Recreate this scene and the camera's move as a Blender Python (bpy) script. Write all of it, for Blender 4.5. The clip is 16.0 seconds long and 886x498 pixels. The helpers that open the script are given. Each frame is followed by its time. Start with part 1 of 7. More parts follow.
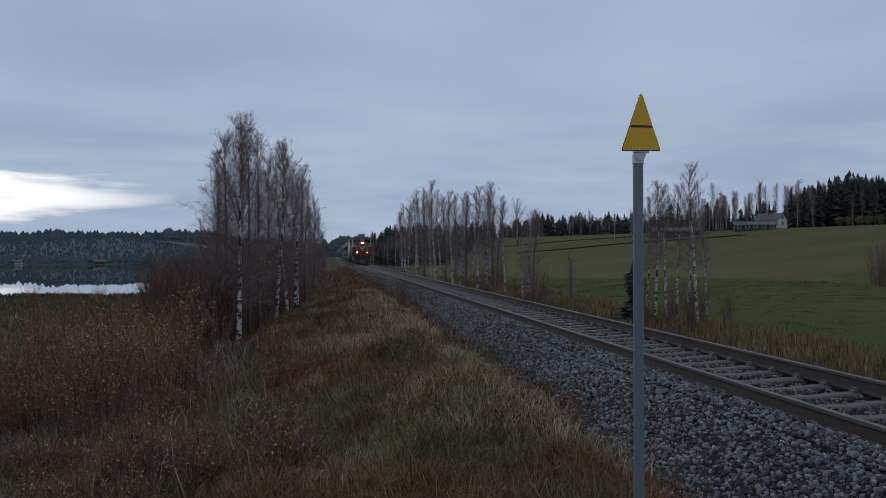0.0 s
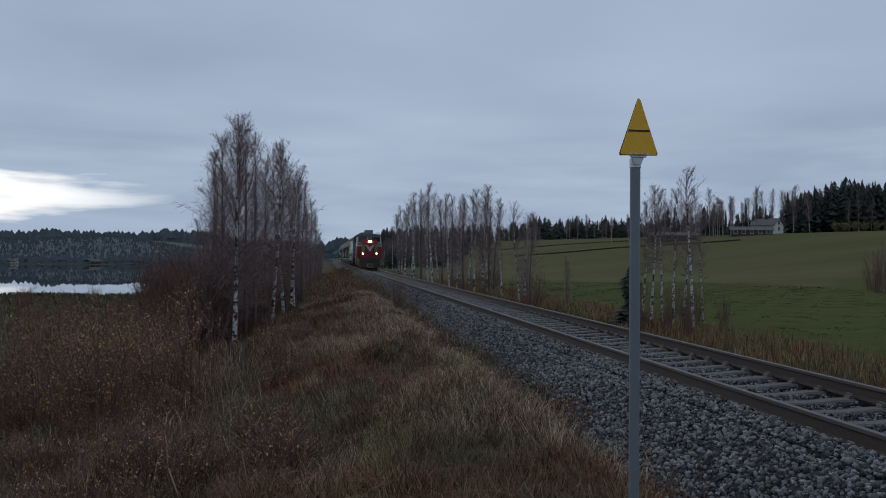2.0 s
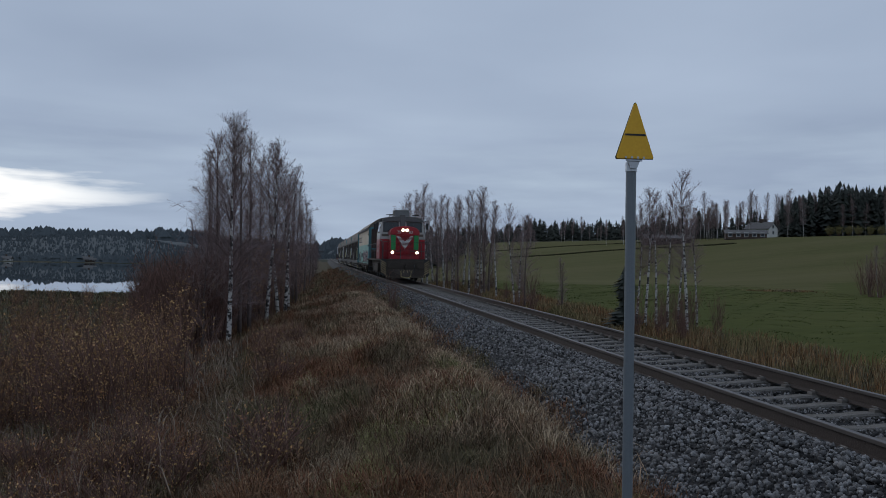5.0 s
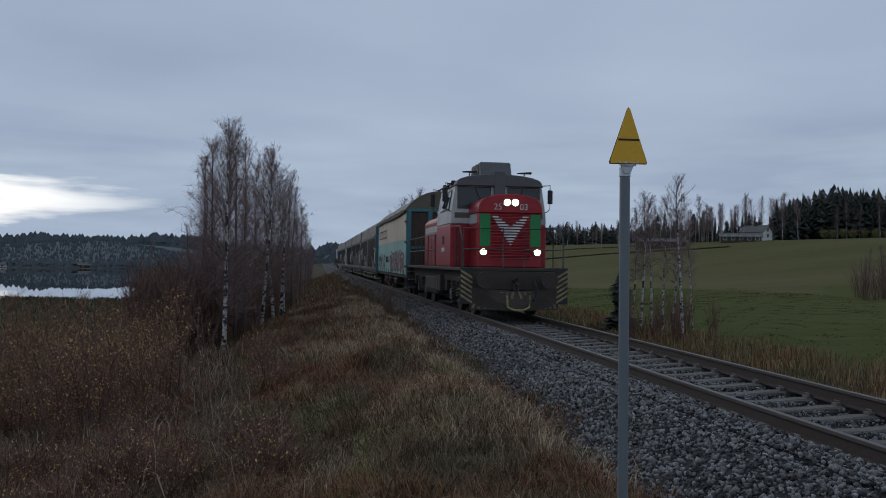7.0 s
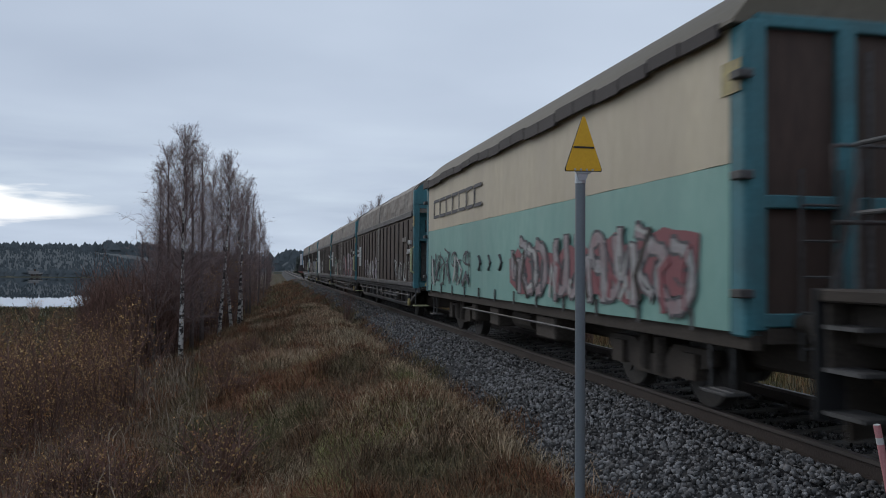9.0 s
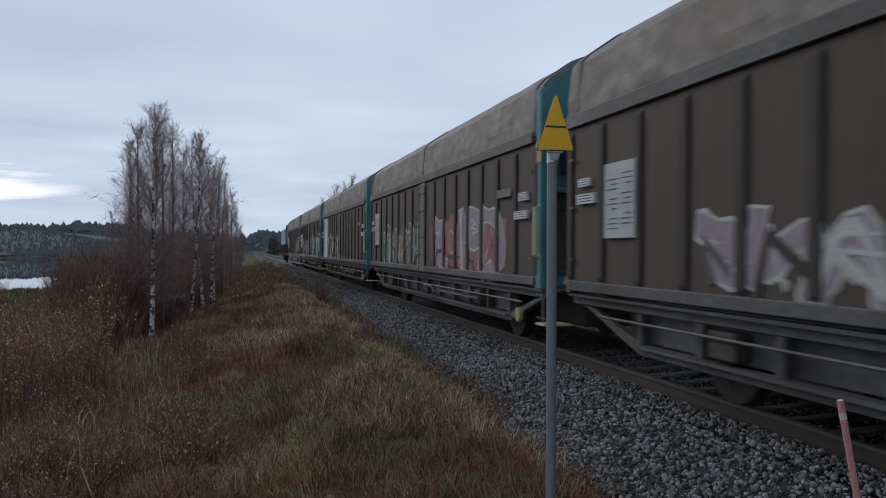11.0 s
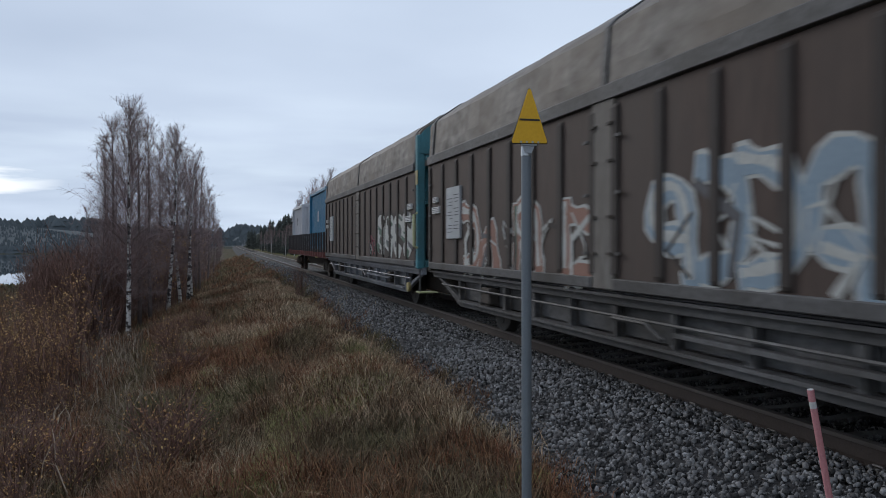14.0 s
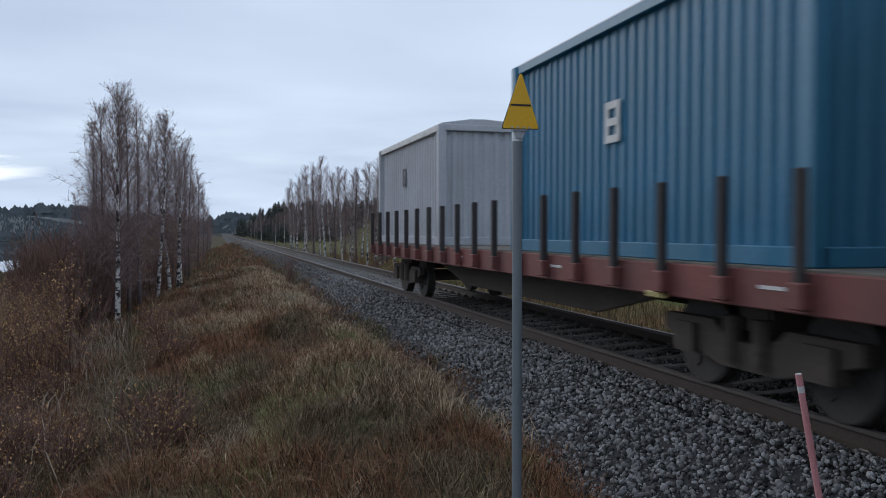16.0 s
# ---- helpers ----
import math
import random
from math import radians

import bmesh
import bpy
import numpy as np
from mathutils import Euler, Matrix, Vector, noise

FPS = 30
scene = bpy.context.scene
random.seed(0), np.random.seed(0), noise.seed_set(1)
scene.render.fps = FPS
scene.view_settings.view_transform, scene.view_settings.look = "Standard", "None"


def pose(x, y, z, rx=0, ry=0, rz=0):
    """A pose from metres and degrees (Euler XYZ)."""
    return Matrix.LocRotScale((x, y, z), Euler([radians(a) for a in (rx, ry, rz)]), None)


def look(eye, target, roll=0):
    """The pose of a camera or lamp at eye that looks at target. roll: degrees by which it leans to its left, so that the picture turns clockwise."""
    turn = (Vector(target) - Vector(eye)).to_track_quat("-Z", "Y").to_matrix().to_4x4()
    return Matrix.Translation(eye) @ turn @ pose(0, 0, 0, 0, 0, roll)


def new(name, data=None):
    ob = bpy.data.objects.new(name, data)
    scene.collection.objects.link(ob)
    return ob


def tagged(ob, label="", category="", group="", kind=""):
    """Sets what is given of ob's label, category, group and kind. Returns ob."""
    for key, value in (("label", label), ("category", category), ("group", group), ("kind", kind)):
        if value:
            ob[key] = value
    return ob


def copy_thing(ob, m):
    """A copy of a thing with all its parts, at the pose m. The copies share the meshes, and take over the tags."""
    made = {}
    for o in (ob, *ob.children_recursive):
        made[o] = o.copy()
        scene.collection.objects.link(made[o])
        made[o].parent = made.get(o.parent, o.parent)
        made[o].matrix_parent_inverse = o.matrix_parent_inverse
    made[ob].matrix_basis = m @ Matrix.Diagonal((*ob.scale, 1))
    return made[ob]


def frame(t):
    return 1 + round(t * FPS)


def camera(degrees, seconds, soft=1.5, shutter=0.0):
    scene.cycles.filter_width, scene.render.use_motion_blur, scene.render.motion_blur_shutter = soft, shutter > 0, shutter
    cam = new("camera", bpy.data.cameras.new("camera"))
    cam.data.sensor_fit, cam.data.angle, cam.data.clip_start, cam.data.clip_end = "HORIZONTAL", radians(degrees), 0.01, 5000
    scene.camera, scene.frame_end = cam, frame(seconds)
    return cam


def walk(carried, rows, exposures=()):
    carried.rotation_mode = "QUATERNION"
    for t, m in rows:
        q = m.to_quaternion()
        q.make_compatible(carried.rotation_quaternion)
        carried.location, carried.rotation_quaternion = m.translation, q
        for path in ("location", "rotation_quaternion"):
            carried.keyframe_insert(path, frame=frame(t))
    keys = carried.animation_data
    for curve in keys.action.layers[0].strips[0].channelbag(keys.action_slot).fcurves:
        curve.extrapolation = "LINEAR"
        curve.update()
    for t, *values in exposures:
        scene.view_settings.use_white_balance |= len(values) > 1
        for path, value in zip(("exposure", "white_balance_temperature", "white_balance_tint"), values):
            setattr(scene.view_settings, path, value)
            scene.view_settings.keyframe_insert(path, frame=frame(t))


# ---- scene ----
cam = camera(56.87, 16.0, soft=0.55, shutter=0.25)
# seconds, x, y, z, yaw to the right, pitch, roll
ROWS = [
    (0, -0.000, 0.000, 1.470, 8.39, 0.38, 0.01),
    (0.5, 0.005, 0.006, 1.470, 8.40, 0.40, 0.25),
    (1, 0.003, 0.001, 1.472, 8.48, 0.43, 0.24),
    (1.5, 0.002, 0.000, 1.473, 8.56, 0.53, 0.37),
    (2, 0.001, 0.003, 1.471, 8.62, 0.56, 0.48),
    (2.5, -0.002, 0.005, 1.471, 8.68, 0.59, 0.57),
    (3, 0.010, 0.055, 1.475, 8.68, 0.60, 0.66),
    (3.5, 0.007, 0.054, 1.476, 8.73, 0.60, 0.71),
    (4, -0.004, 0.005, 1.475, 8.83, 0.61, 0.81),
    (6.5, -0.005, -0.004, 1.484, 9.11, 0.72, 0.91),
    (7, -0.001, -0.011, 1.484, 9.29, 0.94, 0.72),
    (7.5, -0.014, -0.053, 1.489, 9.86, 1.17, 0.50),
    (8, 0.005, -0.029, 1.491, 11.16, 1.43, 0.39),
    (8.5, 0.008, -0.030, 1.488, 11.65, 1.50, 0.36),
    (9, 0.007, -0.035, 1.486, 12.09, 1.42, 0.41),
    (11.5, 0.019, -0.036, 1.476, 14.24, -0.06, 0.38),
    (12, 0.023, -0.035, 1.475, 14.46, -0.03, 0.39),
    (12.5, 0.034, -0.035, 1.477, 14.66, -0.03, 0.27),
    (13, 0.036, -0.037, 1.475, 14.88, 0.01, 0.23),
    (13.5, 0.041, -0.038, 1.474, 15.14, -0.07, 0.19),
    (14, 0.046, -0.044, 1.481, 15.37, -0.42, 0.01),
    (14.5, 0.047, -0.029, 1.478, 15.57, -0.66, -0.02),
    (15, 0.054, -0.035, 1.484, 15.73, -0.80, -0.03),
    (15.5, 0.045, -0.037, 1.478, 15.87, -1.02, -0.05),
    (16, 0.043, -0.043, 1.463, 16.04, -1.25, 0.09),
]
EXPOSURES = [(0, 0.05, 6350, 10), (7, 0.05, 6400, 10), (8, 0.14, 6600, 10), (8.5, 0.38, 6750, 10), (9.2, 0.5, 6820, 10), (11.3, 0.63, 6770, 10), (14, 0.70, 6720, 10), (16, 0.74, 6600, 10)]
walk(cam, [(t, pose(x, y, z, 90 + pitch, -roll, -yaw)) for t, x, y, z, yaw, pitch, roll in ROWS], EXPOSURES)

# ---- the line and the train's timetable ----
RAIL_X, BEND = 5.58, 4.57e-5          # centre line and its faint bend
HALF_GAUGE = 0.835
SPEED = 14.398


def line_x(y):
    return RAIL_X + BEND * y * y / 2


def on_line(u, t):
    """The pose of a vehicle whose middle lies u metres up the line at the start."""
    y = u - SPEED * t
    return pose(line_x(y), y, 0, 0, 0, -math.degrees(math.atan(BEND * y)))


# ---- world and light ----
world = bpy.data.worlds.new("overcast_sky")
scene.world = world
world.use_nodes = True


def build_sky():
    nt = world.node_tree
    nt.nodes.clear()
    N, L = nt.nodes.new, nt.links.new
    out, bg = N("ShaderNodeOutputWorld"), N("ShaderNodeBackground")
    L(bg.outputs[0], out.inputs[0])
    tc = N("ShaderNodeTexCoord")
    sep = N("ShaderNodeSeparateXYZ")
    L(tc.outputs["Generated"], sep.inputs[0])

    def math_node(op, a, b=None, c=None, clamp=False):
        n = N("ShaderNodeMath")
        n.operation, n.use_clamp = op, clamp
        for i, v in enumerate((a, b, c)):
            if v is None:
                continue
            if isinstance(v, (int, float)):
                n.inputs[i].default_value = v
            else:
                L(v, n.inputs[i])
        return n.outputs[0]

    # the cloud deck: direction projected on a plane overhead
    zz = math_node("ADD", math_node("MAXIMUM", sep.outputs[2], 0.0), 0.10)
    comb = N("ShaderNodeCombineXYZ")
    L(math_node("DIVIDE", sep.outputs[0], zz), comb.inputs[0])
    L(math_node("DIVIDE", sep.outputs[1], zz), comb.inputs[1])
    big, small = N("ShaderNodeTexNoise"), N("ShaderNodeTexNoise")
    for n, s, d, r in ((big, 0.38, 3, 0.45), (small, 1.1, 4, 0.45)):
        n.inputs["Scale"].default_value, n.inputs["Detail"].default_value, n.inputs["Roughness"].default_value = s, d, r
        L(comb.outputs[0], n.inputs["Vector"])
    clouds = math_node("ADD", math_node("MULTIPLY", big.outputs[0], 0.75), math_node("MULTIPLY", small.outputs[0], 0.25))
    ramp = N("ShaderNodeValToRGB")
    L(clouds, ramp.inputs[0])
    e = ramp.color_ramp.elements
    e[0].position, e[0].color = 0.34, (0.275, 0.337, 0.446, 1)
    e[1].position, e[1].color = 0.66, (0.400, 0.476, 0.594, 1)
    # the gap in the deck low over the lake, with sky behind it
    sky = N("ShaderNodeTexSky")
    sky.sky_type, sky.sun_disc = "NISHITA", False
    sky.sun_elevation, sky.sun_rotation = radians(7), radians(-22)
    sky.dust_density = 2.0
    bright = N("ShaderNodeMix")
    bright.data_type = "RGBA"
    bright.inputs["Factor"].default_value = 0.97
    scale = N("ShaderNodeMix")
    scale.data_type, scale.blend_type = "RGBA", "MULTIPLY"
    scale.inputs["Factor"].default_value = 1.0
    L(sky.outputs[0], scale.inputs[6])
    scale.inputs[7].default_value = (0.10, 0.10, 0.10, 1)
    L(scale.outputs[2], bright.inputs[6])
    bright.inputs[7].default_value = (0.84, 0.92, 0.98, 1)
    az = math_node("ARCTAN2", sep.outputs[0], sep.outputs[1])
    el = math_node("ARCSINE", sep.outputs[2])
    flat = N("ShaderNodeCombineXYZ")
    L(math_node("MULTIPLY", az, 5.0), flat.inputs[0])
    L(math_node("MULTIPLY", el, 34.0), flat.inputs[1])
    bands = N("ShaderNodeTexNoise")
    bands.inputs["Scale"].default_value, bands.inputs["Detail"].default_value, bands.inputs["Roughness"].default_value = 1.0, 5, 0.5
    L(flat.outputs[0], bands.inputs["Vector"])
    band = math_node("SUBTRACT", bands.outputs[0], 0.5)
    wob = math_node("MULTIPLY", band, 0.12)
    da = math_node("DIVIDE", math_node("SUBTRACT", az, -0.47), 0.25)
    de = math_node("DIVIDE", math_node("ADD", math_node("SUBTRACT", el, 0.068), wob), 0.031)
    d2 = math_node("ADD", math_node("MULTIPLY", da, da), math_node("MULTIPLY", de, de))
    gap = math_node("MULTIPLY", math_node("SUBTRACT", 1.5, d2), 0.95, clamp=True)
    # thin paler stripes of cloud near the horizon
    low = math_node("SUBTRACT", 1.0, math_node("MULTIPLY", math_node("ABSOLUTE", math_node("SUBTRACT", el, 0.09)), 9.0), clamp=True)
    pale = N("ShaderNodeMix")
    pale.data_type = "RGBA"
    L(math_node("MULTIPLY", low, math_node("MULTIPLY_ADD", band, 2.2, 0.26, clamp=True)), pale.inputs["Factor"])
    L(ramp.outputs[0], pale.inputs[6])
    pale.inputs[7].default_value = (0.43, 0.515, 0.615, 1)
    mixed = N("ShaderNodeMix")
    mixed.data_type = "RGBA"
    L(gap, mixed.inputs["Factor"])
    L(pale.outputs[2], mixed.inputs[6])
    L(bright.outputs[2], mixed.inputs[7])
    L(mixed.outputs[2], bg.inputs["Color"])
    bg.inputs["Strength"].default_value = 1.03


build_sky()
sun = new("sun", bpy.data.lights.new("sun", "SUN"))
sun.data.energy, sun.data.angle, sun.data.color = 0.5, radians(25), (1.0, 0.95, 0.9)
sun.matrix_world = look((0, 0, 0), (0.40, -0.85, -0.42))

# ---- materials ----


def material(name, c1, c2, scale=4.0, rough=0.8, metal=0.0, bump=0.2, fine=None, stretch=(1, 1, 1), c3=None, spread=0.25, island=0.0, spec=0.5):
    """Two-scale mottled surface: c1 to c2 by grain, towards c3 in larger stains."""
    m = bpy.data.materials.new(name)
    m.use_nodes = True
    nt = m.node_tree
    N, L = nt.nodes.new, nt.links.new
    b = nt.nodes["Principled BSDF"]
    b.inputs["Roughness"].default_value, b.inputs["Metallic"].default_value = rough, metal
    b.inputs["Specular IOR Level"].default_value = spec
    tc, mp = N("ShaderNodeTexCoord"), N("ShaderNodeMapping")
    L(tc.outputs["Object"], mp.inputs[0])
    mp.inputs["Scale"].default_value = stretch
    fn, ln = N("ShaderNodeTexNoise"), N("ShaderNodeTexNoise")
    fn.inputs["Scale"].default_value, fn.inputs["Detail"].default_value = fine or scale * 9, 5
    ln.inputs["Scale"].default_value, ln.inputs["Detail"].default_value = scale, 4
    L(mp.outputs[0], fn.inputs["Vector"])
    L(mp.outputs[0], ln.inputs["Vector"])
    r1, r2 = N("ShaderNodeValToRGB"), N("ShaderNodeValToRGB")
    for r, n, w in ((r1, fn, 0.22), (r2, ln, spread)):
        r.color_ramp.elements[0].position, r.color_ramp.elements[1].position = 0.5 - w, 0.5 + w
        L(n.outputs[0], r.inputs[0])
    r1.color_ramp.elements[0].color, r1.color_ramp.elements[1].color = (*c1, 1), (*c2, 1)
    mix = N("ShaderNodeMix")
    mix.data_type = "RGBA"
    L(r2.outputs[0], mix.inputs["Factor"])
    L(r1.outputs[0], mix.inputs[6])
    mix.inputs[7].default_value = (*(c3 or [0.75 * a + 0.25 * d for a, d in zip(c1, c2)]), 1)
    last = mix.outputs[2]
    if island:
        g, hsv = N("ShaderNodeNewGeometry"), N("ShaderNodeHueSaturation")
        mr = N("ShaderNodeMapRange")
        mr.inputs[3].default_value, mr.inputs[4].default_value = 1 - island, 1 + island
        L(g.outputs["Random Per Island"], mr.inputs[0])
        L(mr.outputs[0], hsv.inputs["Value"])
        L(last, hsv.inputs["Color"])
        last = hsv.outputs[0]
    L(last, b.inputs["Base Color"])
    if bump:
        bp = N("ShaderNodeBump")
        bp.inputs["Strength"].default_value, bp.inputs["Distance"].default_value = bump, 0.02
        L(fn.outputs[0], bp.inputs["Height"])
        L(bp.outputs[0], b.inputs["Normal"])
    return m


def glow(name, colour, strength):
    m = bpy.data.materials.new(name)
    m.use_nodes = True
    b = m.node_tree.nodes["Principled BSDF"]
    b.inputs["Base Color"].default_value = (*colour, 1)
    b.inputs["Emission Color"].default_value = (*colour, 1)
    b.inputs["Emission Strength"].default_value = strength
    return m


def blade_material(name, colours, patch=0.35):
    """Dry grass: a colour for each blade, drifting in patches over the ground."""
    m = bpy.data.materials.new(name)
    m.use_nodes = True
    nt = m.node_tree
    N, L = nt.nodes.new, nt.links.new
    b = nt.nodes["Principled BSDF"]
    b.inputs["Roughness"].default_value = 0.9
    b.inputs["Specular IOR Level"].default_value = 0.15
    g, tc, n = N("ShaderNodeNewGeometry"), N("ShaderNodeTexCoord"), N("ShaderNodeTexNoise")
    n.inputs["Scale"].default_value, n.inputs["Detail"].default_value = patch, 3
    L(tc.outputs["Object"], n.inputs["Vector"])
    a = N("ShaderNodeMath")
    a.operation = "MULTIPLY_ADD"
    L(g.outputs["Random Per Island"], a.inputs[0])
    a.inputs[1].default_value = 0.3
    s = N("ShaderNodeMath")
    s.operation = "MULTIPLY_ADD"
    L(n.outputs[0], s.inputs[0])
    s.inputs[1].default_value, s.inputs[2].default_value = 3.0, -1.15
    L(s.outputs[0], a.inputs[2])
    r = N("ShaderNodeValToRGB")
    L(a.outputs[0], r.inputs[0])
    el = r.color_ramp.elements
    while len(el) < len(colours):
        el.new(0.5)
    for i, c in enumerate(colours):
        el[i].position, el[i].color = i / (len(colours) - 1), (*c, 1)
    w = N("ShaderNodeTexWhiteNoise")
    w.noise_dimensions = "1D"
    L(g.outputs["Random Per Island"], w.inputs["W"])
    mr, hsv = N("ShaderNodeMapRange"), N("ShaderNodeHueSaturation")
    mr.inputs[3].default_value, mr.inputs[4].default_value = 0.45, 1.75
    L(w.outputs["Value"], mr.inputs[0])
    L(mr.outputs[0], hsv.inputs["Value"])
    L(r.outputs[0], hsv.inputs["Color"])
    L(hsv.outputs[0], b.inputs["Base Color"])
    return m


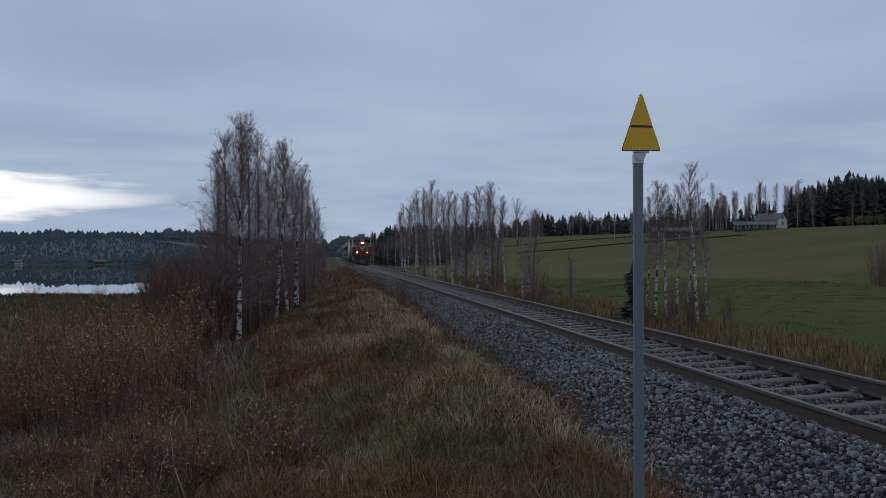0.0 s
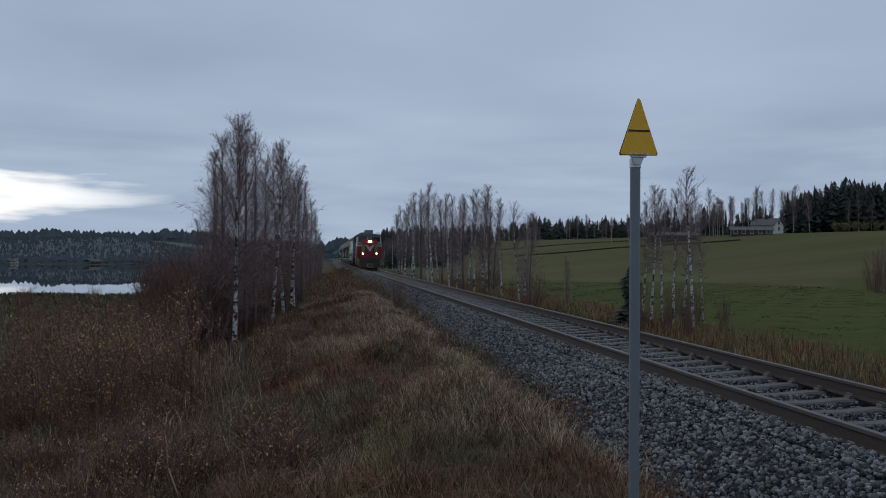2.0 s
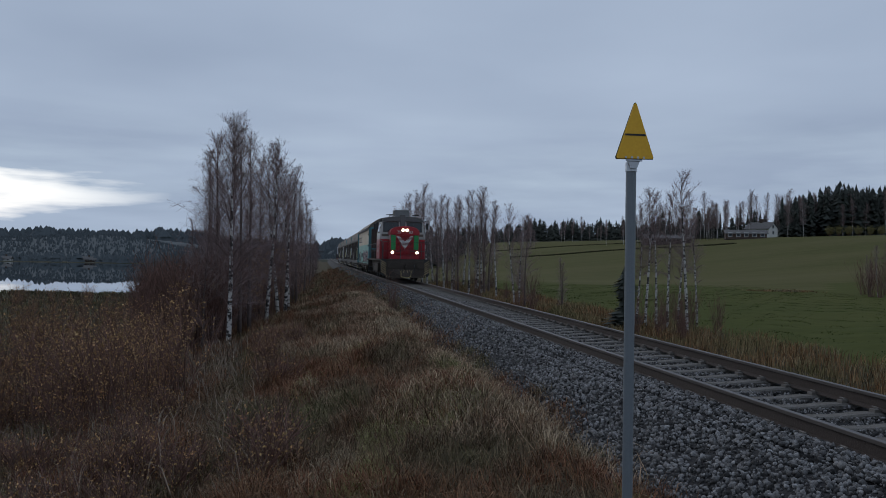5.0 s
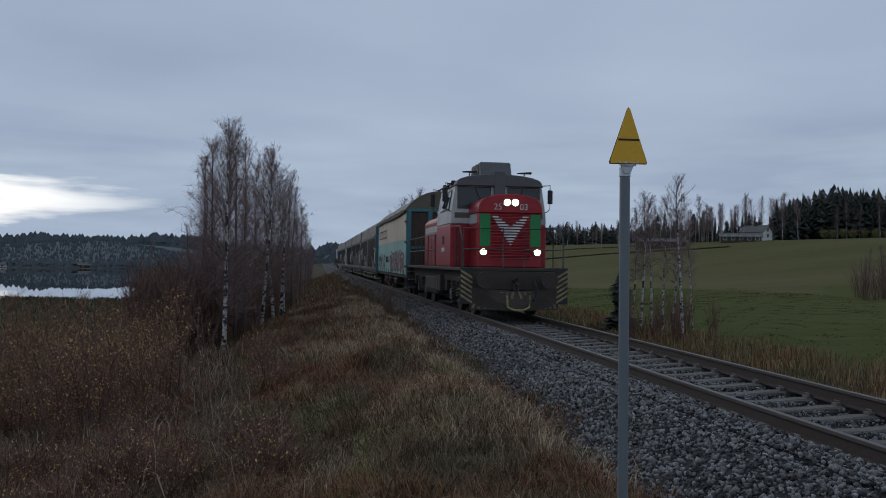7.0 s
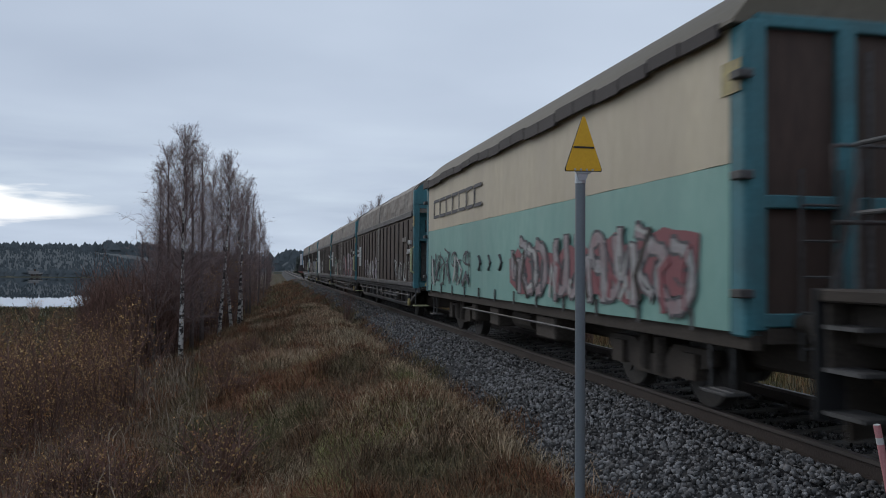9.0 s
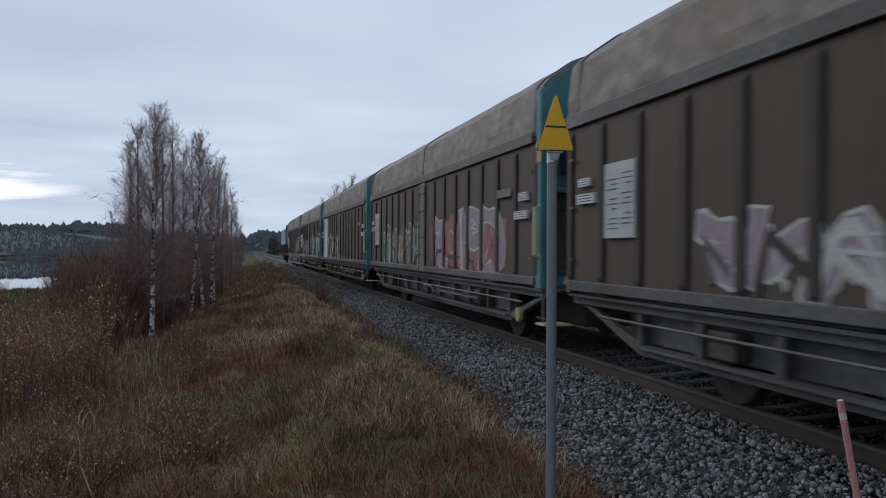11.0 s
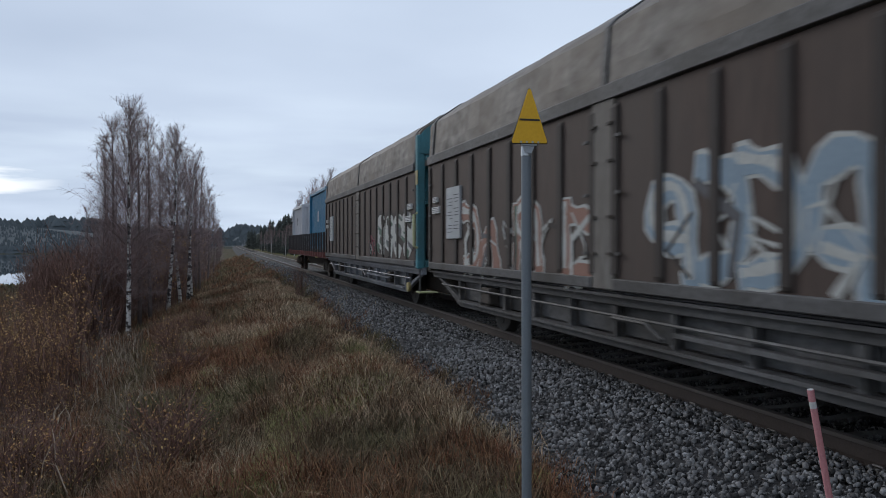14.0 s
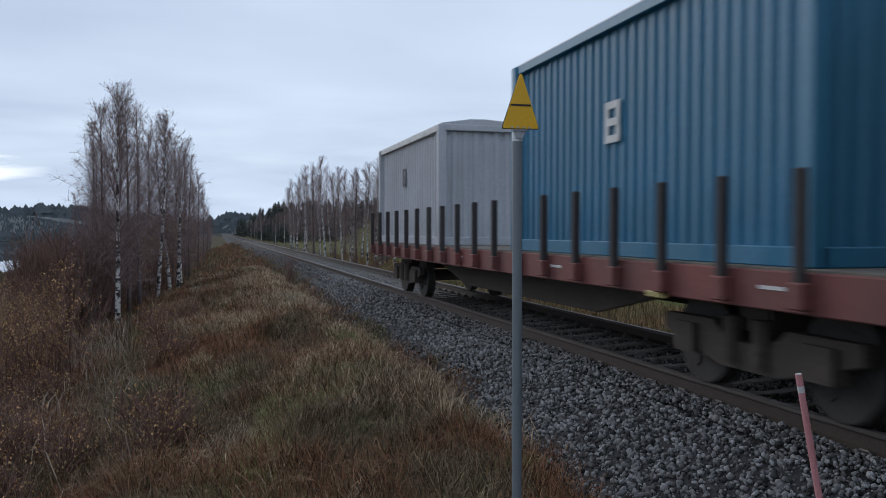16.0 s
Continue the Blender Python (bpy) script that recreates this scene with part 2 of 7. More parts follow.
M = {
    "soil": material("soil_and_thatch", (0.050, 0.034, 0.024), (0.105, 0.070, 0.046), 0.7, 0.95, bump=0.6, fine=14, c3=(0.060, 0.060, 0.032), spec=0.05),
    "field": material("field_grass", (0.043, 0.056, 0.016), (0.076, 0.086, 0.026), 0.06, 0.95, bump=0.6, fine=1.6, c3=(0.092, 0.092, 0.032), spread=0.3, stretch=(0.6, 1.0, 1), spec=0.02),
    "upper_field": material("upper_field_grass", (0.066, 0.068, 0.024), (0.098, 0.096, 0.036), 0.05, 0.95, bump=0.5, fine=0.9, c3=(0.122, 0.108, 0.052), spread=0.22, stretch=(0.30, 1.2, 1), spec=0.02),
    "far_field": material("far_field", (0.030, 0.034, 0.026), (0.055, 0.054, 0.038), 0.01, 0.95, bump=0.0, fine=0.4, spec=0.03),
    # bed coloured darker than the stones, as painted shade in the gaps between them
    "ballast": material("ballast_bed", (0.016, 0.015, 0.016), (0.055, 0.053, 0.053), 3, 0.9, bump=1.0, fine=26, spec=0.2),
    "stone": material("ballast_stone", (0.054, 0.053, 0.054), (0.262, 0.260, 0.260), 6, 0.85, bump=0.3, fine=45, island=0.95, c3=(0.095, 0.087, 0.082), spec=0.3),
    "rail": material("rail_rust", (0.032, 0.022, 0.018), (0.058, 0.040, 0.031), 2, 0.75, 0.2, bump=0.3, fine=40),
    "rail_top": material("rail_head_worn", (0.070, 0.058, 0.051), (0.115, 0.098, 0.088), 2, 0.5, 0.4, bump=0.05, fine=40, stretch=(1, 0.05, 1)),
    "sleeper": material("sleeper_concrete", (0.085, 0.080, 0.073), (0.18, 0.17, 0.155), 4, 0.9, bump=0.5, fine=45, c3=(0.10, 0.085, 0.072)),
    "clip": material("rail_clip", (0.11, 0.10, 0.09), (0.22, 0.20, 0.18), 9, 0.7, 0.3),
    "grass": blade_material("dry_grass", [(0.110, 0.098, 0.048), (0.125, 0.098, 0.054), (0.195, 0.145, 0.088), (0.075, 0.040, 0.027), (0.20, 0.115, 0.060), (0.135, 0.052, 0.030), (0.205, 0.102, 0.058), (0.245, 0.175, 0.105)], 0.42),
    "green_grass": blade_material("bank_green_grass", [(0.150, 0.165, 0.055), (0.21, 0.205, 0.085), (0.28, 0.245, 0.12)], 0.7),
    "meadow": blade_material("meadow_grass", [(0.070, 0.072, 0.036), (0.100, 0.088, 0.048), (0.085, 0.062, 0.040), (0.125, 0.105, 0.065)], 0.12),
    "weed": blade_material("seed_heads", [(0.16, 0.12, 0.09), (0.26, 0.21, 0.16), (0.13, 0.085, 0.06)], 0.6),
    "reed": blade_material("field_edge_grass", [(0.12, 0.105, 0.048), (0.21, 0.16, 0.085), (0.20, 0.105, 0.050), (0.15, 0.125, 0.08)], 0.5),
    "turf": blade_material("field_turf", [(0.044, 0.060, 0.015), (0.064, 0.082, 0.021), (0.086, 0.094, 0.028)], 0.15),
    "straw": blade_material("straw_tufts", [(0.27, 0.21, 0.14), (0.36, 0.275, 0.18), (0.27, 0.165, 0.105), (0.27, 0.225, 0.155)], 0.6),
    "bark": None,
    "twig": material("birch_twigs", (0.185, 0.132, 0.126), (0.285, 0.215, 0.205), 2, 0.9, bump=0, island=0.35, spec=0.1),
    "bush_twig": material("willow_twigs", (0.128, 0.074, 0.060), (0.215, 0.132, 0.106), 2, 0.9, bump=0, island=0.45, spec=0.1),
    "leaf": material("withered_leaf", (0.30, 0.120, 0.060), (0.48, 0.255, 0.125), 2, 0.85, bump=0, island=0.5, c3=(0.40, 0.29, 0.12), spec=0.15),
    "pale_leaf": material("pale_olive_leaf", (0.155, 0.140, 0.060), (0.225, 0.195, 0.090), 2, 0.85, bump=0, island=0.3, spec=0.1),
    # needles lightened in colour to stand for haze over the distant woods
    "needle": material("hazed_spruce_needles", (0.044, 0.050, 0.044), (0.070, 0.076, 0.066), 0.7, 0.95, bump=0, island=0.3, spec=0.1),
    # aerial haze is mixed into this colour: paler and bluer than near trees
    "hazy_wood": material("hazy_far_forest", (0.074, 0.087, 0.094), (0.092, 0.106, 0.112), 0.05, 0.95, bump=0, island=0.05, spec=0.05),
    "water": None,
    "post": material("sign_post_grey_paint", (0.145, 0.165, 0.182), (0.18, 0.20, 0.215), 5, 0.55, 0.2, bump=0.05, fine=70),
    "zinc": material("zinc_plated_steel", (0.40, 0.42, 0.44), (0.52, 0.54, 0.56), 12, 0.4, 0.8, bump=0.05),
    "yellow": material("sign_yellow", (0.72, 0.38, 0.012), (0.80, 0.45, 0.02), 6, 0.5, bump=0.03),
    "black": material("black_paint", (0.012, 0.012, 0.013), (0.025, 0.025, 0.027), 6, 0.6, bump=0.05),
    "pink": material("stake_faded_red", (0.50, 0.19, 0.20), (0.60, 0.28, 0.28), 9, 0.7, bump=0.1),
    "red": material("loco_red", (0.33, 0.010, 0.018), (0.45, 0.020, 0.030), 1.0, 0.36, bump=0.08, fine=22, stretch=(1, 1, 0.4), c3=(0.19, 0.018, 0.022), spec=0.4),
    "cream": material("loco_light_grey", (0.42, 0.42, 0.41), (0.54, 0.54, 0.52), 1.2, 0.5, bump=0.06, fine=30, c3=(0.33, 0.32, 0.30)),
    "green": material("loco_green", (0.010, 0.20, 0.05), (0.02, 0.27, 0.075), 2, 0.45, bump=0.04),
    "roof": material("loco_roof_grey", (0.085, 0.085, 0.085), (0.14, 0.14, 0.14), 2, 0.7, bump=0.1, fine=30),
    "under": material("underframe_grime", (0.036, 0.030, 0.026), (0.098, 0.080, 0.066), 2.5, 0.85, 0.0, bump=0.3, fine=28, spec=0.25),
    "grime": material("grey_frame", (0.055, 0.054, 0.055), (0.170, 0.168, 0.170), 0.9, 0.65, 0.0, bump=0.2, fine=16, c3=(0.038, 0.034, 0.030), spec=0.3),
    "pale_frame": material("pale_grey_frame", (0.10, 0.108, 0.122), (0.31, 0.325, 0.355), 0.9, 0.5, 0.0, bump=0.2, fine=16, c3=(0.065, 0.064, 0.066), spec=0.45),
    "post_grey": material("wagon_post_grey", (0.085, 0.078, 0.070), (0.215, 0.205, 0.190), 1.2, 0.75, bump=0.1, fine=18, stretch=(1, 1, 0.3), c3=(0.10, 0.082, 0.066)),
    "dirty_stripe": material("dirty_stripe", (0.17, 0.13, 0.08), (0.34, 0.265, 0.15), 3, 0.9, bump=0.2, fine=26, c3=(0.075, 0.058, 0.045)),
    "steel": material("wheel_tread", (0.022, 0.019, 0.017), (0.055, 0.048, 0.042), 6, 0.7, 0.2, bump=0.1),
    "white": material("white_marking", (0.55, 0.55, 0.54), (0.70, 0.70, 0.68), 5, 0.6, bump=0.03, c3=(0.42, 0.42, 0.41)),
    "notice": material("notice_board_white", (0.33, 0.35, 0.36), (0.42, 0.44, 0.45), 1.5, 0.6, bump=0.02, c3=(0.28, 0.29, 0.29)),
    "guard_stripe": material("guard_stripe_beige", (0.30, 0.22, 0.10), (0.46, 0.36, 0.19), 4, 0.8, bump=0.08, c3=(0.17, 0.12, 0.07)),
    "safety": material("safety_yellow", (0.36, 0.28, 0.09), (0.52, 0.43, 0.16), 6, 0.6, bump=0.05, c3=(0.16, 0.13, 0.07)),
    "handle": material("pale_yellow_handle", (0.40, 0.40, 0.22), (0.52, 0.51, 0.30), 5, 0.6, bump=0.05),
    "curtain_cream": material("curtain_cream", (0.50, 0.42, 0.29), (0.60, 0.52, 0.37), 0.7, 0.6, bump=0.1, fine=8, stretch=(1, 1, 0.4), c3=(0.42, 0.35, 0.26)),
    "curtain_green": material("curtain_pale_green", (0.17, 0.37, 0.31), (0.24, 0.45, 0.385), 0.7, 0.6, bump=0.1, fine=8, stretch=(1, 1, 0.4), c3=(0.16, 0.31, 0.27)),
    "arch": material("wagon_roof_brown", (0.10, 0.085, 0.062), (0.15, 0.13, 0.095), 0.8, 0.75, bump=0.1, fine=12),
    "teal": material("wagon_end_teal", (0.030, 0.170, 0.205), (0.055, 0.240, 0.280), 1.5, 0.7, bump=0.08, fine=20, c3=(0.052, 0.105, 0.115)),
    "brown": material("wagon_door_brown", (0.036, 0.0205, 0.0155), (0.078, 0.047, 0.036), 0.9, 0.75, bump=0.12, fine=14, stretch=(1, 1, 0.2), c3=(0.060, 0.044, 0.036), spec=0.4),
    # darker brown carrying the ribs' shadow bands; also serves as dark spray and louvres
    "rib": material("wagon_rib_shade_brown", (0.022, 0.016, 0.013), (0.045, 0.033, 0.028), 0.9, 0.8, bump=0.1, fine=14, stretch=(1, 1, 0.25)),
    "bark_young": material("young_birch_bark", (0.075, 0.054, 0.048), (0.160, 0.124, 0.112), 2, 0.9, bump=0.1, stretch=(2, 2, 1)),
    "tarp": material("wagon_weathered_roof", (0.042, 0.036, 0.031), (0.250, 0.232, 0.208), 0.9, 0.68, bump=0.45, fine=4.2, stretch=(1, 0.6, 1.3), c3=(0.115, 0.090, 0.068)),
    "flat_red": material("flat_wagon_red", (0.15, 0.040, 0.034), (0.21, 0.060, 0.052), 1.4, 0.75, bump=0.12, fine=22, c3=(0.11, 0.045, 0.04)),
    "stanchion": material("stanchion_dark", (0.030, 0.026, 0.026), (0.06, 0.05, 0.05), 3, 0.8, bump=0.1),
    "blue": material("container_blue", (0.013, 0.130, 0.235), (0.025, 0.180, 0.315), 0.8, 0.5, bump=0.06, fine=18, c3=(0.022, 0.135, 0.215)),
    "grey_box": material("container_pale_grey", (0.40, 0.41, 0.44), (0.50, 0.51, 0.54), 0.8, 0.55, bump=0.06, fine=18, c3=(0.34, 0.34, 0.36)),
    "plank": material("deck_planks", (0.10, 0.085, 0.07), (0.17, 0.15, 0.125), 3, 0.9, bump=0.3, fine=30),
    "wall_white": material("house_wall_pale", (0.50, 0.50, 0.47), (0.62, 0.61, 0.57), 0.8, 0.85, bump=0.05),
    "wall_brown": material("barn_wall_brown", (0.055, 0.038, 0.030), (0.09, 0.062, 0.048), 0.8, 0.9, bump=0.05),
    "house_roof": material("house_roof_grey", (0.12, 0.115, 0.11), (0.18, 0.17, 0.165), 0.8, 0.9, bump=0.05, spec=0.1),
    "shore": material("shore_grass", (0.034, 0.038, 0.020), (0.065, 0.060, 0.032), 0.1, 0.95, bump=0, island=0.3, spec=0.05),
    "lamp_on": glow("lamp_warm_white", (1.0, 0.86, 0.58), 9.0),
    "lamp_far": glow("lamp_orange", (1.0, 0.80, 0.50), 9.0),
    "g_red": material("spray_red", (0.20, 0.055, 0.065), (0.27, 0.09, 0.10), 3, 0.7, bump=0.02),
    "g_white": material("spray_white", (0.30, 0.30, 0.28), (0.52, 0.52, 0.49), 1.6, 0.7, bump=0.02),
    "g_pale": material("spray_pale_grey", (0.22, 0.24, 0.24), (0.40, 0.41, 0.40), 2.5, 0.7, bump=0.02, c3=(0.26, 0.15, 0.16)),
    "g_lilac": material("spray_lilac", (0.19, 0.15, 0.175), (0.29, 0.23, 0.265), 3, 0.7, bump=0.02),
    "g_blue": material("spray_blue", (0.16, 0.22, 0.27), (0.24, 0.32, 0.38), 3, 0.7, bump=0.02),
    "g_green": material("spray_green", (0.045, 0.085, 0.062), (0.085, 0.14, 0.10), 3, 0.7, bump=0.02),
    "g_orange": material("spray_orange", (0.19, 0.085, 0.06), (0.27, 0.14, 0.10), 3, 0.7, bump=0.02),
    "g_dark": material("spray_dark", (0.05, 0.05, 0.055), (0.09, 0.09, 0.10), 3, 0.7, bump=0.02),
}


def bark():
    m = bpy.data.materials.new("birch_bark")
    m.use_nodes = True
    nt = m.node_tree
    N, L = nt.nodes.new, nt.links.new
    b = nt.nodes["Principled BSDF"]
    b.inputs["Roughness"].default_value = 0.85
    tc, mp, n, r = N("ShaderNodeTexCoord"), N("ShaderNodeMapping"), N("ShaderNodeTexNoise"), N("ShaderNodeValToRGB")
    L(tc.outputs["Object"], mp.inputs[0])
    mp.inputs["Scale"].default_value = (3, 3, 5)
    n.inputs["Scale"].default_value, n.inputs["Detail"].default_value = 1.6, 5
    L(mp.outputs[0], n.inputs["Vector"])
    L(n.outputs[0], r.inputs[0])
    e = r.color_ramp.elements
    e[0].position, e[0].color = 0.43, (0.030, 0.026, 0.024, 1)
    e[1].position, e[1].color = 0.53, (0.50, 0.475, 0.45, 1)
    L(r.outputs[0], b.inputs["Base Color"])
    return m


def water():
    m = bpy.data.materials.new("lake_water")
    m.use_nodes = True
    nt = m.node_tree
    b = nt.nodes["Principled BSDF"]
    b.inputs["Base Color"].default_value = (0.012, 0.018, 0.022, 1)
    b.inputs["Roughness"].default_value = 0.01
    b.inputs["IOR"].default_value = 1.33
    n, bp, tc = nt.nodes.new("ShaderNodeTexNoise"), nt.nodes.new("ShaderNodeBump"), nt.nodes.new("ShaderNodeTexCoord")
    nt.links.new(tc.outputs["Object"], n.inputs["Vector"])
    n.inputs["Scale"].default_value = 0.5
    bp.inputs["Strength"].default_value, bp.inputs["Distance"].default_value = 0.012, 0.02
    nt.links.new(n.outputs[0], bp.inputs["Height"])
    nt.links.new(bp.outputs[0], b.inputs["Normal"])
    return m


def glass():
    m = bpy.data.materials.new("window_glass")
    m.use_nodes = True
    b = m.node_tree.nodes["Principled BSDF"]
    b.inputs["Base Color"].default_value = (0.02, 0.026, 0.03, 1)
    b.inputs["Roughness"].default_value = 0.06
    return m


M["bark"], M["water"], M["glass"] = bark(), water(), glass()


# ---- mesh building ----
class Shape:
    """Collects vertices and faces, with one material slot number a face."""

    def __init__(self):
        self.v, self.f = [], []

    def add(self, verts, faces):
        o = len(self.v)
        self.v += [tuple(p) for p in verts]
        self.f += [tuple(o + i for i in f) for f in faces]
        return self

    def box(self, x0, x1, y0, y1, z0, z1):
        x0, x1, y0, y1, z0, z1 = min(x0, x1), max(x0, x1), min(y0, y1), max(y0, y1), min(z0, z1), max(z0, z1)
        v = [(x, y, z) for z in (z0, z1) for y in (y0, y1) for x in (x0, x1)]
        return self.add(v, [(0, 2, 3, 1), (4, 5, 7, 6), (0, 1, 5, 4), (2, 6, 7, 3), (0, 4, 6, 2), (1, 3, 7, 5)])

    def tube(self, pts, r, n=8, r2=None, caps=True):
        pts = [Vector(p) for p in pts]
        rings = []
        for i, p in enumerate(pts):
            d = (pts[min(i + 1, len(pts) - 1)] - pts[max(i - 1, 0)]).normalized()
            a = d.cross(Vector((0, 0, 1)) if abs(d.z) < 0.9 else Vector((1, 0, 0))).normalized()
            c = d.cross(a)
            rr = r if r2 is None else r + (r2 - r) * i / (len(pts) - 1)
            rings.append([p + (a * math.cos(k * 2 * math.pi / n) + c * math.sin(k * 2 * math.pi / n)) * rr for k in range(n)])
        v = [p for ring in rings for p in ring]
        f = [(i * n + k, i * n + (k + 1) % n, (i + 1) * n + (k + 1) % n, (i + 1) * n + k) for i in range(len(pts) - 1) for k in range(n)]
        if caps:
            f += [tuple(range(n - 1, -1, -1)), tuple((len(pts) - 1) * n + k for k in range(n))]
        return self.add(v, f)

    def prism_y(self, outline, y0, y1):
        """A closed outline of (x, z) drawn out along y."""
        n = len(outline)
        v = [(x, y0, z) for x, z in outline] + [(x, y1, z) for x, z in outline]
        f = [(k, (k + 1) % n, n + (k + 1) % n, n + k) for k in range(n)] + [tuple(range(n - 1, -1, -1)), tuple(range(n, 2 * n))]
        return self.add(v, f)

    def prism_x(self, outline, x0, x1):
        """A closed outline of (y, z) drawn out along x."""
        n = len(outline)
        v = [(x0, y, z) for y, z in outline] + [(x1, y, z) for y, z in outline]
        f = [(k, (k + 1) % n, n + (k + 1) % n, n + k) for k in range(n)] + [tuple(range(n - 1, -1, -1)), tuple(range(n, 2 * n))]
        return self.add(v, f)

    def sheet(self, section, y0, y1, thick=0.02):
        """An open section of (x, z), given a thickness, drawn out along y."""
        pts = [Vector((x, z)) for x, z in section]
        inner = []
        for i, p in enumerate(pts):
            d = (pts[min(i + 1, len(pts) - 1)] - pts[max(i - 1, 0)]).normalized()
            inner.append(p + Vector((d.y, -d.x)) * thick)
        return self.prism_y([tuple(p) for p in pts] + [tuple(p) for p in reversed(inner)], y0, y1)


def mesh_of(name, shape, mat, bevel=0.0, smooth=False):
    me = bpy.data.meshes.new(name)
    me.from_pydata(shape.v, [], shape.f)
    bm = bmesh.new()
    bm.from_mesh(me)
    bmesh.ops.recalc_face_normals(bm, faces=bm.faces)
    if bevel:
        edges = [e for e in bm.edges if len(e.link_faces) == 2 and e.calc_face_angle(0) > 0.5]
        bmesh.ops.bevel(bm, geom=edges, offset=bevel, segments=1, affect="EDGES", clamp_overlap=True)
    if smooth:
        for f in bm.faces:
            f.smooth = True
    bm.to_mesh(me)
    bm.free()
    me.materials.append(mat)
    return me


def part(name, shape, mat, parent, label="", bevel=0.0, smooth=False, at=None):
    ob = new(name, mesh_of(name, shape, mat, bevel, smooth))
    ob.parent = parent
    if at is not None:
        ob.matrix_basis = at
    if label:
        tagged(ob, label)
    return ob


def raw_mesh(name, verts, faces, mat, quads=True):
    """Large meshes straight from arrays: faces all of one corner count."""
    me = bpy.data.meshes.new(name)
    verts, faces = np.asarray(verts, dtype=np.float32), np.asarray(faces, dtype=np.int32)
    k = faces.shape[1]
    me.vertices.add(len(verts))
    me.vertices.foreach_set("co", verts.ravel())
    me.loops.add(faces.size)
    me.loops.foreach_set("vertex_index", faces.ravel())
    me.polygons.add(len(faces))
    me.polygons.foreach_set("loop_start", np.arange(0, faces.size, k, dtype=np.int32))
    me.polygons.foreach_set("loop_total", np.full(len(faces), k, dtype=np.int32))
    me.update(calc_edges=True)
    me.materials.append(mat)
    return me


def thing(name, label, category, group="", kind="", at=None):
    ob = new(name)
    ob.empty_display_size = 0.3
    tagged(ob, label, category, group, kind)
    if at is not None:
        ob.matrix_basis = at
    return ob


# ---- ground ----
CUT_X = np.array([-3000, -300, -60, -40, -14, -9, -6, -4.4, -3.0, -1.5, 0.0, 1.2, 2.0, 2.6, 3.1, 8.3, 9.2, 12, 14, 25, 3000])
CUT_Z = np.array([-3.7, -3.7, -3.7, -3.65, -3.4, -3.1, -2.75, -2.45, -2.05, -1.60, -1.15, -0.80, -0.63, -0.58, -0.78, -0.78, -0.95, -1.0, -1.05, -1.1, -1.1])
LAKE_Z = -4.0


def smooth01(a):
    a = np.clip(a, 0, 1)
    return a * a * (3 - 2 * a)


def ground_z(x, y):
    x, y = np.asarray(x, float), np.asarray(y, float)
    z = np.interp(x, CUT_X, CUT_Z)
    # small unevenness of the bank
    near = np.exp(-((y - 15) / 40) ** 2) * ((x < 2.4) | (x > 9))
    z = z + near * (0.05 * np.sin(1.7 * x + 0.9 * y) + 0.06 * np.sin(0.8 * y - 1.3 * x + 1) + 0.03 * np.sin(3.1 * x - 2.3 * y))
    # level stand where the bank is widest
    z = z + 0.85 * (1 - smooth01((y + 1.0) / 4.5)) * smooth01((y + 9) / 5) * smooth01((2.6 - x) / 2.4) * smooth01((x + 4) / 3)
    # lake basin
    basin = smooth01((y - 110 - 5 * np.sin(x * 0.07) - 2 * np.sin(x * 0.31)) / 9) * (1 - smooth01((y - 428) / 20)) * smooth01((-14 - x) / 8)
    z = z - 2.2 * basin
    # far shore and wooded ridge
    ridge = 18.5 + 1.0 * np.sin(x * 0.017 + 3.0) + 0.5 * np.sin(x * 0.047) + 4.0 * np.exp(-((x + 208) / 48) ** 2) - 11 * smooth01((x + 190) / 85)
    z = z + smooth01((y - 520) / 330) * np.maximum(ridge, 3) * smooth01((60 - x) / 120)
    # the field rising to the farm
    r = (x - 25) / 95 + (y - 120) / 300
    z = z + 9.6 * smooth01(np.clip(r, 0, 1.35) / 1.35) * (x > 14) * smooth01((x - 14) / 14)
    return z


def spaced(stops):
    out = []
    for (a, step), (b, _) in zip(stops, stops[1:]):
        out += list(np.arange(a, b - 1e-6, step))
    return np.array(out + [stops[-1][0]])


def grid_mesh(name, xs, ys, zfun, mat):
    X, Y = np.meshgrid(xs, ys)
    v = np.stack([X, Y, zfun(X, Y)], -1).reshape(-1, 3)
    nx, ny = len(xs), len(ys)
    i = (np.arange(ny - 1)[:, None] * nx + np.arange(nx - 1)[None]).ravel()
    me = raw_mesh(name, v, np.stack([i, i + 1, i + nx + 1, i + nx], -1), mat)
    me.polygons.foreach_set("use_smooth", np.ones(len(me.polygons), dtype=bool))
    return me


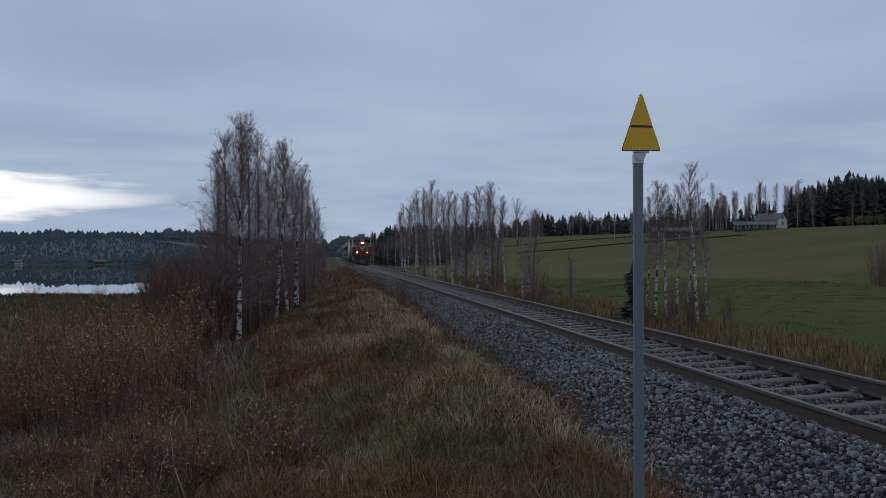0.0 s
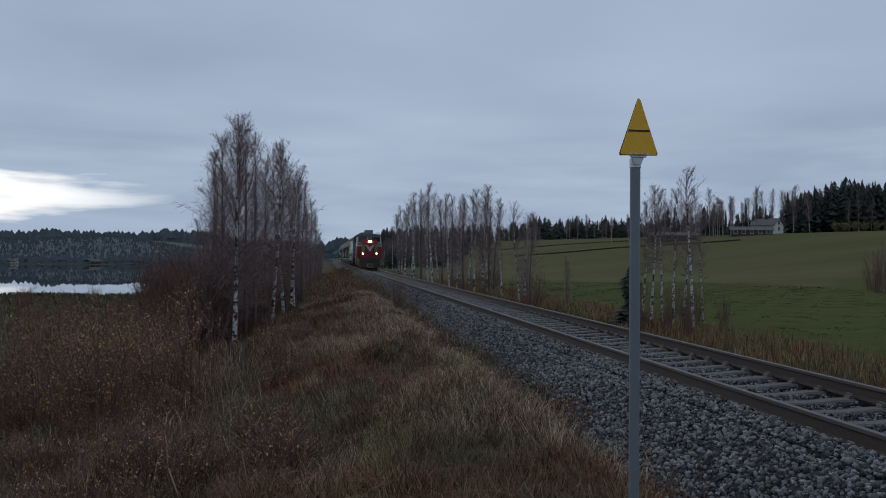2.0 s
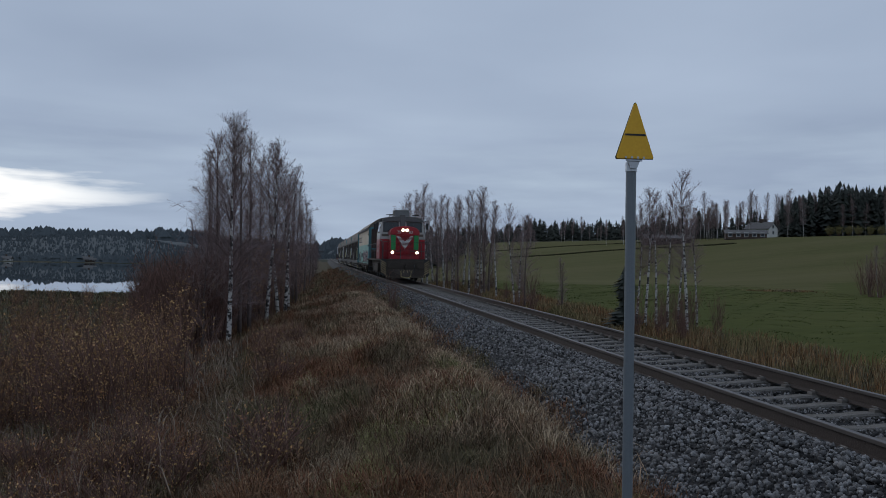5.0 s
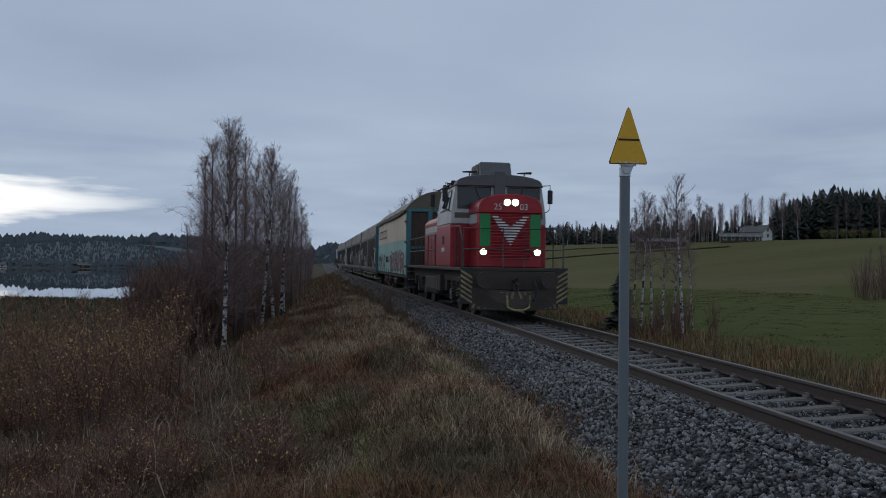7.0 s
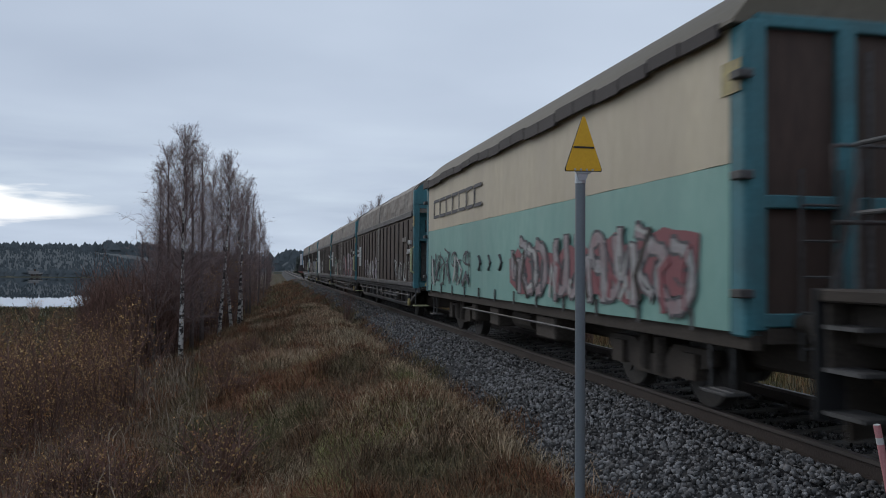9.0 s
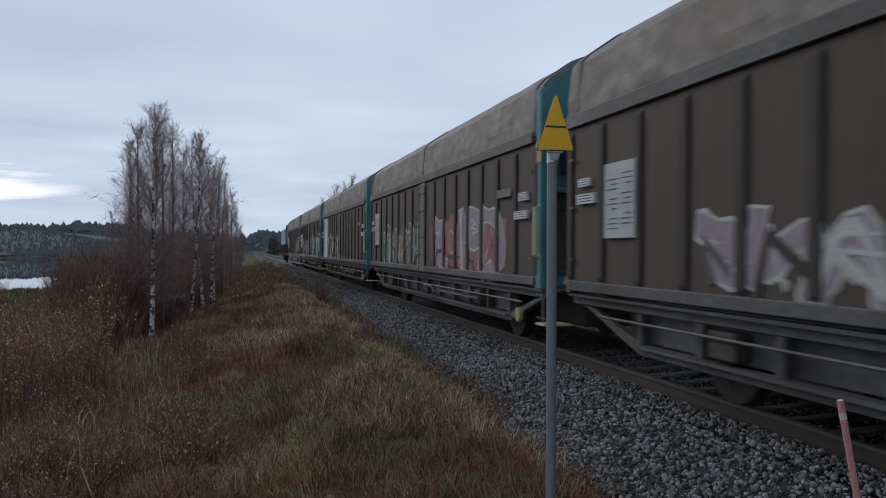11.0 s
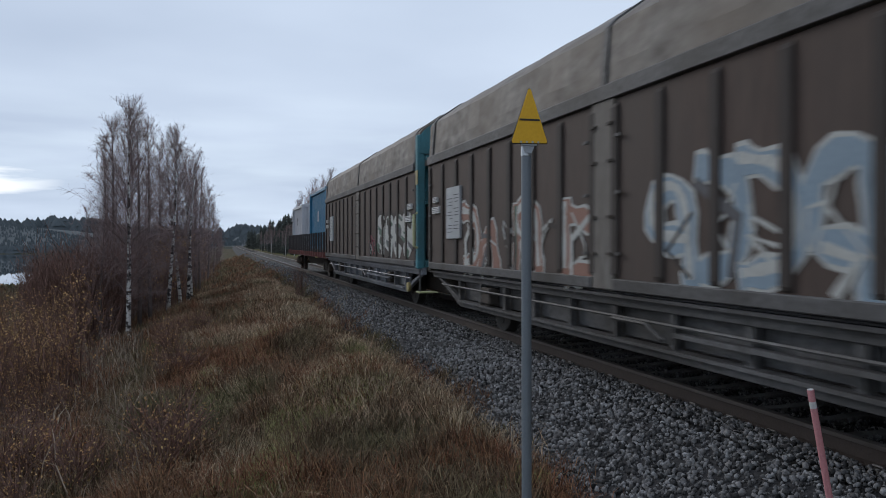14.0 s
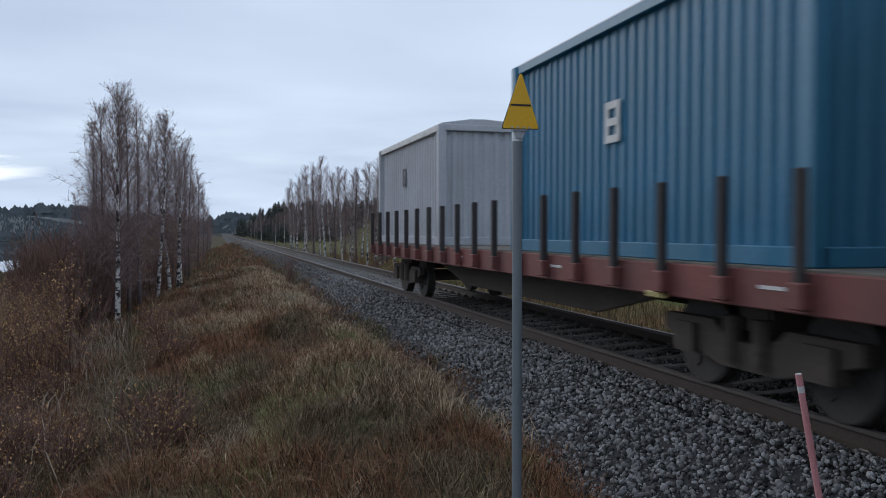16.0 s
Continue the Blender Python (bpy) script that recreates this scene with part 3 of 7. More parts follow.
def build_ground():
    xs = spaced([(-3000, 400), (-600, 40), (-200, 8), (-40, 2), (-12, 0.5), (-5, 0.3), (3, 0.9), (9, 0.5), (16, 2), (60, 6), (240, 40), (600, 400), (3000, 1)])
    ys = spaced([(-600, 60), (-60, 10), (-10, 1), (2, 0.35), (30, 0.8), (60, 3), (130, 6), (460, 20), (900, 100), (3000, 1)])
    me = grid_mesh("ground", xs, ys, ground_z, M["soil"])
    me.materials.append(M["field"])
    me.materials.append(M["far_field"])
    me.materials.append(M["hazy_wood"])
    me.materials.append(M["shore"])
    me.materials.append(M["upper_field"])
    n = len(me.polygons)
    c = np.empty(n * 3, dtype=np.float32)
    me.polygons.foreach_get("center", c)
    c = c.reshape(-1, 3)
    idx = np.where(c[:, 0] > 13.2, 1, 0)
    idx = np.where((c[:, 0] < -9) & (c[:, 1] > 40), 1, idx)
    idx = np.where((c[:, 0] > 13.2) & (c[:, 1] > 84 + 9 * np.sin(c[:, 0] * 0.09) + 5 * np.sin(c[:, 0] * 0.37)), 5, idx)
    idx = np.where((c[:, 1] > 330), 2, idx)
    # ridge ground takes the same haze-tinted colour as its trees
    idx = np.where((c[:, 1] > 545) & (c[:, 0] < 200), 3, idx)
    idx = np.where((c[:, 0] < -9) & (c[:, 1] < 330), 4, idx)
    me.polygons.foreach_set("material_index", idx.astype(np.int32))
    tagged(new("ground", me), "grassy railway bank with green field and meadow", "ground", kind="structure")
    s = Shape().add([(-1200, 90, LAKE_Z), (-8, 90, LAKE_Z), (-8, 450, LAKE_Z), (-1200, 450, LAKE_Z)], [(0, 1, 2, 3)])
    tagged(new("water", mesh_of("water", s, M["water"])), "still lake reflecting far shore and grey sky", "lake", kind="structure")


build_ground()


# ---- railway track ----
BED = [(2.75, -0.86), (3.05, -0.72), (3.55, -0.42), (3.95, -0.22), (4.3, -0.19), (4.62, -0.19), (4.85, -0.265), (6.31, -0.265), (6.55, -0.2), (6.86, -0.195), (7.2, -0.24), (7.6, -0.45), (8.2, -0.78), (8.4, -0.9)]


def bed_z(x):
    return np.interp(x, [p[0] for p in BED], [p[1] for p in BED])


def build_track():
    ys = spaced([(-140, 20), (0, 2), (80, 10), (400, 30), (700, 1)])
    v, f = [], []
    n = len(BED)
    for y in ys:
        v += [(x + line_x(y) - RAIL_X, y, z) for x, z in BED]
    for j in range(len(ys) - 1):
        f += [(j * n + k, j * n + k + 1, (j + 1) * n + k + 1, (j + 1) * n + k) for k in range(n - 1)]
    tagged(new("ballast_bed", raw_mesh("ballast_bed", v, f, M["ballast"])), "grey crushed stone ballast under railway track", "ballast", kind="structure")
    track = thing("railway_track", "single railway track with rusty rails on concrete sleepers", "railway track", kind="structure")
    head = [(-0.036, -0.035), (-0.036, -0.004), (-0.030, 0.0), (0.030, 0.0), (0.036, -0.004), (0.036, -0.035)]
    web = [(-0.075, -0.178), (-0.075, -0.168), (-0.012, -0.145), (-0.010, -0.045), (-0.034, -0.036), (0.034, -0.036), (0.010, -0.045), (0.012, -0.145), (0.075, -0.168), (0.075, -0.178)]

    def swept(outline, dx):
        s, n = Shape(), len(outline)
        v = [(line_x(y) + dx + x, y, z) for y in ys for x, z in outline]
        f = [(j * n + k, j * n + (k + 1) % n, (j + 1) * n + (k + 1) % n, (j + 1) * n + k) for j in range(len(ys) - 1) for k in range(n)]
        return s.add(v, f)

    for dx in (-HALF_GAUGE, HALF_GAUGE):
        rail = part("rail", swept(web, dx), M["rail"], track)
        part("rail_head", swept(head, dx), M["rail_top"], rail, "worn steel running surface")
    s = Shape()
    out = [(-1.3, -0.04), (-1.3, 0.04), (-1.2, 0.055), (-0.55, 0.045), (-0.2, 0.02), (0.2, 0.02), (0.55, 0.045), (1.2, 0.055), (1.3, 0.04), (1.3, -0.04)]
    s.add([(x, -0.095, z - 0.235) for x, z in out] + [(x, 0.095, z - 0.235) for x, z in out],
          [(k, (k + 1) % 10, 10 + (k + 1) % 10, 10 + k) for k in range(10)] + [tuple(range(9, -1, -1)), tuple(range(10, 20))])
    sleeper = mesh_of("sleeper", s, M["sleeper"], bevel=0.02)
    c = Shape()
    for sx in (-1, 1):
        for side in (-1, 1):
            x = sx * HALF_GAUGE + side * 0.105
            c.box(x - 0.04, x + 0.04, -0.05, 0.05, -0.186, -0.15)
            c.tube([(x - side * 0.05, -0.04, -0.155), (x, -0.045, -0.13), (x, 0.045, -0.13), (x - side * 0.05, 0.04, -0.155)], 0.009, 5)
    clips = mesh_of("rail_fastening", c, M["clip"])
    y, i = -6.0, 0
    while y < 150:
        ob = new("sleeper", sleeper)
        ob.parent = track
        ob.location = (line_x(y) + 0.01 * math.sin(i * 7.3), y, 0.004 * math.sin(i * 2.1))
        ob.rotation_euler = (0, 0, 0.008 * math.sin(i * 3.7))
        if y < 45:
            k = new("rail_fastening", clips)
            k.parent = ob
        y += 0.6
        i += 1


build_track()


# ---- the train ----
def wheelset(parent, y, r, name="wheelset", hub=None):
    """An axle with two wheels, turning about its middle."""
    ax = Shape().tube([(-0.95, 0, 0), (0.95, 0, 0)], 0.08, 10)
    ob = part(name, ax, M["under"], parent, at=pose(0, y, r))
    for sx in (-1, 1):
        w = Shape()
        w.tube([(sx * 0.765, 0, 0), (sx * 0.90, 0, 0)], r, 28)
        w.tube([(sx * 0.735, 0, 0), (sx * 0.765, 0, 0)], r + 0.028, 28)
        for k in range(4):
            a = k * math.pi / 2
            w.tube([(sx * 0.905, 0.55 * r * math.cos(a), 0.55 * r * math.sin(a)), (sx * 0.915, 0.55 * r * math.cos(a), 0.55 * r * math.sin(a))], 0.09 * r / 0.5, 8)
        part("wheel", w, M["steel"], ob, bevel=0.012)
    return ob


def axle_guard(w, y, r, sx):
    """Axle box, leaf spring and guard plates by one wheel."""
    x = sx * 0.98
    box = part("axle_box", Shape().box(x - 0.06, x + 0.12, y - 0.16, y + 0.16, r - 0.13, r + 0.16), M["under"], w, bevel=0.02)
    leaf = []
    for k in range(5):
        leaf += [(y + 0.6 - k * 0.09, r + 0.20 + k * 0.02), (y + 0.6 - k * 0.09, r + 0.22 + k * 0.02)]
    part("leaf_spring", Shape().prism_x(leaf + [(2 * y - a, b) for a, b in reversed(leaf)], x, x + 0.1 * sx), M["under"], box)
    for d in (-1, 1):
        part("guard_plate", Shape().prism_x([(y + d * 0.42, r + 0.5), (y + d * 0.26, r - 0.2), (y + d * 0.18, r - 0.2), (y + d * 0.2, r + 0.5)], x - 0.05, x - 0.02), M["under"], box)


def buffers(parent, y, way, z=1.02, r=0.22, reach=0.38):
    for sx in (-1, 1):
        s = Shape().tube([(sx * 0.9, y, z), (sx * 0.9, y + way * reach, z)], 0.09, 12)
        s.tube([(sx * 0.9, y + way * reach, z), (sx * 0.9, y + way * (reach + 0.05), z)], r, 18)
        part("buffer", s, M["under"], parent, bevel=0.01)
    s = Shape()
    s.tube([(0, y, z), (0, y + way * 0.25, z)], 0.07, 8)
    s.tube([(0, y + way * 0.25, z + 0.03), (0, y + way * 0.36, z + 0.06), (0, y + way * 0.38, z - 0.1), (0, y + way * 0.26, z - 0.12)], 0.045, 8)
    s.tube([(0.05, y + way * 0.22, z - 0.1), (0.05, y + way * 0.25, z - 0.5)], 0.03, 8)
    s.tube([(-0.05, y + way * 0.22, z - 0.1), (-0.05, y + way * 0.25, z - 0.5)], 0.03, 8)
    part("coupling", s, M["under"], parent)


def digits(text, size, mat, parent, at, name="running_number"):
    cu = bpy.data.curves.new(name, "FONT")
    cu.body, cu.size, cu.extrude, cu.align_x = text, size, 0.004, "CENTER"
    tmp = new(name, cu)
    me = bpy.data.meshes.new_from_object(tmp.evaluated_get(bpy.context.evaluated_depsgraph_get()))
    bpy.data.objects.remove(tmp)
    me.materials.clear()
    me.materials.append(mat)
    ob = new(name, me)
    ob.parent, ob.matrix_basis = parent, at
    return ob


def arch(half, z_edge, z_top, n=14):
    """Points of a roof arch from left to right."""
    return [(half * math.cos(math.pi * (1 - k / n)), z_edge + (z_top - z_edge) * math.sin(math.pi * k / n) ** 0.75) for k in range(n + 1)]


def locomotive():
    """Local y runs from the leading end to the rear, 0 at the leading headstock."""
    loco = thing("locomotive", "red and grey diesel locomotive with lit headlights pulling the train", "locomotive")
    LEN, DECK, H = 12.25, 1.36, 0.89
    # frame and deck
    s = Shape().box(-1.5, 1.5, 0.0, LEN, DECK - 0.10, DECK)
    part("deck", s, M["under"], loco, bevel=0.015)
    s = Shape().box(-1.25, 1.25, 0.02, LEN - 0.02, DECK - 0.42, DECK - 0.104)
    part("main_frame", s, M["under"], loco, bevel=0.02)
    for y0, way in ((0.0, -1), (LEN, 1)):
        s = Shape().box(-1.45, 1.45, y0, y0 - way * 0.06, 0.75, DECK - 0.104)
        part("headstock", s, M["under"], loco, bevel=0.01)
        buffers(loco, y0, way, 1.02, 0.24)
    # leading hood
    y0, y1 = 0.51, 1.98
    low = [(-H, DECK + 0.004), (-H, 2.62)] + [(H, 2.62), (H, DECK + 0.004)]
    hood = part("front_hood", Shape().prism_y(low, y0, y1), M["red"], loco, "red leading hood", bevel=0.03)
    part("hood_band", Shape().prism_y([(-H - .004, 2.62), (-H - .004, 2.90), (H + .004, 2.90), (H + .004, 2.62)], y0 + 0.35, y1), M["cream"], loco, "pale grey band", bevel=0.004)
    part("hood_front_panel", Shape().prism_y([(-H - .002, 2.62), (-H - .002, 2.90), (H + .002, 2.90), (H + .002, 2.62)], y0 - .002, y0 + 0.35), M["red"], loco, bevel=0.004)
    top = [(-H - .03, 2.90), (-H - .03, 3.06)] + [(x, z) for x, z in arch(H, 3.10, 3.44)][1:-1] + [(H + .03, 3.06), (H + .03, 2.90)]
    part("hood_top", Shape().prism_y(top, y0 - 0.06, y1), M["red"], loco, bevel=0.02)
    # face of the hood: louvres, green corner panels, pale arrow
    for sx in (-1, 1):
        part("corner_panel", Shape().box(sx * 0.56, sx * 0.875, y0 - 0.012, y0, 1.95, 2.87), M["green"], loco, "bright green corner panel", bevel=0.004)
    for k in range(17):
        z = 1.60 + k * 0.077
        part("louvre", Shape().prism_x([(y0 - 0.002, z), (y0 - 0.045, z + 0.012), (y0 - 0.04, z + 0.024), (y0 - 0.002, z + 0.055)], -0.58, 0.58), M["red"], loco)
        if -0.02 < (z - 1.98) < 0.83:
            w = (z - 1.97) / 0.85
            a, b = 0.55 * w + 0.01, max(0.44 * (z - 2.47) / 0.36, 0.0)
            for sx in (-1, 1):
                part("arrow_stripe", Shape().prism_x([(y0 - 0.006, z + 0.002), (y0 - 0.05, z + 0.012), (y0 - 0.045, z + 0.026), (y0 - 0.006, z + 0.058)], sx * b, sx * a), M["white"], loco)
    # lamps
    for sx in (-0.118, 0.118):
        housing = Shape().tube([(sx, y0 - 0.10, 3.19), (sx, y0 + 0.05, 3.19)], 0.112, 20)
        hs = part("headlight", housing, M["cream"], loco, "twin round headlight, switched on", bevel=0.01)
        part("lens", Shape().tube([(sx, y0 - 0.112, 3.19), (sx, y0 - 0.102, 3.19)], 0.092, 20), M["lamp_on"], hs)
    for sx in (-0.78, 0.78):
        housing = Shape().tube([(sx, y0 - 0.06, 1.80), (sx, y0 + 0.05, 1.80)], 0.115, 20)
        hs = part("marker_light", housing, M["under"], loco, "round lower lamp, switched on", bevel=0.01)
        part("lens", Shape().tube([(sx, y0 - 0.07, 1.80), (sx, y0 - 0.062, 1.80)], 0.092, 20), M["lamp_far"], hs)
    for text, x in (("25", -0.375), ("03", 0.375)):
        digits(text, 0.25, M["white"], loco, pose(x, y0 - 0.068, 2.99, 90, 0, 0))
    # cab
    c0, c1, W = 1.95, 4.62, 1.47
    part("cab_lower", Shape().prism_y([(-W, DECK + .004), (-W, 2.64), (W, 2.64), (W, DECK + .004)], c0, c1), M["red"], loco, "red lower cab walls", bevel=0.03)
    up = [(-W - .003, 2.64), (-W + 0.02, 3.0), (-1.32, 3.80), (1.32, 3.80), (W - 0.02, 3.0), (W + .003, 2.64)]
    part("cab_upper", Shape().prism_y(up, c0, c1), M["cream"], loco, "pale grey upper cab walls", bevel=0.03)
    rf = [(-1.36, 3.78)] + [(x, z) for x, z in arch(1.32, 3.82, 4.14)] + [(1.36, 3.78)]
    part("cab_roof", Shape().prism_y(rf, c0 - 0.10, c1 + 0.1), M["roof"], loco, "grey arched cab roof", bevel=0.02, smooth=False)
    part("roof_spine", Shape().prism_y([(-0.17, 3.1), (-0.17, 4.24), (0.17, 4.24), (0.17, 3.1)], c0 - 0.11, c0 + 0.4), M["roof"], loco, bevel=0.02)
    part("roof_housing", Shape().prism_x([(c0 + 0.35, 4.12), (c0 + 0.55, 4.58), (c0 + 1.9, 4.58), (c0 + 2.1, 4.12)], -0.48, 0.48), M["roof"], loco, "dark ventilator housing", bevel=0.04)
    for k in range(5):
        part("vent_slat", Shape().box(-0.50, -0.482, c0 + 0.7 + k * 0.22, c0 + 0.86 + k * 0.22, 4.22, 4.5), M["black"], loco)
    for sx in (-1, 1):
        a, b = sorted((sx * 0.25, sx * 1.27))
        win = part("windscreen", Shape().prism_y([(a, 3.10), (a, 3.76), (b, 3.76), (b, 3.10)], c0 - 0.022, c0 + 0.01), M["grime"], loco, "dark windscreen with rubber seal", bevel=0.05)
        part("pane", Shape().prism_y([(a + .04, 3.15), (a + .04, 3.71), (b - .04, 3.71), (b - .04, 3.15)], c0 - 0.03, c0 - 0.021), M["glass"], win)
        part("wiper", Shape().tube([(sx * 0.75, c0 - 0.04, 3.74), (sx * 0.55, c0 - 0.045, 3.3)], 0.012, 5), M["black"], win)
        # side windows, leaning with the wall
        for wy, wl in ((c0 + 0.42, 0.62), (c0 + 1.12, 0.95)):
            def lean(z):
                return sx * (1.45 - 0.1625 * (z - 3.0))
            v = []
            for off in (0.010, 0.022):
                for (yy, zz) in ((wy, 3.06), (wy + wl, 3.06), (wy + wl, 3.68), (wy, 3.68)):
                    v.append((lean(zz) + sx * off, yy, zz))
            sw = part("side_window", Shape().add(v, [(0, 1, 2, 3), (4, 5, 6, 7), (0, 1, 5, 4), (1, 2, 6, 5), (2, 3, 7, 6), (3, 0, 4, 7)]), M["black"], loco, "dark cab side window")
            v = [(lean(zz) + sx * off, yy, zz) for off in (0.024, 0.03) for (yy, zz) in ((wy + .05, 3.11), (wy + wl - .05, 3.11), (wy + wl - .05, 3.63), (wy + .05, 3.63))]
            part("pane", Shape().add(v, [(0, 1, 2, 3), (4, 5, 6, 7), (0, 1, 5, 4), (1, 2, 6, 5), (2, 3, 7, 6), (3, 0, 4, 7)]), M["glass"], sw)
        for my in (c0 + 0.12, c1 - 0.1):
            mirror = part("mirror", Shape().box(sx * 1.55, sx * 1.70, my - 0.03, my + 0.05, 3.30, 3.72), M["black"], loco, bevel=0.02)
            part("mirror_arm", Shape().tube([(sx * 1.36, my, 3.84), (sx * 1.62, my, 3.86), (sx * 1.62, my, 3.7)], 0.016, 6), M["black"], mirror)
            part("mirror_stay", Shape().tube([(sx * 1.44, my, 3.0), (sx * 1.60, my, 3.12), (sx * 1.62, my, 3.32)], 0.014, 6), M["black"], mirror)
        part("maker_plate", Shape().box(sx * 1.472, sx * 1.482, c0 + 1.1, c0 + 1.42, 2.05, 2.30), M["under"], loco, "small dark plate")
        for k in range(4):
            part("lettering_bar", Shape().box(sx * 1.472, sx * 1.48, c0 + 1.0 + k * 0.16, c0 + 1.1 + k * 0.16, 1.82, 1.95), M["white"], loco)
        part("plate", Shape().box(sx * 0.78, sx * 1.35, c0 - 0.012, c0, 2.82, 2.98), M["plank"], loco, "worn beige plate")
    for sx in (-0.85, 0.85):
        s = Shape().tube([(sx, c0 + 0.3, 3.95), (sx, c0 + 0.3, 4.22)], 0.02, 6)
        s.tube([(sx - 0.22, c0 + 0.28, 4.22), (sx + 0.22, c0 + 0.28, 4.24)], 0.02, 8, 0.04)
        part("roof_horn", s, M["black"], loco)
    part("side_rail", Shape().tube([(-1.40, c0 + 0.2, 3.86), (-1.42, c1 - 0.1, 3.84)], 0.03, 8), M["black"], loco)
    for k in range(3):
        part("roof_lamp", Shape().box(-1.36, -1.22, c0 + 0.5 + k * 0.75, c0 + 0.7 + k * 0.75, 3.84, 3.98), M["black"], loco, bevel=0.02)
    for sx in (-1, 1):
        part("cab_handrail", Shape().tube([(sx * 1.2, c0 - 0.03, 1.5), (sx * 1.24, c0 - 0.1, 1.55), (sx * 1.24, c0 - 0.1, 2.35), (sx * 1.2, c0 - 0.03, 2.4)], 0.018, 6), M["grime"], loco)
        part("cab_door", Shape().box(sx * 1.02, sx * 1.42, c0 - 0.014, c0, 1.45, 2.60), M["red"], loco, "narrow red cab door", bevel=0.004)
    # rear hood
    r0, r1 = 4.62, 11.58
    part("rear_hood", Shape().prism_y(low, r0, r1), M["red"], loco, "long red rear hood", bevel=0.03)
    part("rear_band", Shape().prism_y([(-H - .004, 2.62), (-H - .004, 2.86), (H + .004, 2.86), (H + .004, 2.62)], r0, r1 - 0.3), M["cream"], loco, "pale grey band", bevel=0.004)
    part("rear_top", Shape().prism_y([(-H - .004, 2.86), (-H - .004, 3.02), (-0.74, 3.20), (0.74, 3.20), (H + .004, 3.02), (H + .004, 2.86)], r0, r1), M["red"], loco, bevel=0.02)
    part("rear_cap", Shape().prism_y([(-H - .003, 2.62), (-H - .003, 2.86), (H + .003, 2.86), (H + .003, 2.62)], r1 - 0.3, r1), M["red"], loco)
    part("exhaust_housing", Shape().prism_x([(7.3, 3.18), (8.05, 3.46), (9.65, 3.46), (9.65, 3.18)], -0.7, 0.7), M["red"], loco, "raised red louvre box", bevel=0.02)
    for sx in (-1, 1):
        for k in range(2):
            part("louvre_panel", Shape().box(sx * 0.702, sx * 0.715, 8.2 + k * 0.7, 8.78 + k * 0.7, 3.22, 3.42), M["rib"], loco, bevel=0.01)
        for k in range(7):
            yy = r0 + 0.2 + k * 0.95
            hd = part("hood_door", Shape().box(sx * (H + 0.002), sx * (H + 0.022), yy, yy + 0.88, 1.48, 2.56), M["red"], loco, bevel=0.008)
            part("handle", Shape().tube([(sx * (H + .03), yy + 0.8, 1.95), (sx * (H + .05), yy + 0.8, 2.0), (sx * (H + .03), yy + 0.8, 2.08)], 0.012, 6), M["grime"], hd)
            if k in (0, 4):
                for j in range(9):
                    part("louvre", Shape().prism_x([(yy + 0.1, 1.6 + j * 0.1), (yy + 0.76, 1.6 + j * 0.1), (yy + 0.76, 1.64 + j * 0.1), (yy + 0.1, 1.64 + j * 0.1)], sx * (H + .02), sx * (H + .045)), M["red"], hd)
        for j in range(9):
            part("louvre", Shape().prism_x([(y0 + 0.5, 1.7 + j * 0.09), (y0 + 1.3, 1.7 + j * 0.09), (y0 + 1.3, 1.735 + j * 0.09), (y0 + 0.5, 1.735 + j * 0.09)], sx * H, sx * (H + .025)), M["red"], loco)
    # handrails along the walkways and over the ends
    for sx in (-1, 1):
        x = sx * 1.44
        for ya, yb in ((5.0, LEN - 0.35),):
            for z in (DECK + 0.55, DECK + 1.05):
                part("handrail", Shape().tube([(x, ya, z), (x, yb, z)], 0.019, 8), M["grime"], loco)
            for k in range(5):
                yy = ya + (yb - ya) * k / 4
                part("rail_post", Shape().tube([(x, yy, DECK), (x, yy, DECK + 1.05)], 0.019, 8), M["grime"], loco)
        part("handrail", Shape().tube([(x, 0.1, DECK - 0.1), (x, 0.12, DECK + 0.75), (x, 0.55, DECK + 1.15), (x, 2.1, DECK + 1.2)], 0.02, 8), M["grime"], loco)
        part("rail_post", Shape().tube([(x, 1.1, DECK), (x, 1.1, DECK + 1.17)], 0.018, 8), M["under"], loco)
    for y in (0.08, LEN - 0.08):
        for a, b in ((-1.42, -0.3), (0.3, 1.42)):
            part("end_rail", Shape().tube([(a, y, DECK), (a, y, DECK + 1.08), (b, y, DECK + 1.08), (b, y, DECK)], 0.02, 8), M["grime"], loco)
            part("end_rail", Shape().tube([(a, y, DECK + 0.5), (b, y, DECK + 0.5)], 0.018, 8), M["grime"], loco)
    # striped guards and snow plough
    for y0g, way in ((0.0, -1), (LEN, 1)):
        for sx in (-1, 1):
            a, b = sorted((sx * 1.18, sx * 1.52))
            g = part("step_guard", Shape().box(a, b, y0g + way * 0.02, y0g + way * 0.05, 0.36, DECK), M["black"], loco, "black and yellow striped guard", bevel=0.006)
            for k in range(6):
                z = 0.37 + k * 0.135
                yy = y0g + way * 0.054
                lo, hi = (z + 0.20, z) if sx < 0 else (z, z + 0.20)
                part("stripe", Shape().prism_y([(a + .01, lo), (b - .01, hi), (b - .01, hi + 0.066), (a + .01, lo + 0.066)], yy, yy + way * 0.004), M["guard_stripe"], g)
            for k in range(3):
                part("step", Shape().box(sx * 1.2, sx * 1.5, y0g - way * 0.05, y0g - way * 0.45, 0.42 + k * 0.32, 0.45 + k * 0.32), M["grime"], loco)
        pl = Shape()
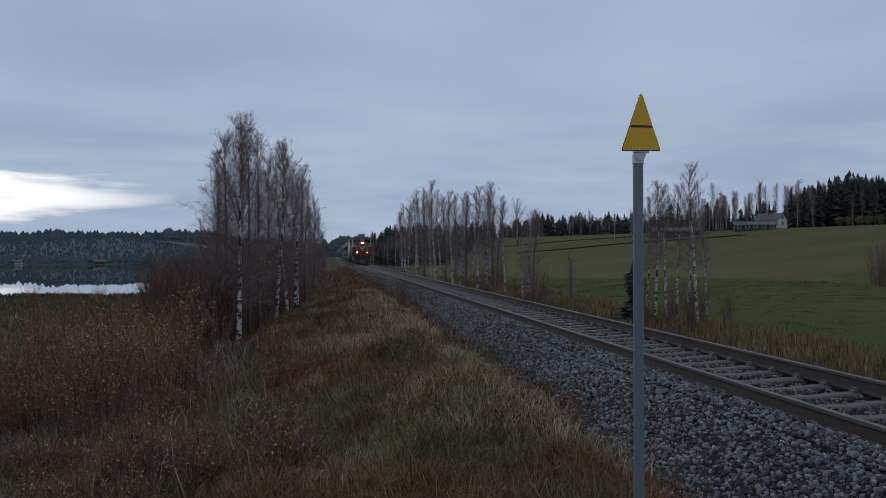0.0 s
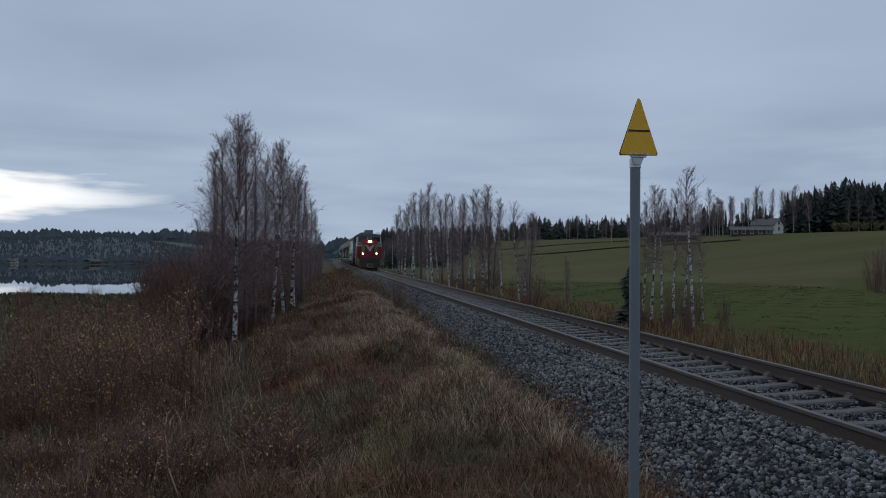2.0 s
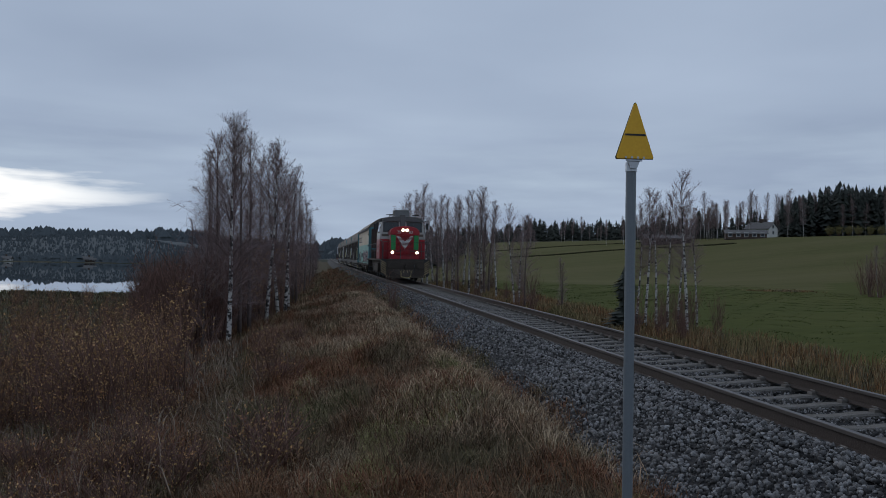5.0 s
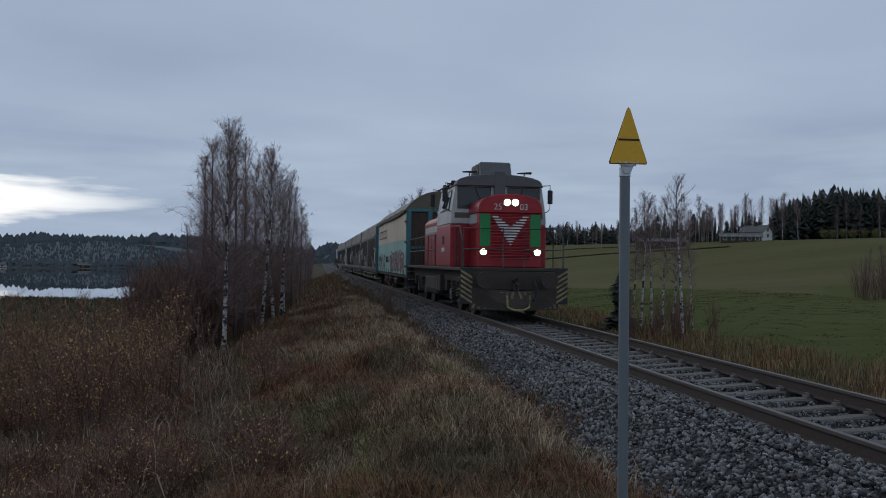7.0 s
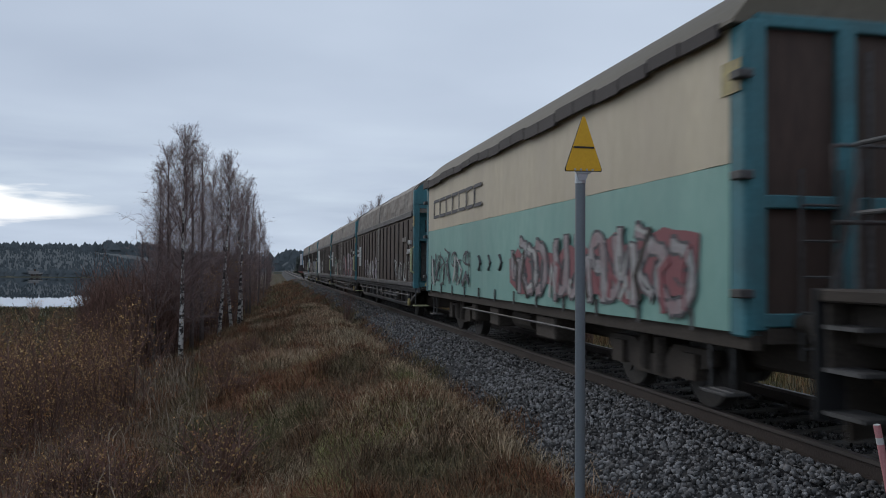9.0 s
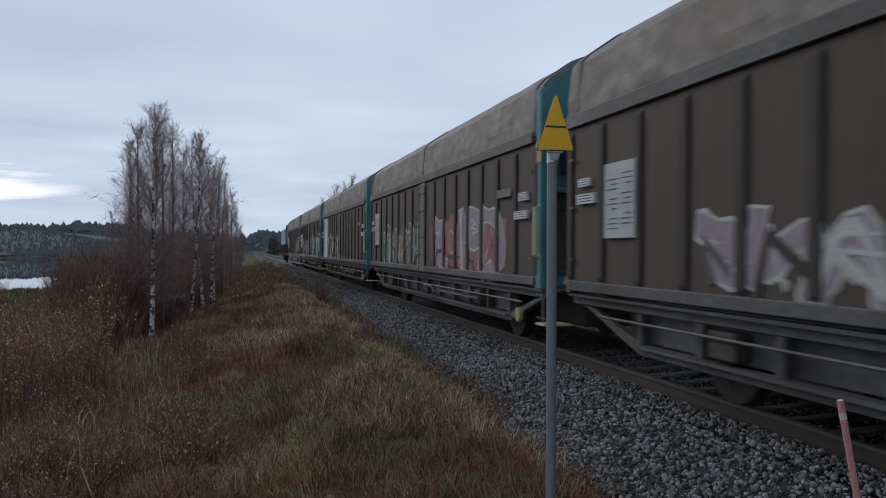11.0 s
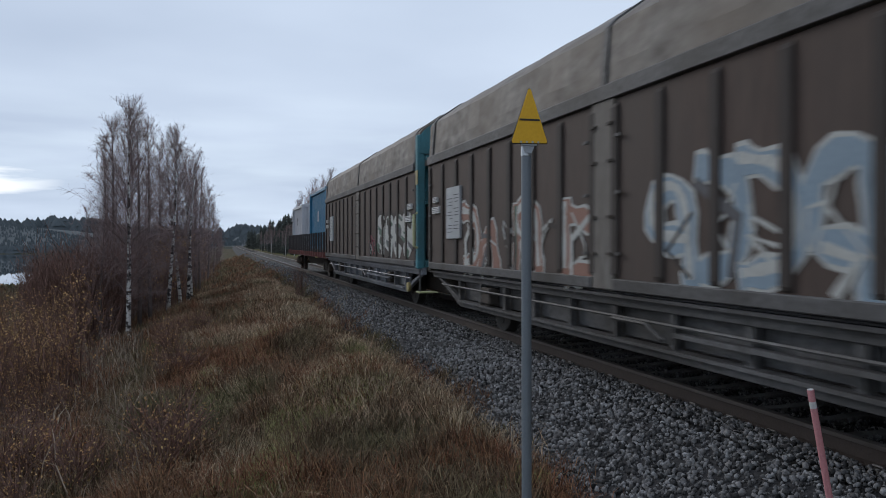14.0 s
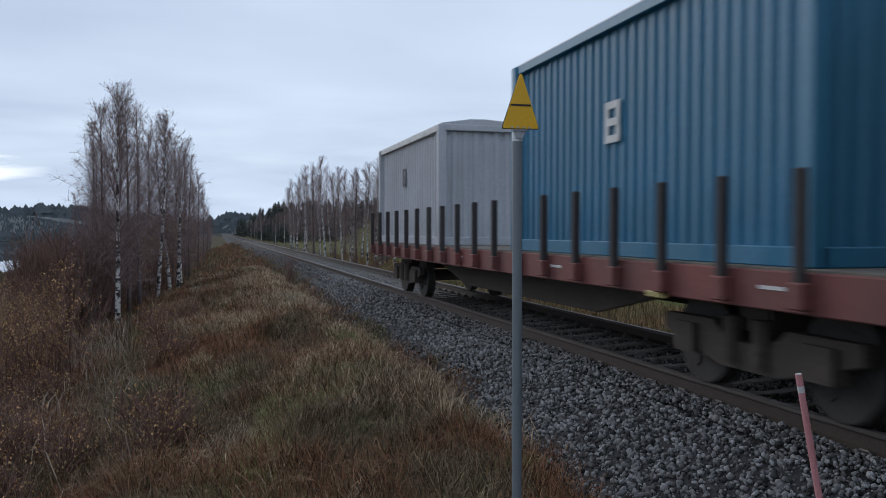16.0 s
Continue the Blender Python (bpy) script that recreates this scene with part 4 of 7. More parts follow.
        for sx in (-1, 1):
            pl.add([(0, y0g + way * 0.42, 0.20), (sx * 1.25, y0g + way * 0.02, 0.20), (sx * 1.25, y0g + way * 0.05, 0.80), (0, y0g + way * 0.25, 0.72),
                    (0, y0g + way * 0.38, 0.20), (sx * 1.25, y0g - way * 0.02, 0.20), (sx * 1.25, y0g + way * 0.01, 0.80), (0, y0g + way * 0.21, 0.72)],
                   [(0, 1, 2, 3), (4, 5, 6, 7), (0, 1, 5, 4), (1, 2, 6, 5), (2, 3, 7, 6), (3, 0, 4, 7)])
        plough = part("snow_plough", pl, M["under"], loco, "dirty striped snow plough")
        for sx in (-1, 1):
            for k in range(7):
                t0, t1 = 0.09 + k * 0.125, 0.145 + k * 0.125
                def on(t, z):
                    f = (z - 0.2) / 0.56
                    return (sx * 1.25 * t, y0g + way * ((0.42 + (0.02 - 0.42) * t) * (1 - f) + (0.25 + (0.05 - 0.25) * t) * f + 0.008), z)
                v = [on(t0 + 0.07, 0.24), on(t1 + 0.07, 0.24), on(t1 - 0.05, 0.7), on(t0 - 0.05, 0.7)]
                part("stripe", Shape().add(v + [(p[0], p[1] - way * 0.006, p[2]) for p in v], [(0, 1, 2, 3), (4, 5, 6, 7), (0, 1, 5, 4), (1, 2, 6, 5), (2, 3, 7, 6), (3, 0, 4, 7)]), M["dirty_stripe"], plough, "dirty yellow stripe")
    part("coupler_guard", Shape().tube([(-0.32, -0.5, 0.62), (-0.3, -0.52, 0.3), (-0.12, -0.55, 0.22), (0.12, -0.55, 0.22), (0.3, -0.52, 0.3), (0.32, -0.5, 0.62)], 0.026, 8), M["safety"], loco, "chipped yellow coupler lever")
    part("hose", Shape().tube([(0.55, -0.08, 1.0), (0.55, -0.3, 0.85), (0.5, -0.34, 0.5), (0.42, -0.2, 0.42)], 0.035, 8), M["black"], loco)
    # running gear
    sets = []
    for cy in (2.3, 9.95):
        for sx in (-1, 1):
            fr = Shape()
            fr.prism_x([(cy - 1.75, 0.62), (cy - 1.75, 0.86), (cy - 0.5, 0.86), (cy - 0.35, 0.74), (cy + 0.35, 0.74), (cy + 0.5, 0.86), (cy + 1.75, 0.86), (cy + 1.75, 0.62), (cy + 0.4, 0.46), (cy - 0.4, 0.46)], sx * 1.0, sx * 1.12)
            bogie = part("bogie_frame", fr, M["under"], loco, bevel=0.02)
            for yy in (cy - 1.05, cy + 1.05):
                part("axle_box", Shape().box(sx * 0.98, sx * 1.2, yy - 0.17, yy + 0.17, 0.34, 0.66), M["grime"], bogie, bevel=0.02)
            for yy in (cy - 0.45, cy + 0.45):
                coil = [(sx * 1.2 + 0.085 * math.cos(a), yy + 0.085 * math.sin(a), 0.46 + 0.5 * a / 37.7) for a in np.linspace(0, 37.7, 73)]
                part("coil_spring", Shape().tube(coil, 0.019, 5), M["grime"], bogie)
            part("sand_box", Shape().box(sx * 1.0, sx * 1.25, cy + 1.5, cy + 1.85, 0.6, 1.05), M["under"], bogie, bevel=0.02)
        for yy in (cy - 1.05, cy + 1.05):
            sets.append(wheelset(loco, yy, 0.5))
    part("fuel_tank", Shape().prism_y([(-1.3, 0.42), (-1.38, 0.6), (-1.38, 1.0), (1.38, 1.0), (1.38, 0.6), (1.3, 0.42)], 5.3, 7.75), M["under"], loco, "dirty dark fuel tank", bevel=0.04)
    for k in range(2):
        part("battery_box", Shape().box(-1.4, -1.05, 4.3 + k * 0.48, 4.7 + k * 0.48, 0.55, 1.1), M["under"], loco, bevel=0.03)
    return loco, sets


def spray(parent, x, y0, y1, z0, z1, fill, line, seed, letters, back=None):
    """Sprayed lettering nobody can read: letters of a few fat brush strokes over a thin contour, just proud of the wall."""
    rnd = random.Random(seed)
    step = (y1 - y0) / letters

    def stroke(s, pts, w, x_out, x_in):
        p = [Vector(q) for q in pts]
        p[0], p[-1] = p[0] + (p[0] - p[1]).normalized() * w * 0.3, p[-1] + (p[-1] - p[-2]).normalized() * w * 0.3
        v, f, n = [], [], len(p)
        for k, q in enumerate(p):
            d = (p[min(k + 1, n - 1)] - p[max(k - 1, 0)]).normalized() * w * (0.42 + 0.1 * math.sin(k * 1.7))
            for x_ in (x_out, x_in):
                v += [(x_, q.x - d.y, q.y + d.x), (x_, q.x + d.y, q.y - d.x)]
        for k in range(n - 1):
            a, b = 4 * k, 4 * k + 4
            f += [(a, b, b + 1, a + 1), (a, a + 2, b + 2, b), (a + 1, b + 1, b + 3, a + 3)]
        f += [(0, 1, 3, 2), (4 * n - 4, 4 * n - 2, 4 * n - 1, 4 * n - 3)]
        s.add(v, f)

    if back:
        top = [(y0 - 0.15 + (y1 - y0 + 0.3) * k / 26, z1 - 0.12 + rnd.uniform(-0.16, 0.14)) for k in range(27)]
        low = [(y1 + 0.1 - (y1 - y0 + 0.2) * k / 12, z0 + rnd.uniform(-0.02, 0.25)) for k in range(13)]
        part("graffiti_cloud", Shape().prism_x(top + low, x - 0.003, x), back, parent)
    for i in range(letters):
        a, b = y0 + i * step, y0 + (i + 0.9) * step
        t, o, sl = z1 - rnd.uniform(0, 0.22), z0 + rnd.uniform(0, 0.12), rnd.uniform(-0.16, 0.16) * step
        m = (t + o) / 2 + rnd.uniform(-0.15, 0.15)
        forms = [[(a, o), (a + sl, t), (b + sl, t - 0.08), (b, m), (a + sl / 2, m - 0.05)], [(b + sl, t), (a + sl, t - 0.1), (a, o + 0.1), (b, o)], [(a, o), ((a + b) / 2 + sl, t), (b, o)],
                 [(a + sl, t), (a, o), (b, o + 0.05), (b + sl, t - 0.05)], [(b + sl, t), (a + sl, t - 0.12), (b, m), (a, o + 0.08)], [(a, o), (a + sl, t), (b, o + 0.1), (b + sl, t)], [(a + sl, t), (a, o)]]
        pts = rnd.choice(forms)
        for _ in range(2):
            pts = [pts[0]] + [(p[0] * f + q[0] * (1 - f), p[1] * f + q[1] * (1 - f)) for p, q in zip(pts, pts[1:]) for f in (0.75, 0.25)] + [pts[-1]]
        w = min(0.38 * step, 0.34) * rnd.uniform(0.8, 1.1)
        s = Shape()
        if fill:
            stroke(s, pts, w + 0.09, x - 0.006, x)
            part("graffiti_contour", s, line, parent)
            s = Shape()
            stroke(s, pts, w, x - 0.010, x)
            part("graffiti_letter", s, fill, parent)
            s = Shape()
            stroke(s, [(p[0] + 0.02, p[1] + 0.03) for p in pts], w * 0.42, x - 0.0115, x)
            part("graffiti_fill", s, rnd.choice([M["g_green"], M["g_orange"], M["g_white"], fill] if fill in (M["g_green"], M["g_orange"]) else [M["g_white"], fill, fill]), parent)
        else:
            stroke(s, pts, 0.05, x - 0.006, x)
            part("graffiti_letter", s, line, parent)
        s = Shape()
        q = [(rnd.uniform(a, b), rnd.uniform(o, t)) for _ in range(4)]
        q = [q[0]] + [(p[0] * f + r[0] * (1 - f), p[1] * f + r[1] * (1 - f)) for p, r in zip(q, q[1:]) for f in (0.75, 0.25)] + [q[-1]]
        stroke(s, q, 0.04, x - 0.013, x - 0.004)
        part("graffiti_stroke", s, line, parent)
        s = Shape()
        q = [(rnd.uniform(a, b), o + 0.02), (rnd.uniform(a, b), o + rnd.uniform(0.2, 0.5)), (rnd.uniform(a, b), rnd.uniform(o, t))]
        stroke(s, q, rnd.uniform(0.05, 0.14), x - 0.0145, x - 0.004)
        part("graffiti_stroke", s, rnd.choice([M["g_dark"], M["g_white"], back or line, M["rib"]]), parent)


def bogie(w, cy, wheel_r=0.44):
    """A two-axle freight bogie; returns its wheelsets."""
    fr = Shape()
    for sx in (-1, 1):
        fr.prism_x([(cy - 1.3, 0.50), (cy - 1.3, 0.66), (cy - 0.5, 0.66), (cy - 0.3, 0.50), (cy + 0.3, 0.50), (cy + 0.5, 0.66), (cy + 1.3, 0.66), (cy + 1.3, 0.50), (cy + 0.4, 0.26), (cy - 0.4, 0.26)], sx * 0.98, sx * 1.08)
        for yy in (cy - 0.9, cy + 0.9):
            fr.box(sx * 0.95, sx * 1.14, yy - 0.16, yy + 0.16, 0.32, 0.60)
        for yy in (cy - 0.2, cy + 0.2):
            fr.tube([(sx * 1.08, yy, 0.32), (sx * 1.08, yy, 0.72)], 0.09, 10)
    fr.box(-1.0, 1.0, cy - 0.2, cy + 0.2, 0.60, 0.80)
    part("bogie_frame", fr, M["under"], w, bevel=0.0)
    return [wheelset(w, yy, wheel_r) for yy in (cy - 0.9, cy + 0.9)]


def underframe(w, y0, y1, mat, axles, r=0.46):
    """Sole bar over a trussed lower beam, brake rods, axle guards; returns the wheelsets."""
    mid = (y0 + y1) / 2
    for sx in (-1, 1):
        part("sole_bar", Shape().box(sx * 1.26, sx * 1.36, y0, y1, 0.80, 0.96), mat, w, "grey longitudinal frame beam", bevel=0.01)
        part("flange", Shape().box(sx * 1.36, sx * 1.44, y0, y1, 0.90, 0.935), mat, w)
        a, b = y0 + 1.75, y1 - 1.75
        part("truss_beam", Shape().prism_x([(y0 + 0.22, 0.80), (a, 0.34), (b, 0.34), (y1 - 0.22, 0.80), (y1 - 0.42, 0.80), (b - 0.06, 0.46), (a + 0.06, 0.46), (y0 + 0.42, 0.80)], sx * 1.25, sx * 1.33), mat, w, "grey trussed underframe beam", bevel=0.008)
        part("beam_lip", Shape().box(sx * 1.33, sx * 1.40, a, b, 0.425, 0.46), mat, w)
        n = 11
        for k in range(n):
            yy = a + (b - a) * k / (n - 1)
            part("truss_post", Shape().box(sx * 1.25, sx * 1.34, yy - 0.05, yy + 0.05, 0.46, 0.80), mat, w)
        part("web_plate", Shape().box(sx * 1.19, sx * 1.22, a - 0.1, b + 0.1, 0.47, 0.82), mat, w, "grimy grey web plate", bevel=0.006)
        part("brake_rod", Shape().tube([(sx * 1.42, y0 + 0.9, 0.70), (sx * 1.42, y1 - 0.9, 0.70)], 0.018, 6), mat, w)
        part("step_rail", Shape().box(sx * 1.36, sx * 1.46, mid - 4.6, mid - 1.4, 0.60, 0.64), mat, w)
        part("brake_lever", Shape().tube([(sx * 1.44, mid - 1.2, 0.55), (sx * 1.46, mid - 0.9, 0.68), (sx * 1.46, mid - 0.2, 0.68)], 0.022, 6), mat, w)
        for yy in (y0 + 3.2, y1 - 3.6):
            part("valve_box", Shape().box(sx * 1.22, sx * 1.40, yy, yy + 0.42, 0.50, 0.76), M["under"], w, bevel=0.02)
        for y in axles:
            axle_guard(w, y, r, sx)
    part("floor_frame", Shape().box(-1.24, 1.24, y0, y1, 0.86, 0.98), M["under"], w)
    part("brake_gear", Shape().box(-0.70, 0.70, y0 + 0.25, y1 - 0.25, 0.36, 0.855), M["under"], w, "grimy brake gear and centre sill", bevel=0.05)
    part("air_tank", Shape().tube([(-0.95, mid - 0.7, 0.62), (-0.95, mid + 0.7, 0.62)], 0.2, 14), M["under"], w)
    buffers(w, y0, -1, reach=0.56)
    buffers(w, y1, 1, reach=0.56)
    return [wheelset(w, y, r) for y in axles]


def section(half, z_edge, shoulder, top):
    side = [(half, z_edge), (half - 0.01, z_edge + 0.28), (half - 0.05, shoulder), (half - 0.13, shoulder + 0.09), (half * 0.62, top - 0.21), (half * 0.32, top - 0.05)]
    return [(-x, z) for x, z in side] + [(0, top)] + side[::-1]


def end_wall(w, y, way, mat, post_mat, half=1.38, top=3.62):
    part("end_wall", Shape().box(-half + 0.1, half - 0.1, y + way * 0.06, y + way * 0.10, 0.98, top), mat, w)
    for x in (-half, -0.42, 0.42, half):
        part("end_post", Shape().box(x - 0.09, x + 0.09, y - way * 0.02, y + way * 0.08, 0.96, top + 0.05), post_mat, w, bevel=0.012)
    for z in (0.99, 2.05, top):
        part("end_beam", Shape().box(-half, half, y - way * 0.01, y + way * 0.07, z, z + 0.12), post_mat, w, bevel=0.01)


def curtain_wagon():
    """The leading wagon: cream over pale green side curtain under an arched brown roof."""
    w = thing("curtain_wagon", "cream and pale green curtain-sided freight wagon with sprayed graffiti", "freight wagon")
    L = 14.85
    half = 1.45
    for sx in (-1, 1):
        part("sole_bar", Shape().box(sx * 1.28, sx * 1.40, 0.0, L, 0.78, 0.97), M["under"], w, "dirty dark frame beam", bevel=0.01)
        for yy, dy in ((5.2, 0.9), (8.3, 0.6), (10.0, 0.35)):
            part("equipment_box", Shape().box(sx * 0.95, sx * 1.34, yy, yy + dy, 0.42, 0.78), M["under"], w, bevel=0.03)
        part("brake_rod", Shape().tube([(sx * 1.40, 4.0, 0.66), (sx * 1.40, L - 4.0, 0.66)], 0.018, 6), M["grime"], w)
        for yy in (0.55, L - 0.75):
            part("step_stay", Shape().tube([(sx * 1.36, yy - 0.2, 0.8), (sx * 1.36, yy - 0.2, 0.36), (sx * 1.36, yy + 0.2, 0.36), (sx * 1.36, yy + 0.2, 0.8)], 0.02, 6), M["grime"], w)
            part("step", Shape().box(sx * 1.20, sx * 1.46, yy - 0.22, yy + 0.22, 0.33, 0.36), M["grime"], w, "pale worn step", bevel=0.005)
    part("floor_frame", Shape().box(-1.26, 1.26, 0.0, L, 0.84, 0.98), M["under"], w)
    part("centre_sill", Shape().box(-0.6, 0.6, 0.3, L - 0.3, 0.48, 0.835), M["under"], w, "grimy centre sill and brake gear", bevel=0.04)
    part("air_tank", Shape().tube([(-0.95, 7.0, 0.60), (-0.95, 8.1, 0.60)], 0.19, 14), M["under"], w)
    buffers(w, 0.0, -1)
    buffers(w, L, 1)
    sets = bogie(w, 2.5) + bogie(w, L - 2.5)
    for sx in (-1, 1):
        for name, z0, z1, key in (("curtain_lower", 0.94, 2.47, "curtain_green"), ("curtain_upper", 2.474, 3.74, "curtain_cream")):
            n = 60
            v, f = [], []
            for k in range(n + 1):
                y = 0.25 + (L - 0.50) * k / n
                d = 0.012 * math.sin(k * 1.3) + 0.008 * math.sin(k * 0.57 + 1)
                v += [(sx * (half + d), y, z0), (sx * (half + d * 0.4), y, z1), (sx * (half - 0.05), y, z0), (sx * (half - 0.05), y, z1)]
            for k in range(n):
                a, b = 4 * k, 4 * k + 4
                f += [(a, b, b + 1, a + 1), (a + 2, a + 3, b + 3, b + 2), (a, a + 2, b + 2, b), (a + 1, b + 1, b + 3, a + 3)]
            f += [(0, 1, 3, 2), (4 * n, 4 * n + 2, 4 * n + 3, 4 * n + 1)]
            cur = part(name, Shape().add(v, f), M[key], w, "cream upper curtain" if "upper" in name else "pale green lower curtain", smooth=False)
        for k in range(12):
            yy = 0.9 + k * 1.2
            part("strap", Shape().box(sx * (half + 0.004), sx * (half + 0.022), yy, yy + 0.05, 0.9, 1.12), M["grime"], w)
    rf = [(-half - 0.09, 3.72)] + [(2.14 * math.sin(a), 4.60 - 0.84 * (1 - math.cos(a)) / (1 - math.cos(0.797))) for a in np.linspace(-0.797, 0.797, 19)] + [(half + 0.09, 3.72)]
    part("roof", Shape().prism_y(rf, 0.05, L - 0.05), M["arch"], w, "arched brown roof", bevel=0.0)
    for sx in (-1, 1):
        for k in range(20):
            y = 0.3 + k * 0.73
            z = 3.70 + 0.02 * math.sin(k * 1.7)
            part("roof_edge_flap", Shape().box(sx * (half + 0.06), sx * (half + 0.105), y, y + 0.70, z - 0.06 - 0.05 * abs(math.sin(k * 2.9)), z + 0.07), M["stanchion"], w)
    for y, way in ((0.0, 1), (L, -1)):
        end_wall(w, y, way, M["brown"], M["teal"], 1.34, 3.68)
        for sx in (-1, 1):
            part("corner_panel", Shape().box(sx * 1.30, sx * 1.46, y, y + way * 0.24, 0.90, 3.72), M["teal"], w, "worn teal corner panel", bevel=0.02)
            for z in (1.25, 2.3, 3.2):
                part("hinge", Shape().box(sx * 1.40, sx * 1.54, y - way * 0.06, y + way * 0.12, z, z + 0.08), M["grime"], w, bevel=0.01)
    # ladder on the leading end
    for x in (-0.95, -0.55):
        part("ladder_rail", Shape().tube([(x, -0.08, 0.7), (x, -0.08, 2.4)], 0.018, 6), M["grime"], w)
    for k in range(5):
        part("ladder_rung", Shape().tube([(-0.95, -0.08, 0.8 + k * 0.32), (-0.55, -0.08, 0.8 + k * 0.32)], 0.014, 6), M["grime"], w)
    part("yellow_mark", Shape().box(-1.475, -1.462, 0.05, 0.35, 3.1, 3.4), M["safety"], w, "yellow mark on the corner")
    for x, z in ((-0.42, 2.2), (0.42, 2.2)):
        part("lock_bar", Shape().tube([(x + 0.2, -0.05, 1.05), (x + 0.2, -0.05, 3.5)], 0.022, 8), M["grime"], w, "worn door lock bar")
    part("stair_stay", Shape().tube([(-0.75, -0.1, 1.0), (-0.35, -0.12, 2.5)], 0.03, 6), M["grime"], w)
    # dark emblem blocks on the cream band, drawn as plain shapes
    x = -half - 0.018
    yy = 13.85
    for k, wd in enumerate((0.62, 0.62, 0.58, 0.58, 0.58, 0.60, 0.62)):
        z0, z1 = 2.76, 3.22
        a, b = yy - wd, yy
        s = Shape()
        t = 0.07
        s.prism_x([(a, z1), (b, z1), (b, z1 - t), (a, z1 - t)], x - 0.004, x + 0.004)
        s.prism_x([(b - t, z1 - t), (b, z1 - t), (b, z0 + t), (b - t, z0 + t)], x - 0.004, x + 0.004)
        s.prism_x([(a, z0 + t), (b, z0 + t), (b, z0), (a, z0)], x - 0.004, x + 0.004)
        part("emblem_shape", s, M["g_dark"], w)
        yy -= wd + 0.09
    spray(w, -half - 0.024, 0.9, 7.0, 1.05, 1.95, M["g_pale"], M["g_dark"], 5, 14, M["g_red"])
    spray(w, -half - 0.024, 10.1, 14.2, 1.1, 2.0, None, M["g_dark"], 9, 7)
    for k in range(3):
        part("emblem_shape", Shape().tube([(-half - 0.02, 7.8 + k * 0.75, 1.75), (-half - 0.02, 7.66 + k * 0.75, 1.62), (-half - 0.02, 7.8 + k * 0.75, 1.48)], 0.03, 6), M["g_dark"], w)
    return w, sets


def sprayed_blocks(w, x, y0, y1, z0, z1):
    """Large pale rounded letter forms with dark contour strokes, unreadable."""
    rnd = random.Random(6)

    def blob(cy, cz, a, b, grow_by):
        return [(cy + (a + grow_by) * math.copysign(abs(math.cos(t)) ** 0.55, math.cos(t)) + 0.06 * math.sin(3 * t + cy), cz + (b + grow_by) * math.copysign(abs(math.sin(t)) ** 0.55, math.sin(t)) + 0.05 * math.sin(2 * t + cy)) for t in np.linspace(0, 6.2, 22)]

    n = 4
    wd = (y1 - y0) / n
    for i in range(n):
        cy, cz = y0 + (i + 0.5) * wd, (z0 + z1) / 2 + rnd.uniform(-0.06, 0.06)
        part("graffiti_contour", Shape().prism_x(blob(cy + 0.03, cz + 0.04, wd * 0.5, (z1 - z0) * 0.47, 0.03), x - 0.003 - 0.0003 * i, x), M["rib"], w)
        part("graffiti_letter", Shape().prism_x(blob(cy, cz - 0.02, wd * 0.5, (z1 - z0) * 0.47, -0.02), x - 0.007 - 0.0003 * i, x), M["g_white"], w)
        for _ in range(7):
            a, b, c, d = rnd.uniform(-0.4, 0.4) * wd, rnd.uniform(-0.5, 0.45), rnd.uniform(0.1, 0.34), rnd.uniform(0.03, 0.24)
            part("graffiti_stroke", Shape().prism_x([(cy + a - c, cz + b), (cy + a + c, cz + b + 0.5 * c), (cy + a + c * 0.9, cz + b + 0.4 * c - d), (cy + a - c * 0.6, cz + b - d)], x - 0.011, x), M[rnd.choice(["g_dark", "rib", "g_green"])], w)


